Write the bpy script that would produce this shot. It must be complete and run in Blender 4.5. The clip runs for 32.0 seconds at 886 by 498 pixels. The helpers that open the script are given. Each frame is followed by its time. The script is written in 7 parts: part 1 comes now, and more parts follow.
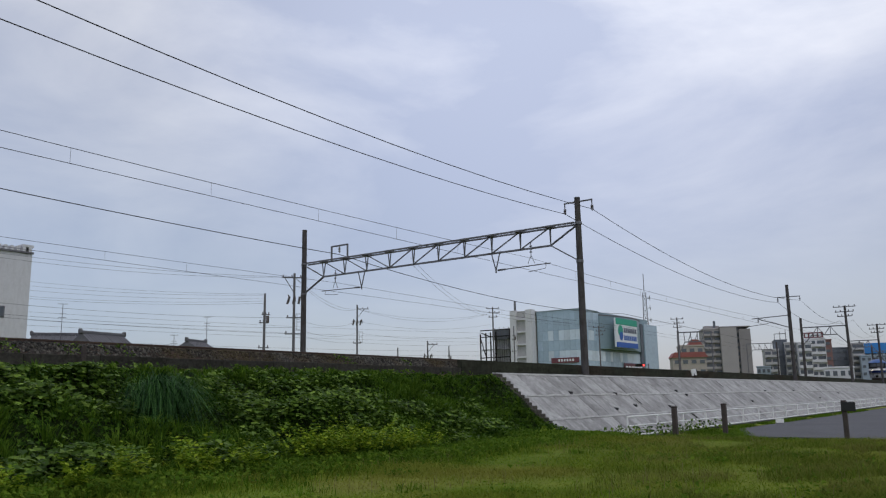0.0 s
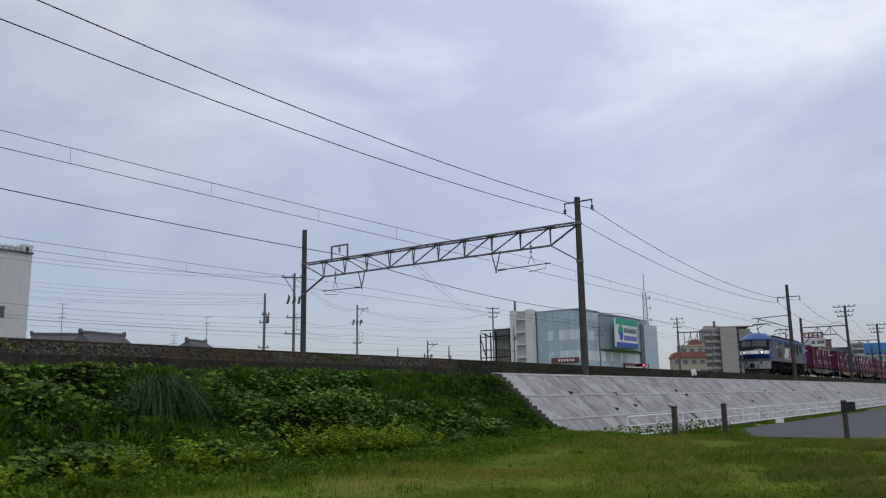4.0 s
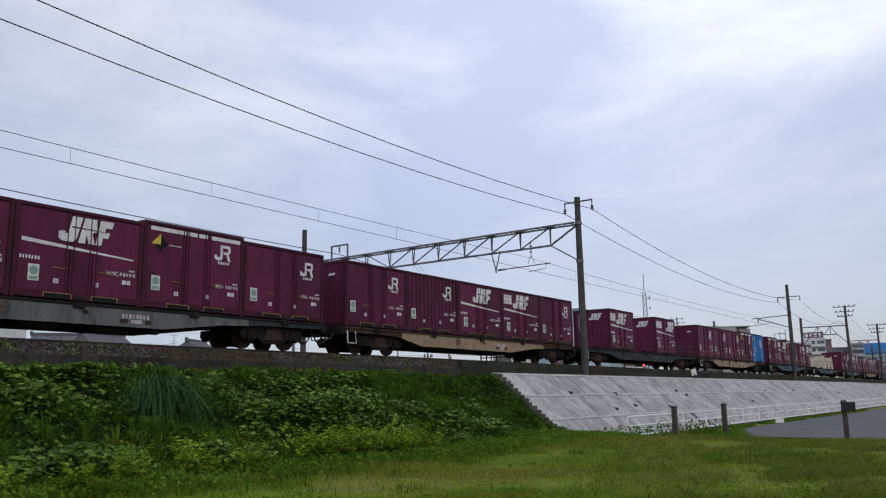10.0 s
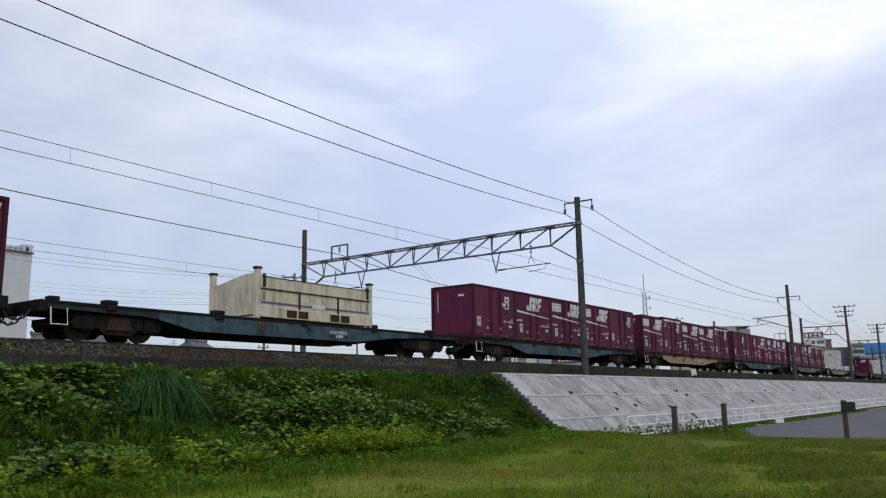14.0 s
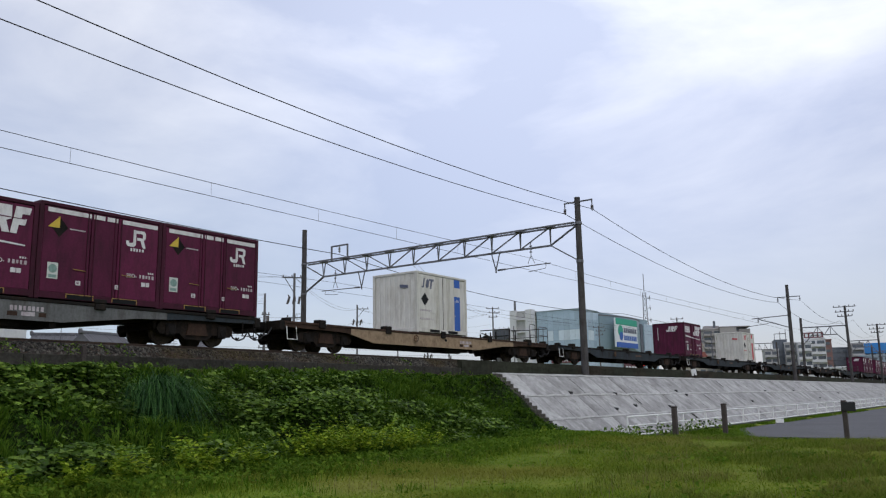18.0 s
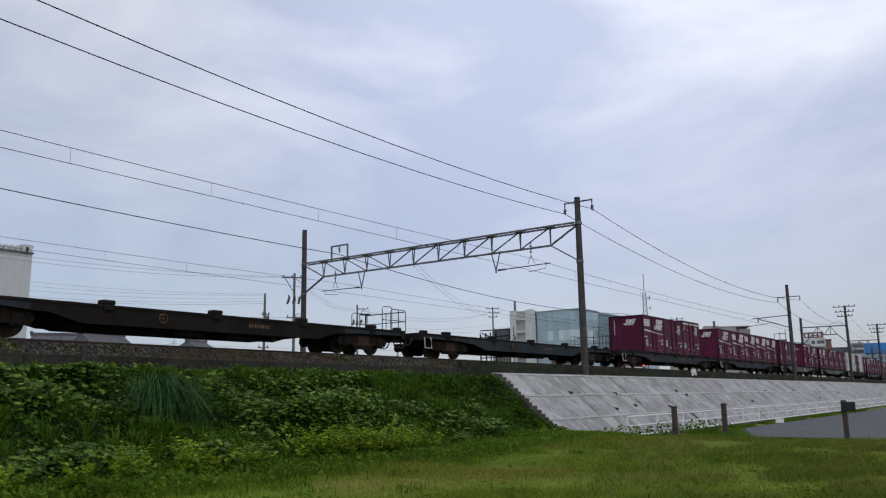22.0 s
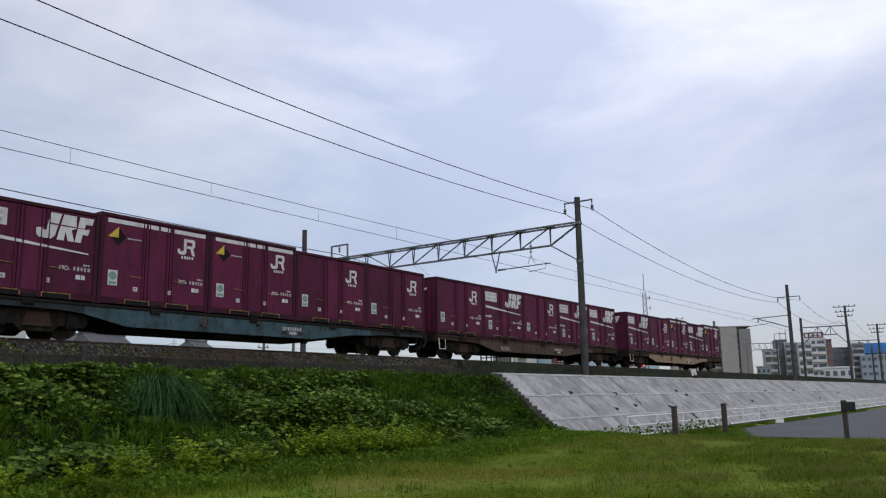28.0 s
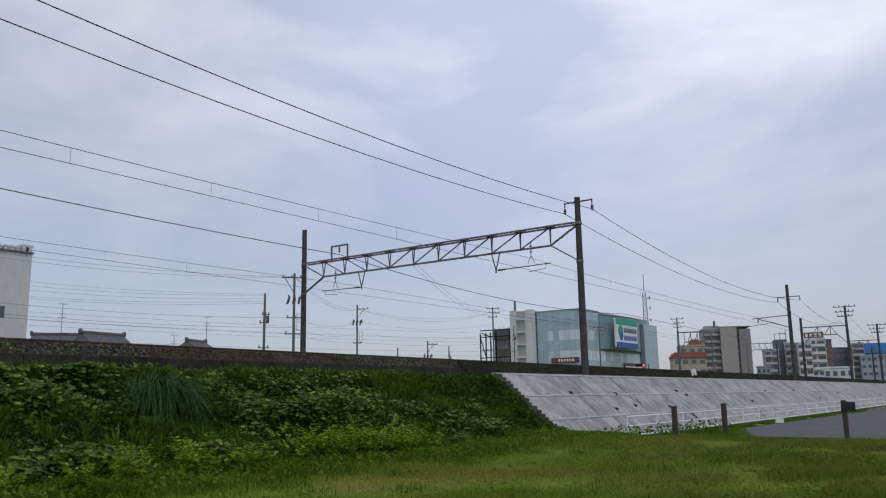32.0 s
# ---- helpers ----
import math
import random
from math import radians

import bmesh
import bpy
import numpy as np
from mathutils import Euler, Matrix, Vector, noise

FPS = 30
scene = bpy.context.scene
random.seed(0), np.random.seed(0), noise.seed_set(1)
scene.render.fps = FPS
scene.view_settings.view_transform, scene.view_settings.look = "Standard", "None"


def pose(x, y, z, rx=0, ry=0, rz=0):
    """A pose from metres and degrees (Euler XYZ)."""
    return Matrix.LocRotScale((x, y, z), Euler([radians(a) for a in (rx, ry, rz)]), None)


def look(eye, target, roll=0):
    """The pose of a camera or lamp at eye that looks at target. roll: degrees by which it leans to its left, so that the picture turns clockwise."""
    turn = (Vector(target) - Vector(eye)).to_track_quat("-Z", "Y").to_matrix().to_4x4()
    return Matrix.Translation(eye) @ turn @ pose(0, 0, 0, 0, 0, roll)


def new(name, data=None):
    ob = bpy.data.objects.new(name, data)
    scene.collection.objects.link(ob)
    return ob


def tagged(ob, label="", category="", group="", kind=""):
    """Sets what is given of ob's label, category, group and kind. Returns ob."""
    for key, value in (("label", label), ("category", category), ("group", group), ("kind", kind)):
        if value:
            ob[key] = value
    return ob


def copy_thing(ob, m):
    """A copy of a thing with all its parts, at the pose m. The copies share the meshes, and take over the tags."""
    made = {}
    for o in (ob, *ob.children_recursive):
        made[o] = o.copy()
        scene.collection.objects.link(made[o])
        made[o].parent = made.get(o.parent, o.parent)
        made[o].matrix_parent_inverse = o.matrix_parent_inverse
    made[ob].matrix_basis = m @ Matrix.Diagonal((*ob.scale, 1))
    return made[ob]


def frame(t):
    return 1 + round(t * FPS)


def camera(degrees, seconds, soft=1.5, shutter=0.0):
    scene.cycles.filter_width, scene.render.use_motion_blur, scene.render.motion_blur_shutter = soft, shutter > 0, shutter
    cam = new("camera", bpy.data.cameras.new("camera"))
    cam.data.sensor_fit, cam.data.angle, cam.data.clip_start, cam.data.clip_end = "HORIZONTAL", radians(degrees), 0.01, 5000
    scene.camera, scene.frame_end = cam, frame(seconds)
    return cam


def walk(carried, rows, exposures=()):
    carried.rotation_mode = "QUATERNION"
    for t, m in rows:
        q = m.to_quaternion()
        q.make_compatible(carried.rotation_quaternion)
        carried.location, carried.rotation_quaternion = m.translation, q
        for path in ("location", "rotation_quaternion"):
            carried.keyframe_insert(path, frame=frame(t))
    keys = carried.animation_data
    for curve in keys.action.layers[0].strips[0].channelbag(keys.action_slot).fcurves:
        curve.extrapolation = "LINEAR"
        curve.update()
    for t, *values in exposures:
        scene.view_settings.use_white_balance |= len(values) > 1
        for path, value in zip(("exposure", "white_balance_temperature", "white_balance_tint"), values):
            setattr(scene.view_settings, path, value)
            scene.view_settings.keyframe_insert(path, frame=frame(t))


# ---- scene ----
EYE = (0.0, 0.0, 1.5)
cam = camera(57.45, 32.0, soft=1.2)
_view = look(EYE, (0.79877, 0.57393, 1.5 + 0.18046), -0.980)
walk(cam, [(0, _view), (32, _view)], exposures=[(0, -0.15), (4, -0.15), (7, -0.1), (8, 0.07), (10, 0.06), (11.5, 0.16), (13, 0.16), (18, 0.14), (19, 0.06), (20, 0.06), (22, -0.05), (24, 0.05), (29, 0.04), (30, 0.06), (31, -0.11), (32, -0.13)])

# ---------------------------------------------------------------- light
world = bpy.data.worlds.new("overcast_sky")
scene.world = world
world.use_nodes = True


def build_sky():
    nt = world.node_tree
    nt.nodes.clear()
    N, Lk = nt.nodes.new, nt.links.new
    out = N("ShaderNodeOutputWorld")
    co = N("ShaderNodeTexCoord")
    sky = N("ShaderNodeTexSky")
    sky.sky_type, sky.sun_disc = "NISHITA", False
    sky.sun_elevation, sky.sun_rotation = radians(55), radians(215)
    bg_sky = N("ShaderNodeBackground")
    bg_sky.inputs["Strength"].default_value = 0.05
    Lk(sky.outputs[0], bg_sky.inputs["Color"])
    # cloud deck: two scales of soft streaks
    mp = N("ShaderNodeMapping")
    mp.inputs["Scale"].default_value = (1.0, 1.0, 2.6)
    mp.inputs["Rotation"].default_value = (0.15, 0.1, 0.4)
    Lk(co.outputs["Generated"], mp.inputs["Vector"])
    n1 = N("ShaderNodeTexNoise")
    n1.inputs["Scale"].default_value, n1.inputs["Detail"].default_value, n1.inputs["Roughness"].default_value = 2.3, 7, 0.55
    n1.inputs["Distortion"].default_value = 0.4
    Lk(mp.outputs[0], n1.inputs["Vector"])
    ramp = N("ShaderNodeValToRGB")
    e = ramp.color_ramp.elements
    e[0].position, e[0].color = 0.36, (0.455, 0.482, 0.60, 1)
    e[1].position, e[1].color = 0.68, (0.86, 0.852, 0.885, 1)
    Lk(n1.outputs["Fac"], ramp.inputs["Fac"])
    # towards the horizon the deck turns duller and slightly violet, the east is brighter
    sep = N("ShaderNodeSeparateXYZ")
    Lk(co.outputs["Generated"], sep.inputs[0])
    low = N("ShaderNodeMapRange")
    low.inputs["From Min"].default_value, low.inputs["From Max"].default_value = 0.0, 0.43
    low.inputs["To Min"].default_value, low.inputs["To Max"].default_value = 0.95, 0.0
    Lk(sep.outputs["Z"], low.inputs["Value"])
    mixl = N("ShaderNodeMix")
    mixl.data_type = "RGBA"
    Lk(low.outputs[0], mixl.inputs["Factor"])
    Lk(ramp.outputs[0], mixl.inputs["A"])
    side = N("ShaderNodeVectorMath")
    side.operation = "DOT_PRODUCT"
    side.inputs[1].default_value = (1.0, -0.6, 0.0)
    Lk(co.outputs["Generated"], side.inputs[0])
    east = N("ShaderNodeMapRange")
    east.inputs["From Min"].default_value, east.inputs["From Max"].default_value = -0.1, 0.75
    Lk(side.outputs["Value"], east.inputs["Value"])
    tint = N("ShaderNodeMix")
    tint.data_type = "RGBA"
    Lk(east.outputs[0], tint.inputs["Factor"])
    tint.inputs["A"].default_value = (0.242, 0.272, 0.392, 1)
    tint.inputs["B"].default_value = (0.276, 0.268, 0.345, 1)
    Lk(tint.outputs["Result"], mixl.inputs["B"])
    # thinner cloud where the sun stands behind it
    dot = N("ShaderNodeVectorMath")
    dot.operation = "DOT_PRODUCT"
    dot.inputs[1].default_value = (0.80, 0.35, 0.49)
    Lk(co.outputs["Generated"], dot.inputs[0])
    glow = N("ShaderNodeMapRange")
    glow.interpolation_type = "SMOOTHSTEP"
    glow.inputs["From Min"].default_value, glow.inputs["From Max"].default_value = 0.83, 1.01
    glow.inputs["To Min"].default_value, glow.inputs["To Max"].default_value = 0.79, 1.2
    Lk(dot.outputs["Value"], glow.inputs["Value"])
    mul = N("ShaderNodeVectorMath")
    mul.operation = "SCALE"
    Lk(mixl.outputs["Result"], mul.inputs[0])
    Lk(glow.outputs[0], mul.inputs["Scale"])
    bg = N("ShaderNodeBackground")
    Lk(mul.outputs[0], bg.inputs["Color"])
    add = N("ShaderNodeAddShader")
    Lk(bg.outputs[0], add.inputs[0])
    Lk(bg_sky.outputs[0], add.inputs[1])
    Lk(add.outputs[0], out.inputs["Surface"])


build_sky()
sun = new("sun", bpy.data.lights.new("sun", "SUN"))
sun.data.energy, sun.data.angle, sun.data.color = 0.7, radians(25), (1.0, 0.97, 0.93)
sun.matrix_world = look((-30, -42, 75), (0, 0, 0))


# ---------------------------------------------------------------- materials
def mat(name, col, rough=0.7, metal=0.0, var=0.25, scale=1.5, fine=25.0, bump=0.15, dirt=None, dirt_amt=0.0, rnd=0.0, island=0.0, streak=0.25, spec=0.4, emit=0.0, second=None, patch=None, patch_scale=0.3, flow=None, leaf=0.0):
    m = bpy.data.materials.new(name)
    m.use_nodes = True
    nt = m.node_tree
    N, Lk = nt.nodes.new, nt.links.new
    b = nt.nodes["Principled BSDF"]
    b.inputs["Roughness"].default_value, b.inputs["Metallic"].default_value = rough, metal
    b.inputs["Specular IOR Level"].default_value = spec
    co = N("ShaderNodeTexCoord")
    n1, n2 = N("ShaderNodeTexNoise"), N("ShaderNodeTexNoise")
    n1.inputs["Scale"].default_value, n1.inputs["Detail"].default_value = scale, 5
    n2.inputs["Scale"].default_value, n2.inputs["Detail"].default_value = fine, 3
    where = co.outputs["Object"]
    if rnd:
        own, off = N("ShaderNodeObjectInfo"), N("ShaderNodeVectorMath")
        off.operation = "MULTIPLY_ADD"
        Lk(own.outputs["Random"], off.inputs[0])
        off.inputs[1].default_value = (91.0, 37.0, 53.0)
        Lk(where, off.inputs[2])
        where = off.outputs[0]
    Lk(where, n1.inputs["Vector"])
    Lk(where, n2.inputs["Vector"])
    add = N("ShaderNodeMath")
    add.operation = "ADD"
    Lk(n1.outputs["Fac"], add.inputs[0])
    Lk(n2.outputs["Fac"], add.inputs[1])
    rng = N("ShaderNodeMapRange")
    rng.inputs["From Min"].default_value, rng.inputs["From Max"].default_value = 0.65, 1.35
    rng.inputs["To Min"].default_value, rng.inputs["To Max"].default_value = 1 - var, 1 + var
    Lk(add.outputs[0], rng.inputs["Value"])
    fac = rng.outputs[0]
    for amount, kind, sock in ((rnd, "ShaderNodeObjectInfo", "Random"), (island, "ShaderNodeNewGeometry", "Random Per Island")):
        if amount:
            oi = N(kind)
            r2 = N("ShaderNodeMapRange")
            r2.inputs["To Min"].default_value, r2.inputs["To Max"].default_value = 1 - amount, 1 + amount
            Lk(oi.outputs[sock], r2.inputs["Value"])
            mu = N("ShaderNodeMath")
            mu.operation = "MULTIPLY"
            Lk(fac, mu.inputs[0])
            Lk(r2.outputs[0], mu.inputs[1])
            fac = mu.outputs[0]
    base = N("ShaderNodeRGB")
    base.outputs[0].default_value = (*col, 1)
    colour = base.outputs[0]
    if second:
        mx = N("ShaderNodeMix")
        mx.data_type = "RGBA"
        src = N("ShaderNodeNewGeometry" if island else "ShaderNodeTexNoise")
        st = N("ShaderNodeMapRange")
        st.inputs["From Min"].default_value, st.inputs["From Max"].default_value = (0.35, 1.0) if island else (0.42, 0.6)
        if not island:
            src.inputs["Scale"].default_value, src.inputs["Detail"].default_value = scale * 0.6, 4
            Lk(where, src.inputs["Vector"])
        Lk(src.outputs["Random Per Island" if island else "Fac"], st.inputs["Value"])
        Lk(st.outputs[0], mx.inputs["Factor"])
        Lk(colour, mx.inputs["A"])
        mx.inputs["B"].default_value = (*second, 1)
        colour = mx.outputs["Result"]
    if patch:
        n4, r4, mx = N("ShaderNodeTexNoise"), N("ShaderNodeMapRange"), N("ShaderNodeMix")
        n4.inputs["Scale"].default_value, n4.inputs["Detail"].default_value, n4.inputs["Roughness"].default_value = patch_scale, 5, 0.6
        Lk(where, n4.inputs["Vector"])
        r4.inputs["From Min"].default_value, r4.inputs["From Max"].default_value = 0.47, 0.62
        Lk(n4.outputs["Fac"], r4.inputs["Value"])
        mx.data_type = "RGBA"
        Lk(r4.outputs[0], mx.inputs["Factor"])
        Lk(colour, mx.inputs["A"])
        mx.inputs["B"].default_value = (*patch, 1)
        colour = mx.outputs["Result"]
    if dirt:
        mp = N("ShaderNodeMapping")
        mp.inputs["Scale"].default_value = flow or (3.5, 3.5, 3.5 * streak)
        Lk(where, mp.inputs["Vector"])
        n3 = N("ShaderNodeTexNoise")
        n3.inputs["Scale"].default_value, n3.inputs["Detail"].default_value, n3.inputs["Roughness"].default_value = 1.3, 8, 0.65
        Lk(mp.outputs[0], n3.inputs["Vector"])
        r3 = N("ShaderNodeMapRange")
        r3.inputs["From Min"].default_value, r3.inputs["From Max"].default_value = 0.45, 0.72
        r3.inputs["To Max"].default_value = dirt_amt
        Lk(n3.outputs["Fac"], r3.inputs["Value"])
        mx = N("ShaderNodeMix")
        mx.data_type = "RGBA"
        Lk(r3.outputs[0], mx.inputs["Factor"])
        Lk(colour, mx.inputs["A"])
        mx.inputs["B"].default_value = (*dirt, 1)
        colour = mx.outputs["Result"]
    sc = N("ShaderNodeVectorMath")
    sc.operation = "SCALE"
    Lk(colour, sc.inputs[0])
    Lk(fac, sc.inputs["Scale"])
    Lk(sc.outputs[0], b.inputs["Base Color"])
    if bump:
        bp = N("ShaderNodeBump")
        bp.inputs["Strength"].default_value, bp.inputs["Distance"].default_value = bump, 0.02
        Lk(add.outputs[0], bp.inputs["Height"])
        Lk(bp.outputs[0], b.inputs["Normal"])
    if emit:
        b.inputs["Emission Color"].default_value = (*col, 1)
        b.inputs["Emission Strength"].default_value = emit
    if leaf:
        tr, ms = N("ShaderNodeBsdfTranslucent"), N("ShaderNodeMixShader")
        ms.inputs[0].default_value = leaf
        Lk(sc.outputs[0], tr.inputs["Color"])
        Lk(b.outputs[0], ms.inputs[1])
        Lk(tr.outputs[0], ms.inputs[2])
        Lk(ms.outputs[0], nt.nodes["Material Output"].inputs["Surface"])
    return m


def glass(name, tint, rough=0.08):
    m = bpy.data.materials.new(name)
    m.use_nodes = True
    b = m.node_tree.nodes["Principled BSDF"]
    b.inputs["Base Color"].default_value = (*tint, 1)
    b.inputs["Roughness"].default_value, b.inputs["IOR"].default_value = rough, 1.5
    b.inputs["Specular IOR Level"].default_value = 0.5
    return m


RUST = (0.10, 0.045, 0.025)
M = dict(
    grass=mat("grass_ground", (0.108, 0.160, 0.016), 0.95, var=0.3, scale=0.4, fine=9, bump=0.5, second=(0.15, 0.175, 0.027), spec=0.05, patch=(0.178, 0.19, 0.037), patch_scale=0.17),
    blade=mat("grass_blades", (0.126, 0.196, 0.016), 0.85, var=0.2, scale=0.5, fine=3, bump=0, island=0.10, second=(0.182, 0.222, 0.026), spec=0.06, patch=(0.212, 0.222, 0.040), patch_scale=0.17, leaf=0.45),
    kudzu=mat("vine_leaves", (0.048, 0.100, 0.010), 0.6, var=0.32, scale=0.7, fine=4, bump=0, island=0.36, second=(0.135, 0.208, 0.030), spec=0.12, leaf=0.22),
    # leaves under the vines; the shade between leaves is put into this darker colour
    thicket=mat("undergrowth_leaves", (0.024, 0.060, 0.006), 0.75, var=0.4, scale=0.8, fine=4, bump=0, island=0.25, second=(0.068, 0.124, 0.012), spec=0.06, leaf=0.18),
    fern=mat("fern_leaves", (0.135, 0.235, 0.014), 0.7, var=0.3, scale=0.9, fine=6, bump=0, island=0.25, second=(0.27, 0.33, 0.028), spec=0.1, leaf=0.35),
    bankgrass=mat("bank_grass_blades", (0.050, 0.112, 0.009), 0.75, var=0.4, scale=0.5, fine=3, bump=0, island=0.18, second=(0.105, 0.17, 0.017), spec=0.06, leaf=0.35),
    tuft=mat("dark_weed_tufts", (0.072, 0.145, 0.011), 0.8, var=0.35, scale=0.6, fine=3, bump=0, island=0.16, second=(0.125, 0.185, 0.019), spec=0.06, leaf=0.4),
    plough=mat("rusty_plough", (0.055, 0.042, 0.038), 0.8, var=0.3, bump=0.15, dirt=(0.03, 0.022, 0.02), dirt_amt=0.7, spec=0.15),
    retaining=mat("retaining_concrete", (0.042, 0.044, 0.031), 0.9, var=0.35, scale=0.35, fine=5, bump=0.4, dirt=(0.014, 0.017, 0.010), dirt_amt=0.85, flow=(0.5, 3.0, 3.0), spec=0.1, patch=(0.046, 0.036, 0.026), patch_scale=0.15),
    pampas=mat("pampas_blades", (0.012, 0.055, 0.010), 0.6, var=0.2, scale=1, fine=9, bump=0, island=0.5, second=(0.062, 0.15, 0.034), spec=0.2, leaf=0.2),
    rough=mat("rough_grass_blades", (0.088, 0.138, 0.014), 0.85, var=0.28, scale=0.35, fine=2, bump=0, island=0.12, second=(0.142, 0.168, 0.028), spec=0.05, patch=(0.175, 0.17, 0.045), patch_scale=0.25, leaf=0.4),
    straw=mat("dry_grass_blades", (0.24, 0.205, 0.095), 0.85, var=0.3, scale=0.8, fine=4, bump=0, island=0.25, second=(0.13, 0.115, 0.05), spec=0.05, leaf=0.3),
    # near-black: shade in the gaps of the vines is put into the soil colour
    soil=mat("shade_dark_soil", (0.010, 0.018, 0.004), 0.95, var=0.4, scale=1.2, fine=12, bump=0.6, spec=0.05),
    ballast=mat("ballast_bed", (0.036, 0.031, 0.028), 0.95, var=0.5, scale=1.5, fine=22, bump=0.9, second=(0.048, 0.033, 0.024), spec=0.1),
    stone=mat("ballast_stones", (0.034, 0.033, 0.030), 0.9, var=0.35, scale=0.8, fine=20, bump=0.3, island=0.5, second=(0.082, 0.076, 0.064), spec=0.1, patch=(0.052, 0.042, 0.024), patch_scale=0.5),
    kerb=mat("dark_concrete", (0.047, 0.044, 0.037), 0.9, var=0.4, scale=0.7, fine=14, bump=0.4, dirt=(0.018, 0.018, 0.012), dirt_amt=0.8, streak=1.0, spec=0.12, rnd=0.15),
    slab=mat("slope_concrete", (0.385, 0.381, 0.37), 0.9, var=0.24, scale=0.7, fine=6, bump=0.9, dirt=(0.14, 0.136, 0.128), dirt_amt=0.75, rnd=0.09, flow=(0.85, 0.7, 0.85), spec=0.15, patch=(0.265, 0.262, 0.254), patch_scale=0.45),
    joint=mat("joint_mortar", (0.43, 0.425, 0.41), 0.95, var=0.3, scale=1.5, fine=12, bump=0.5, spec=0.1),
    asphalt=mat("asphalt", (0.085, 0.085, 0.09), 0.9, var=0.2, scale=0.4, fine=40, bump=0.3),
    white=mat("white_paint", (0.78, 0.78, 0.76), 0.5, var=0.08, scale=2, fine=30, bump=0.05, dirt=(0.4, 0.36, 0.3), dirt_amt=0.4),
    post=mat("weathered_post", (0.06, 0.048, 0.042), 0.85, var=0.3, scale=3, fine=30, bump=0.4),
    black=mat("black_rubber", (0.02, 0.02, 0.021), 0.7, var=0.2, bump=0.1),
    mast=mat("mast_concrete", (0.078, 0.073, 0.072), 0.85, var=0.3, scale=1.5, fine=18, bump=0.3, dirt=(0.034, 0.026, 0.02), dirt_amt=0.8, spec=0.2),
    galv=mat("galvanised_steel", (0.17, 0.172, 0.185), 0.6, 0.3, var=0.25, scale=2, fine=25, bump=0.1, dirt=(0.07, 0.055, 0.05), dirt_amt=0.6),
    wire=mat("bare_wire", (0.045, 0.045, 0.05), 0.6, 0.3, var=0.1, bump=0),
    thinwire=mat("distant_cable", (0.16, 0.165, 0.18), 0.7, var=0.1, bump=0),
    insul=mat("insulator_porcelain", (0.10, 0.085, 0.08), 0.3, var=0.15, bump=0),
    rail=mat("rail_steel", (0.09, 0.06, 0.045), 0.5, 0.6, var=0.25, scale=2, fine=30, bump=0.1),
    sleeper=mat("sleeper_concrete", (0.22, 0.2, 0.18), 0.9, var=0.25, rnd=0.1),
    maroon=mat("maroon_paint", (0.108, 0.0132, 0.045), 0.6, var=0.2, scale=1.2, fine=18, bump=0.08, dirt=(0.045, 0.010, 0.020), dirt_amt=0.8, rnd=0.24, spec=0.2),
    maroon_dark=mat("maroon_frame", (0.058, 0.009, 0.024), 0.65, var=0.25, scale=2, fine=20, bump=0.1, dirt=(0.025, 0.008, 0.010), dirt_amt=0.7, rnd=0.15, spec=0.2),
    navy=mat("navy_paint", (0.006, 0.032, 0.09), 0.55, var=0.2, scale=1.5, fine=18, bump=0.08, dirt=(0.015, 0.02, 0.03), dirt_amt=0.5, spec=0.18),
    sky=mat("bright_blue_paint", (0.009, 0.15, 0.41), 0.5, var=0.14, scale=1.5, fine=18, bump=0.08, dirt=(0.02, 0.07, 0.16), dirt_amt=0.6, spec=0.2),
    ochre=mat("ochre_brake_wheel", (0.15, 0.075, 0.035), 0.7, var=0.3, scale=4, bump=0.05, dirt=(0.04, 0.033, 0.03), dirt_amt=0.8),
    ruststeel=mat("rusty_steel", (0.055, 0.032, 0.022), 0.8, var=0.35, scale=3, fine=25, bump=0.15, dirt=(0.02, 0.015, 0.012), dirt_amt=0.6, spec=0.15),
    cream=mat("cream_paint", (0.62, 0.55, 0.42), 0.6, var=0.14, scale=1.5, fine=20, bump=0.08, dirt=(0.2, 0.14, 0.085), dirt_amt=0.65),
    jwhite=mat("reefer_white_paint", (0.63, 0.61, 0.555), 0.5, var=0.08, scale=1.5, fine=20, bump=0.05, dirt=(0.36, 0.32, 0.26), dirt_amt=0.6, rnd=0.06),
    mark=mat("white_lettering", (0.70, 0.69, 0.68), 0.6, var=0.12, scale=5, fine=40, bump=0, dirt=(0.40, 0.33, 0.34), dirt_amt=0.6),
    pale=mat("pale_lettering", (0.5, 0.45, 0.46), 0.7, var=0.3, scale=8, fine=60, bump=0, dirt=(0.2, 0.12, 0.14), dirt_amt=0.6),
    sheet=mat("faded_data_sheet", (0.60, 0.63, 0.58), 0.6, var=0.15, scale=6, bump=0, dirt=(0.3, 0.28, 0.26), dirt_amt=0.5),
    green=mat("green_sticker", (0.20, 0.31, 0.27), 0.6, var=0.2, scale=8, bump=0),
    diamond=mat("diamond_yellow", (0.60, 0.42, 0.05), 0.6, var=0.15, scale=4, bump=0.03),
    yellow=mat("yellow_paint", (0.34, 0.215, 0.05), 0.6, var=0.25, scale=4, bump=0.05, dirt=(0.08, 0.035, 0.025), dirt_amt=0.85),
    red=mat("red_paint", (0.5, 0.06, 0.07), 0.5, var=0.15, bump=0),
    tail=mat("tail_marker_red", (0.10, 0.012, 0.012), 0.5, var=0.15, bump=0),
    blueband=mat("blue_band", (0.02, 0.10, 0.40), 0.5, var=0.1, bump=0),
    lightblue=mat("light_blue_band", (0.13, 0.42, 0.66), 0.5, var=0.1, bump=0),
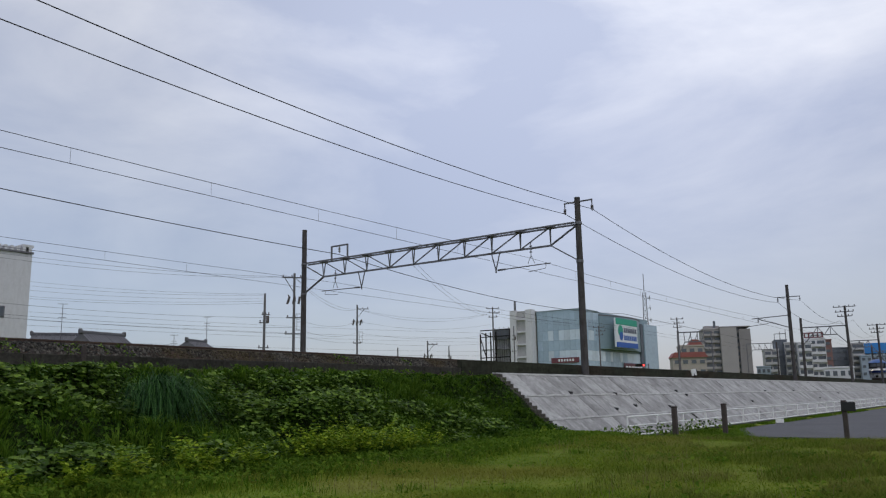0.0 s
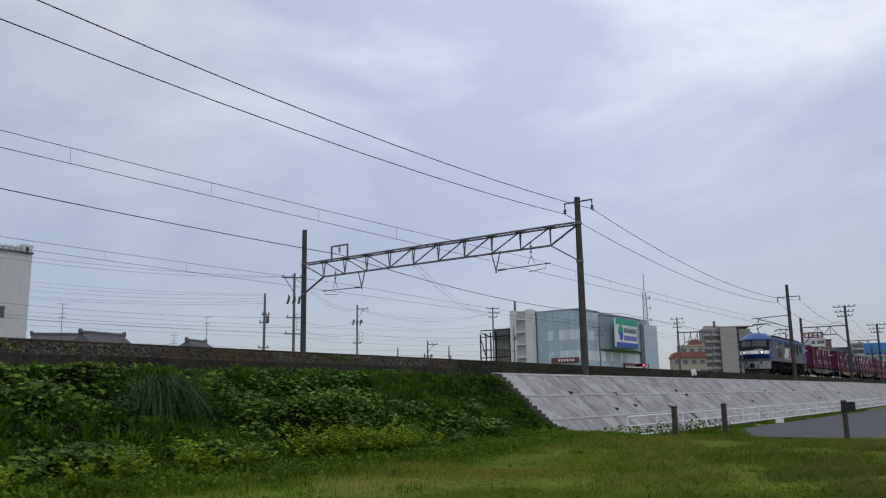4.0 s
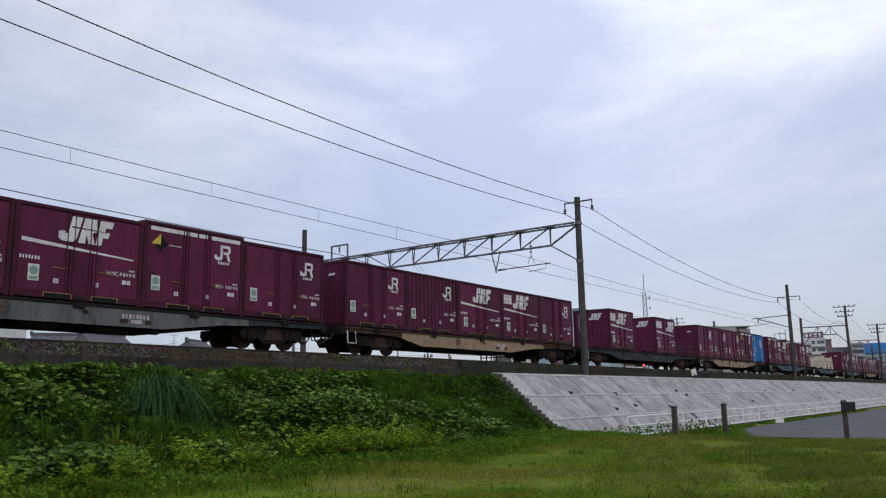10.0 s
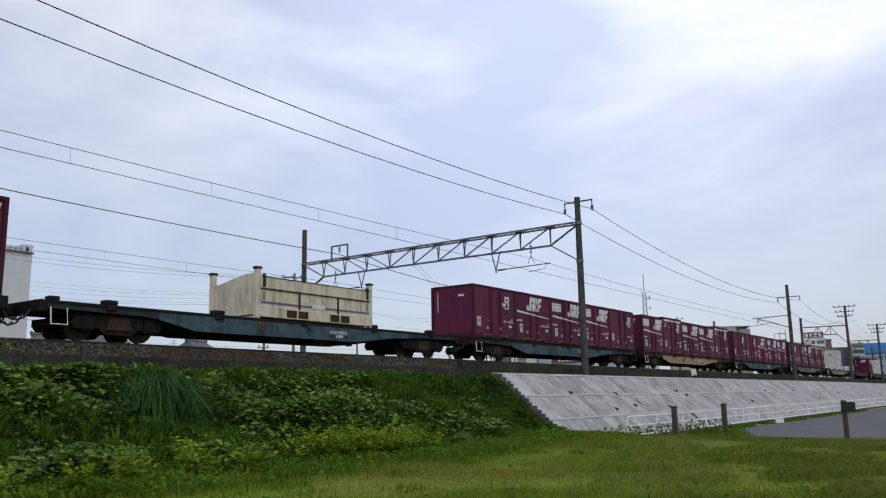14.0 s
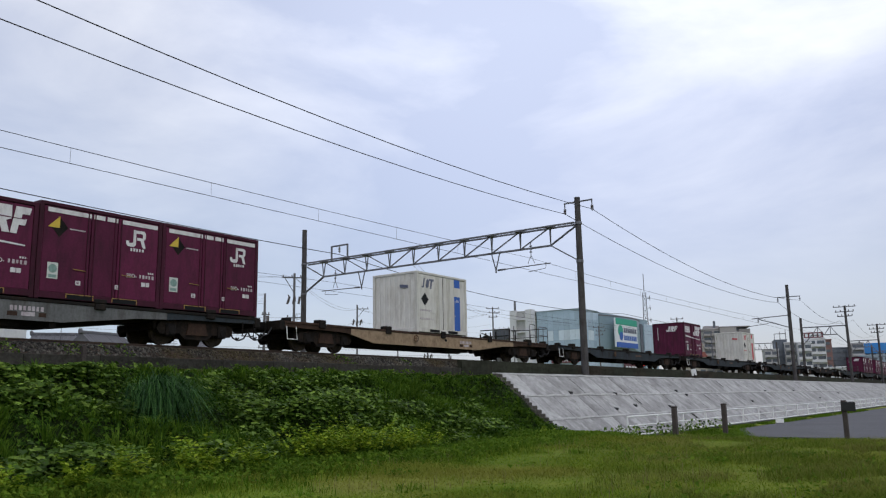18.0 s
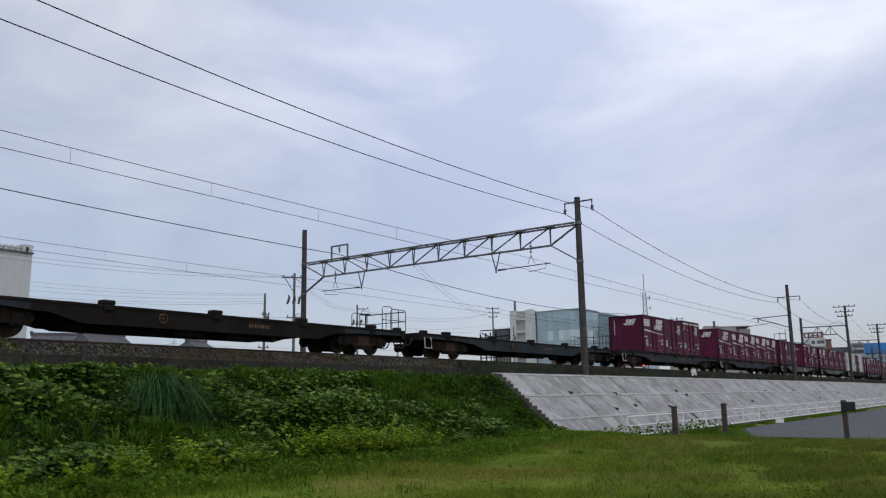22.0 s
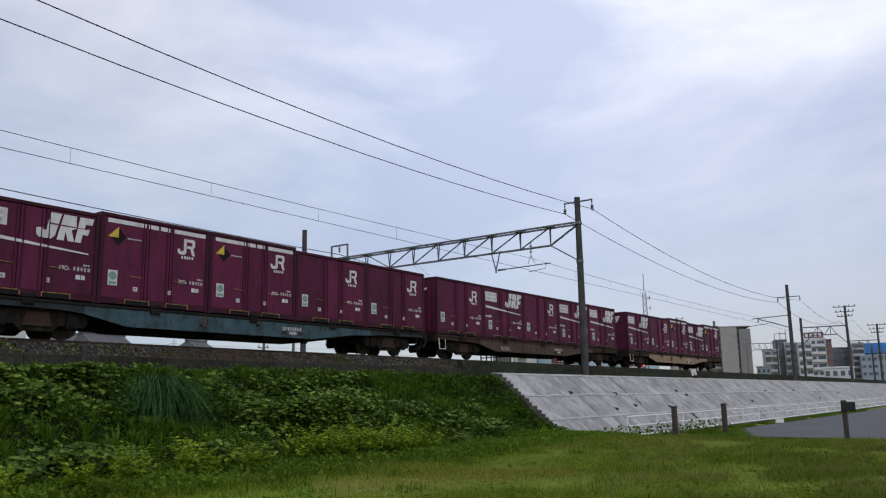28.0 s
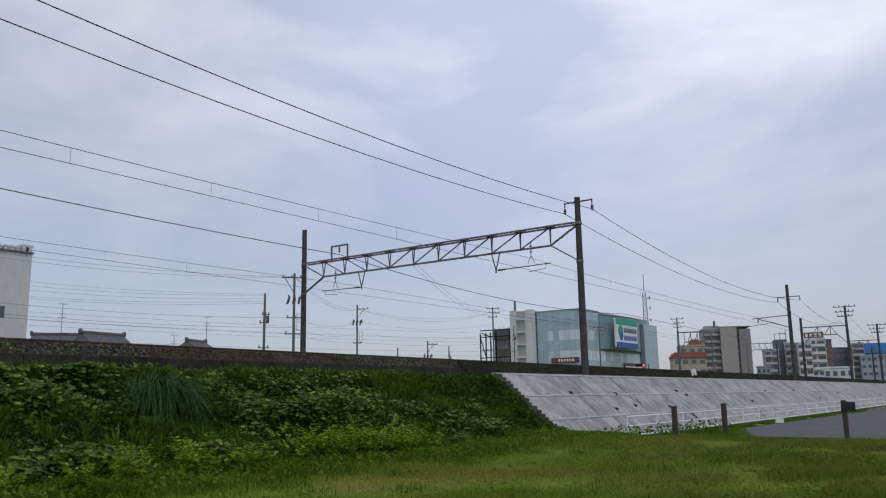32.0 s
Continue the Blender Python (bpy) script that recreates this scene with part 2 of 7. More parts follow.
    steelgrey=mat("wagon_grey_paint", (0.132, 0.134, 0.13), 0.7, var=0.25, scale=1.5, fine=15, bump=0.15, dirt=(0.05, 0.044, 0.038), dirt_amt=0.85, spec=0.2),
    teal=mat("wagon_teal_paint", (0.055, 0.095, 0.115), 0.7, var=0.3, scale=1.5, fine=15, bump=0.15, dirt=(0.02, 0.022, 0.024), dirt_amt=0.9, streak=0.6, spec=0.2),
    tan=mat("wagon_tan_dust", (0.315, 0.228, 0.145), 0.8, var=0.22, scale=0.8, fine=8, bump=0.1, dirt=(0.12, 0.075, 0.045), dirt_amt=0.6, streak=0.9, spec=0.2),
    brown=mat("wagon_brown_paint", (0.085, 0.060, 0.045), 0.8, var=0.25, scale=0.8, fine=8, bump=0.1, dirt=(0.045, 0.03, 0.022), dirt_amt=0.7, streak=0.9, spec=0.2),
    slate=mat("wagon_slate_paint", (0.028, 0.036, 0.042), 0.7, var=0.35, scale=1.5, fine=15, bump=0.15, dirt=(0.022, 0.016, 0.013), dirt_amt=0.8, spec=0.2),
    under=mat("underframe_grime", (0.013, 0.0115, 0.0105), 0.85, var=0.4, scale=2, fine=20, bump=0.3, dirt=(0.03, 0.019, 0.012), dirt_amt=0.6, spec=0.15),
    truck=mat("bogie_grime", (0.017, 0.0135, 0.011), 0.85, var=0.45, scale=2.5, fine=18, bump=0.3, dirt=(0.052, 0.033, 0.022), dirt_amt=0.7, streak=0.8, spec=0.12),
    wheel=mat("wheel_steel", (0.05, 0.038, 0.030), 0.7, 0.2, var=0.5, scale=4, fine=30, bump=0.15, dirt=(0.11, 0.075, 0.045), dirt_amt=0.6, spec=0.2),
    lblue=mat("loco_blue", (0.004, 0.066, 0.32), 0.45, var=0.12, scale=1.5, fine=20, bump=0.04, dirt=(0.006, 0.035, 0.15), dirt_amt=0.5, spec=0.15),
    ldark=mat("loco_deep_blue", (0.003, 0.015, 0.085), 0.4, var=0.08, bump=0.03, spec=0.3),
    lgrey=mat("loco_grey", (0.128, 0.13, 0.137), 0.55, var=0.14, scale=1.2, fine=18, bump=0.05, dirt=(0.075, 0.07, 0.064), dirt_amt=0.6, spec=0.3),
    # duller, paler copy of the flank blue: sky reflected on the dome is coloured in
    lcrown=mat("loco_roof_sheen_blue", (0.02, 0.085, 0.27), 0.35, var=0.1, bump=0.03, dirt=(0.03, 0.06, 0.14), dirt_amt=0.4, spec=0.5),
    ltruck=mat("loco_truck_black", (0.0065, 0.006, 0.006), 0.85, var=0.4, scale=2, fine=20, bump=0.2, dirt=(0.016, 0.011, 0.008), dirt_amt=0.5, spec=0.08),
    edge=mat("edge_concrete", (0.085, 0.078, 0.066), 0.9, var=0.35, scale=2, fine=14, bump=0.4, dirt=(0.025, 0.026, 0.018), dirt_amt=0.85, rnd=0.25, spec=0.1),
    ldusk=mat("loco_sooty_grey", (0.045, 0.047, 0.055), 0.7, var=0.2, bump=0.05, spec=0.2),
    lskirt=mat("loco_skirt_grey", (0.30, 0.31, 0.33), 0.55, var=0.15, bump=0.08, dirt=(0.14, 0.12, 0.1), dirt_amt=0.6),
    louvre=mat("louvre_black", (0.008, 0.008, 0.009), 0.7, var=0.2, bump=0.05, spec=0.2),
    lroof=mat("loco_roof_grime", (0.035, 0.032, 0.03), 0.85, var=0.3, bump=0.2, spec=0.15),
    panel=glass("cab_glass", (0.055, 0.06, 0.066), 0.03),
    paleglass=glass("cab_side_glass", (0.40, 0.43, 0.47), 0.2),
    lamp=mat("headlamp_lens", (1.0, 0.78, 0.52), 0.3, var=0.0, bump=0, emit=7.0),
    signal=mat("red_signal_lens", (1.0, 0.06, 0.05), 0.3, var=0.0, bump=0, emit=3.0),
    wall_white=mat("white_cladding", (0.62, 0.62, 0.64), 0.7, var=0.06, scale=0.3, fine=6, bump=0.05, dirt=(0.45, 0.44, 0.44), dirt_amt=0.4),
    tile=mat("roof_tile", (0.125, 0.125, 0.135), 0.6, var=0.25, scale=1, fine=12, bump=0.3, rnd=0.12),
    plaster=mat("house_plaster", (0.36, 0.325, 0.285), 0.85, var=0.12, scale=0.5),
    concrete=mat("building_concrete", (0.43, 0.425, 0.425), 0.85, var=0.1, scale=0.2, fine=2, bump=0.05, dirt=(0.31, 0.30, 0.30), dirt_amt=0.5),
    apart=mat("apartment_tile", (0.335, 0.315, 0.31), 0.85, var=0.08, scale=0.2, fine=2, bump=0.05),
    # darker copy of the tile above; shade on the turned faces lies in the colour
    apart_dark=mat("apartment_shadow_tile", (0.235, 0.22, 0.22), 0.85, var=0.08, scale=0.2, fine=2, bump=0.05),
    brickred=mat("red_brown_cladding", (0.21, 0.125, 0.115), 0.85, var=0.1, scale=0.2, fine=2, bump=0.05),
    redroof=mat("red_roof", (0.27, 0.088, 0.075), 0.7, var=0.15, scale=0.5, fine=5, bump=0.1),
    dkwall=mat("dark_cladding", (0.13, 0.145, 0.17), 0.7, var=0.12, scale=0.2, fine=2, bump=0.05),
    blueroof=mat("blue_sheet", (0.04, 0.22, 0.55), 0.6, var=0.1, bump=0.05),
    paleblue=mat("pale_blue_cladding", (0.30, 0.36, 0.42), 0.6, var=0.08, scale=0.2, fine=2, bump=0.03),
    # tint raised so that distance haze over the town lies in the glass colour
    windowdark=glass("hazed_window_glass", (0.10, 0.115, 0.135), 0.12),
    # office glazing: distance haze and lit rooms are put into these pale colours
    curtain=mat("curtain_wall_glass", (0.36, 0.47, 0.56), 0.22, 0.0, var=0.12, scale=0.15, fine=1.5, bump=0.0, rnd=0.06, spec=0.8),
    paleglaze=mat("hazed_lit_glazing", (0.56, 0.65, 0.71), 0.22, 0.0, var=0.1, scale=0.15, fine=1.5, bump=0.0, rnd=0.08, spec=0.8),
    signteal=mat("teal_panel", (0.21, 0.29, 0.33), 0.4, var=0.1, scale=0.2, fine=3, bump=0.02),
    signwhite=mat("sign_face_white", (0.75, 0.77, 0.79), 0.5, var=0.03, bump=0),
    signgreen=mat("sign_green", (0.03, 0.36, 0.24), 0.5, var=0.05, bump=0),
    signblue=mat("sign_blue", (0.03, 0.11, 0.42), 0.5, var=0.05, bump=0),
    signink=mat("sign_ink", (0.10, 0.11, 0.16), 0.5, var=0.05, bump=0),
    redband=mat("red_sign_face", (0.15, 0.045, 0.055), 0.5, var=0.1, bump=0),
    pole=mat("utility_pole_concrete", (0.14, 0.135, 0.14), 0.85, var=0.15, bump=0.1),
)


# ---------------------------------------------------------------- mesh tools
class Shape:
    """Collects corners and faces of one mesh."""

    def __init__(self):
        self.v, self.f, self.m = [], [], []

    def add(self, verts, faces, mi=0):
        n = len(self.v)
        self.v.extend(verts)
        self.f.extend([tuple(n + i for i in q) for q in faces])
        self.m.extend([mi] * len(faces))
        return self

    def box(self, x0, x1, y0, y1, z0, z1, mi=0, c=0.0):
        """A box, with chamfered edges of width c."""
        if c <= 0:
            vs = [(x, y, z) for x in (x0, x1) for y in (y0, y1) for z in (z0, z1)]
            return self.add(vs, [(0, 1, 3, 2), (4, 6, 7, 5), (0, 4, 5, 1), (2, 3, 7, 6), (0, 2, 6, 4), (1, 5, 7, 3)], mi)
        lo, hi, vs, idx = (x0, y0, z0), (x1, y1, z1), [], {}
        for s in ((a, b, d) for a in (0, 1) for b in (0, 1) for d in (0, 1)):
            for ax in range(3):
                p = []
                for k in range(3):
                    e = hi[k] if s[k] else lo[k]
                    p.append(e if k == ax else e + (-c if s[k] else c))
                idx[s, ax] = len(vs)
                vs.append(tuple(p))
        fs = []
        for ax in range(3):
            b, d = (ax + 1) % 3, (ax + 2) % 3
            for side in (0, 1):
                q = []
                for sb, sd in ((0, 0), (1, 0), (1, 1), (0, 1)):
                    s = [0, 0, 0]
                    s[ax], s[b], s[d] = side, sb, sd
                    q.append(idx[tuple(s), ax])
                fs.append(tuple(q) if side else tuple(reversed(q)))
            for sb in (0, 1):
                for sd in (0, 1):
                    s0, s1 = [0, 0, 0], [0, 0, 0]
                    s0[b], s0[d], s1[b], s1[d], s1[ax] = sb, sd, sb, sd, 1
                    q = (idx[tuple(s0), b], idx[tuple(s1), b], idx[tuple(s1), d], idx[tuple(s0), d])
                    fs.append(q if sb == sd else tuple(reversed(q)))
        for s in ((a, b, d) for a in (0, 1) for b in (0, 1) for d in (0, 1)):
            q = (idx[s, 0], idx[s, 1], idx[s, 2])
            fs.append(q if sum(s) % 2 else tuple(reversed(q)))
        return self.add(vs, fs, mi)

    def tube(self, pts, r, n=6, mi=0, r1=None):
        """A round bar along points."""
        pts = [Vector(p) for p in pts]
        rings, vs, fs = [], [], []
        for i, p in enumerate(pts):
            d = (pts[min(i + 1, len(pts) - 1)] - pts[max(i - 1, 0)]).normalized()
            side = d.cross(Vector((0, 0, 1)) if abs(d.z) < 0.9 else Vector((1, 0, 0))).normalized()
            up = side.cross(d)
            rr = r if r1 is None else r + (r1 - r) * i / (len(pts) - 1)
            vs += [tuple(p + rr * (math.cos(a) * side + math.sin(a) * up)) for a in (2 * math.pi * k / n for k in range(n))]
        for i in range(len(pts) - 1):
            for k in range(n):
                a, b = i * n + k, i * n + (k + 1) % n
                fs.append((a, b, b + n, a + n))
        fs += [tuple(range(n)), tuple(reversed(range((len(pts) - 1) * n, len(pts) * n)))]
        return self.add(vs, fs, mi)

    def bar(self, a, b, w, h=None, mi=0):
        """A square bar from a to b."""
        a, b, h = Vector(a), Vector(b), h or w
        d = (b - a).normalized()
        s = d.cross(Vector((0, 0, 1)) if abs(d.z) < 0.95 else Vector((1, 0, 0))).normalized()
        u = s.cross(d)
        vs = [tuple(p + i * w / 2 * s + j * h / 2 * u) for p in (a, b) for i, j in ((-1, -1), (1, -1), (1, 1), (-1, 1))]
        return self.add(vs, [(0, 1, 2, 3), (7, 6, 5, 4), (0, 4, 5, 1), (1, 5, 6, 2), (2, 6, 7, 3), (3, 7, 4, 0)], mi)

    def prism(self, poly, axis, a, b, mi=0):
        """A flat outline pushed from a to b along an axis; the outline is (x, z), (y, z) or (x, y)."""
        def put(p, t):
            return {"y": (p[0], t, p[1]), "x": (t, p[0], p[1]), "z": (p[0], p[1], t)}[axis]
        n = len(poly)
        vs = [put(p, a) for p in poly] + [put(p, b) for p in poly]
        fs = [tuple(range(n)), tuple(reversed(range(n, 2 * n)))] + [(i, i + n, (i + 1) % n + n, (i + 1) % n) for i in range(n)]
        return self.add(vs, fs, mi)

    def disc(self, c, r, axis, t, n=20, mi=0, hole=0.0):
        ring = [(math.cos(2 * math.pi * k / n), math.sin(2 * math.pi * k / n)) for k in range(n)]
        def put(p, s, h):
            q = {"y": (p[0] * s, h, p[1] * s), "x": (h, p[0] * s, p[1] * s), "z": (p[0] * s, p[1] * s, h)}[axis]
            return (c[0] + q[0], c[1] + q[1], c[2] + q[2])
        if not hole:
            vs = [put(p, r, h) for h in (-t / 2, t / 2) for p in ring]
            fs = [tuple(range(n)), tuple(reversed(range(n, 2 * n)))] + [(k, k + n, (k + 1) % n + n, (k + 1) % n) for k in range(n)]
        else:
            vs = [put(p, s, h) for s in (r, hole) for h in (-t / 2, t / 2) for p in ring]
            fs = []
            for k in range(n):
                j = (k + 1) % n
                fs += [(k, k + n, j + n, j), (k + 2 * n, j + 2 * n, j + 3 * n, k + 3 * n), (k, j, j + 2 * n, k + 2 * n), (k + n, k + 3 * n, j + 3 * n, j + n)]
        return self.add(vs, fs, mi)

    def mesh(self, name, mats):
        me = bpy.data.meshes.new(name)
        me.from_pydata(self.v, [], self.f)
        for k in mats if isinstance(mats, (list, tuple)) else [mats]:
            me.materials.append(M[k])
        if any(self.m):
            me.polygons.foreach_set("material_index", self.m)
        bm = bmesh.new()
        bm.from_mesh(me)
        bmesh.ops.recalc_face_normals(bm, faces=bm.faces)
        bm.to_mesh(me)
        bm.free()
        return me


def part(name, shape, mats, parent=None, label=""):
    """One mesh object, under a thing or on its own."""
    ob = new(name, shape.mesh(name, mats))
    if parent:
        ob.parent = parent
    return tagged(ob, label)


def thing(name, m, label, category, group="", kind=""):
    ob = new(name)
    ob.empty_display_size = 0.3
    ob.matrix_basis = m
    return tagged(ob, label, category, group, kind)


def smooth(a, b, t):
    t = min(1, max(0, (t - a) / (b - a)))
    return t * t * (3 - 2 * t)


def bend(x):
    """How far the line has swung away from its straight course at x."""
    if x < 70:
        return 0.0
    if x < 200:
        return (x - 70) ** 2 / 5200
    return 130 ** 2 / 5200 + (x - 200) * 0.05


def heading(x):
    return math.degrees(math.atan(0 if x < 70 else (x - 70) / 2600 if x < 200 else 0.05))


TRACK_Y, RAIL_Z = 21.82, 3.20


# ---------------------------------------------------------------- ground
def ground_z(x, y):
    u = y - bend(x)
    field = 0.06 + 0.07 * noise.noise((x * 0.25, y * 0.25, 0)) * (1 - smooth(29, 37, x)) - 0.62 * smooth(24.2, 37.0, x)
    if u > 46:
        return 0.0
    if x < 29.6:
        bank = 2.27 - (18.35 - u) * 2.3 / (5.0 - 2.0 * smooth(18, 29, x))
        bank += (0.5 * noise.noise((x * 0.4, u * 0.5, 4.0)) + 0.22 * noise.noise((x * 1.1, u * 1.2, 9.0))) * smooth(18.3, 16.8, u)
    else:
        bank = 2.33 - (18.6 - u) * 0.841
    top = (2.27 + 0.15 * smooth(29, 30, x)) * (1 - smooth(41.2, 46, u))
    return max(field, min(bank, top)) if u < 18.5 else top


def structure(ob, label, category):
    return tagged(ob, label, category, kind="structure")


def build_ground():
    xs = [-3000, -1200, -400, -150, -60, -30, -15] + list(np.arange(-8, 45, 0.45)) + list(np.arange(45, 120, 5)) + [140, 170, 200, 240, 300, 400, 600, 900, 1500, 2500, 4000]
    us = [-3000, -1200, -400, -150, -60, -25, -10] + list(np.arange(-4, 20, 0.35)) + [20, 24, 30, 36, 41.2, 42, 43, 44, 45, 46, 47, 60, 90, 150, 300, 600, 1200, 2500, 4000]
    vs = [(x, u + bend(x), ground_z(x, u + bend(x))) for x in xs for u in us]
    n = len(us)
    fs, mi = [], []
    for i in range(len(xs) - 1):
        for j in range(n - 1):
            fs.append((i * n + j, (i + 1) * n + j, (i + 1) * n + j + 1, i * n + j + 1))
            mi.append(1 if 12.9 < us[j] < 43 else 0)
    s = Shape()
    s.v, s.f, s.m = vs, fs, mi
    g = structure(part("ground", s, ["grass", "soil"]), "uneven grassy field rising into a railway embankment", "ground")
    g.data.polygons.foreach_set("use_smooth", [True] * len(fs))


build_ground()


def along(profile, x0, x1, step, closed=True):
    """A profile of (across, height) swept along the line."""
    xs = list(np.arange(x0, x1, step)) + [x1]
    s, n = Shape(), len(profile)
    vs = [(x, u + bend(x), z) for x in xs for u, z in profile]
    fs = [(i * n + k, (i + 1) * n + k, (i + 1) * n + (k + 1) % n, i * n + (k + 1) % n) for i in range(len(xs) - 1) for k in range(n if closed else n - 1)]
    fs += [tuple(range(n)), tuple(range((len(xs) - 1) * n, len(xs) * n))]
    return s.add(vs, fs)


FAR_Y = 36.3
structure(part("ballast_bed", along([(19.9, 2.2), (19.95, 2.72), (20.5, 3.03), (23.1, 3.04), (24.6, 2.95), (33.5, 2.95), (35, 3.04), (38, 3.04), (39.6, 2.5), (39.7, 2.2)], -600, 720, 6), "ballast"), "bed of dark grey-brown crushed stone ballast", "ballast")


def build_track(yc, group):
    t = thing("railway_track", pose(0, 0, 0), "pair of worn steel rails on concrete sleepers in ballast", "track", group, "structure")
    for o in (-0.533, 0.533):
        prof = [(yc + o + a, RAIL_Z + b) for a, b in ((-0.06, -0.15), (0.06, -0.15), (0.06, -0.135), (0.012, -0.12), (0.012, -0.045), (0.033, -0.035), (0.033, 0), (-0.033, 0), (-0.033, -0.035), (-0.012, -0.045), (-0.012, -0.12), (-0.06, -0.135))]
        part("rail", along(prof, -600, 720, 6), "rail", t)
    s = Shape()
    for i in range(-20, 420):
        x = i * 0.62
        s.box(x - 0.12, x + 0.12, yc + bend(x) - 1.0, yc + bend(x) + 1.0, RAIL_Z - 0.3, RAIL_Z - 0.15)
    tagged(part("sleepers", s, "sleeper", t), kind="stuff")


build_track(TRACK_Y, "railway tracks")
build_track(FAR_Y, "railway tracks")


def build_kerb():
    k = thing("kerb", pose(0, 0, 0), "low dark stained concrete kerb beside the ballast", "kerb", kind="structure")
    me = Shape().box(-0.995, 0.995, -0.1, 0.1, -0.36, 0.16, c=0.012).mesh("kerb_stone", "kerb")
    for i in range(90):
        x = 3 + 2.0 * i
        o = new("kerb_stone", me)
        o.matrix_basis = pose(x, 19.8 + bend(x), 2.56 + random.uniform(-0.012, 0.012), 0, 0, heading(x) + random.uniform(-0.15, 0.15))
        o.parent = k


build_kerb()
# the higher wall that holds the ballast beside the slabs
structure(part("retaining_wall", along([(19.66, 2.2), (19.66, 3.07), (19.9, 3.07), (19.9, 2.2)], 28.6, 330, 4), "retaining"), "dark stained concrete wall holding the ballast", "wall")


def stones():
    """Loose crushed stone along the shoulder."""
    rng = np.random.default_rng(3)
    n = 15000
    x = rng.uniform(4, 40, n)
    u = rng.uniform(19.93, 21.0, n)
    z = np.where(u < 20.5, 2.70 + (u - 19.95) / 0.55 * 0.33, 3.03)
    r = rng.uniform(0.024, 0.062, n)
    base = np.array([(1, 0, 0), (-1, 0, 0), (0, 1, 0), (0, -1, 0), (0, 0, 1), (0, 0, -1)], float)
    tri = np.array([(0, 2, 4), (2, 1, 4), (1, 3, 4), (3, 0, 4), (2, 0, 5), (1, 2, 5), (3, 1, 5), (0, 3, 5)])
    v = base[None] * rng.uniform(0.6, 1.3, (n, 6, 1)) * r[:, None, None]
    a = rng.uniform(0, 6.28, n)
    c, s = np.cos(a)[:, None], np.sin(a)[:, None]
    v = np.stack([v[..., 0] * c - v[..., 1] * s, v[..., 0] * s + v[..., 1] * c, v[..., 2]], -1)
    v += rng.normal(0, 0.006, v.shape)
    v += np.stack([x, u, z], -1)[:, None]
    return raw_mesh("ballast_stones", v.reshape(-1, 3), (tri[None] + 6 * np.arange(n)[:, None, None]).reshape(-1, 3), "stone")


def raw_mesh(name, verts, tris, m):
    me = bpy.data.meshes.new(name)
    me.vertices.add(len(verts))
    me.vertices.foreach_set("co", np.asarray(verts, np.float32).ravel())
    me.loops.add(tris.size)
    me.loops.foreach_set("vertex_index", tris.astype(np.int32).ravel())
    me.polygons.add(len(tris))
    me.polygons.foreach_set("loop_start", np.arange(0, tris.size, tris.shape[1], dtype=np.int32))
    me.update(calc_edges=True)
    me.validate()
    me.materials.append(M[m])
    return new(name, me)


tagged(stones(), "loose crushed grey-brown ballast stones", "ballast stones", kind="stuff")


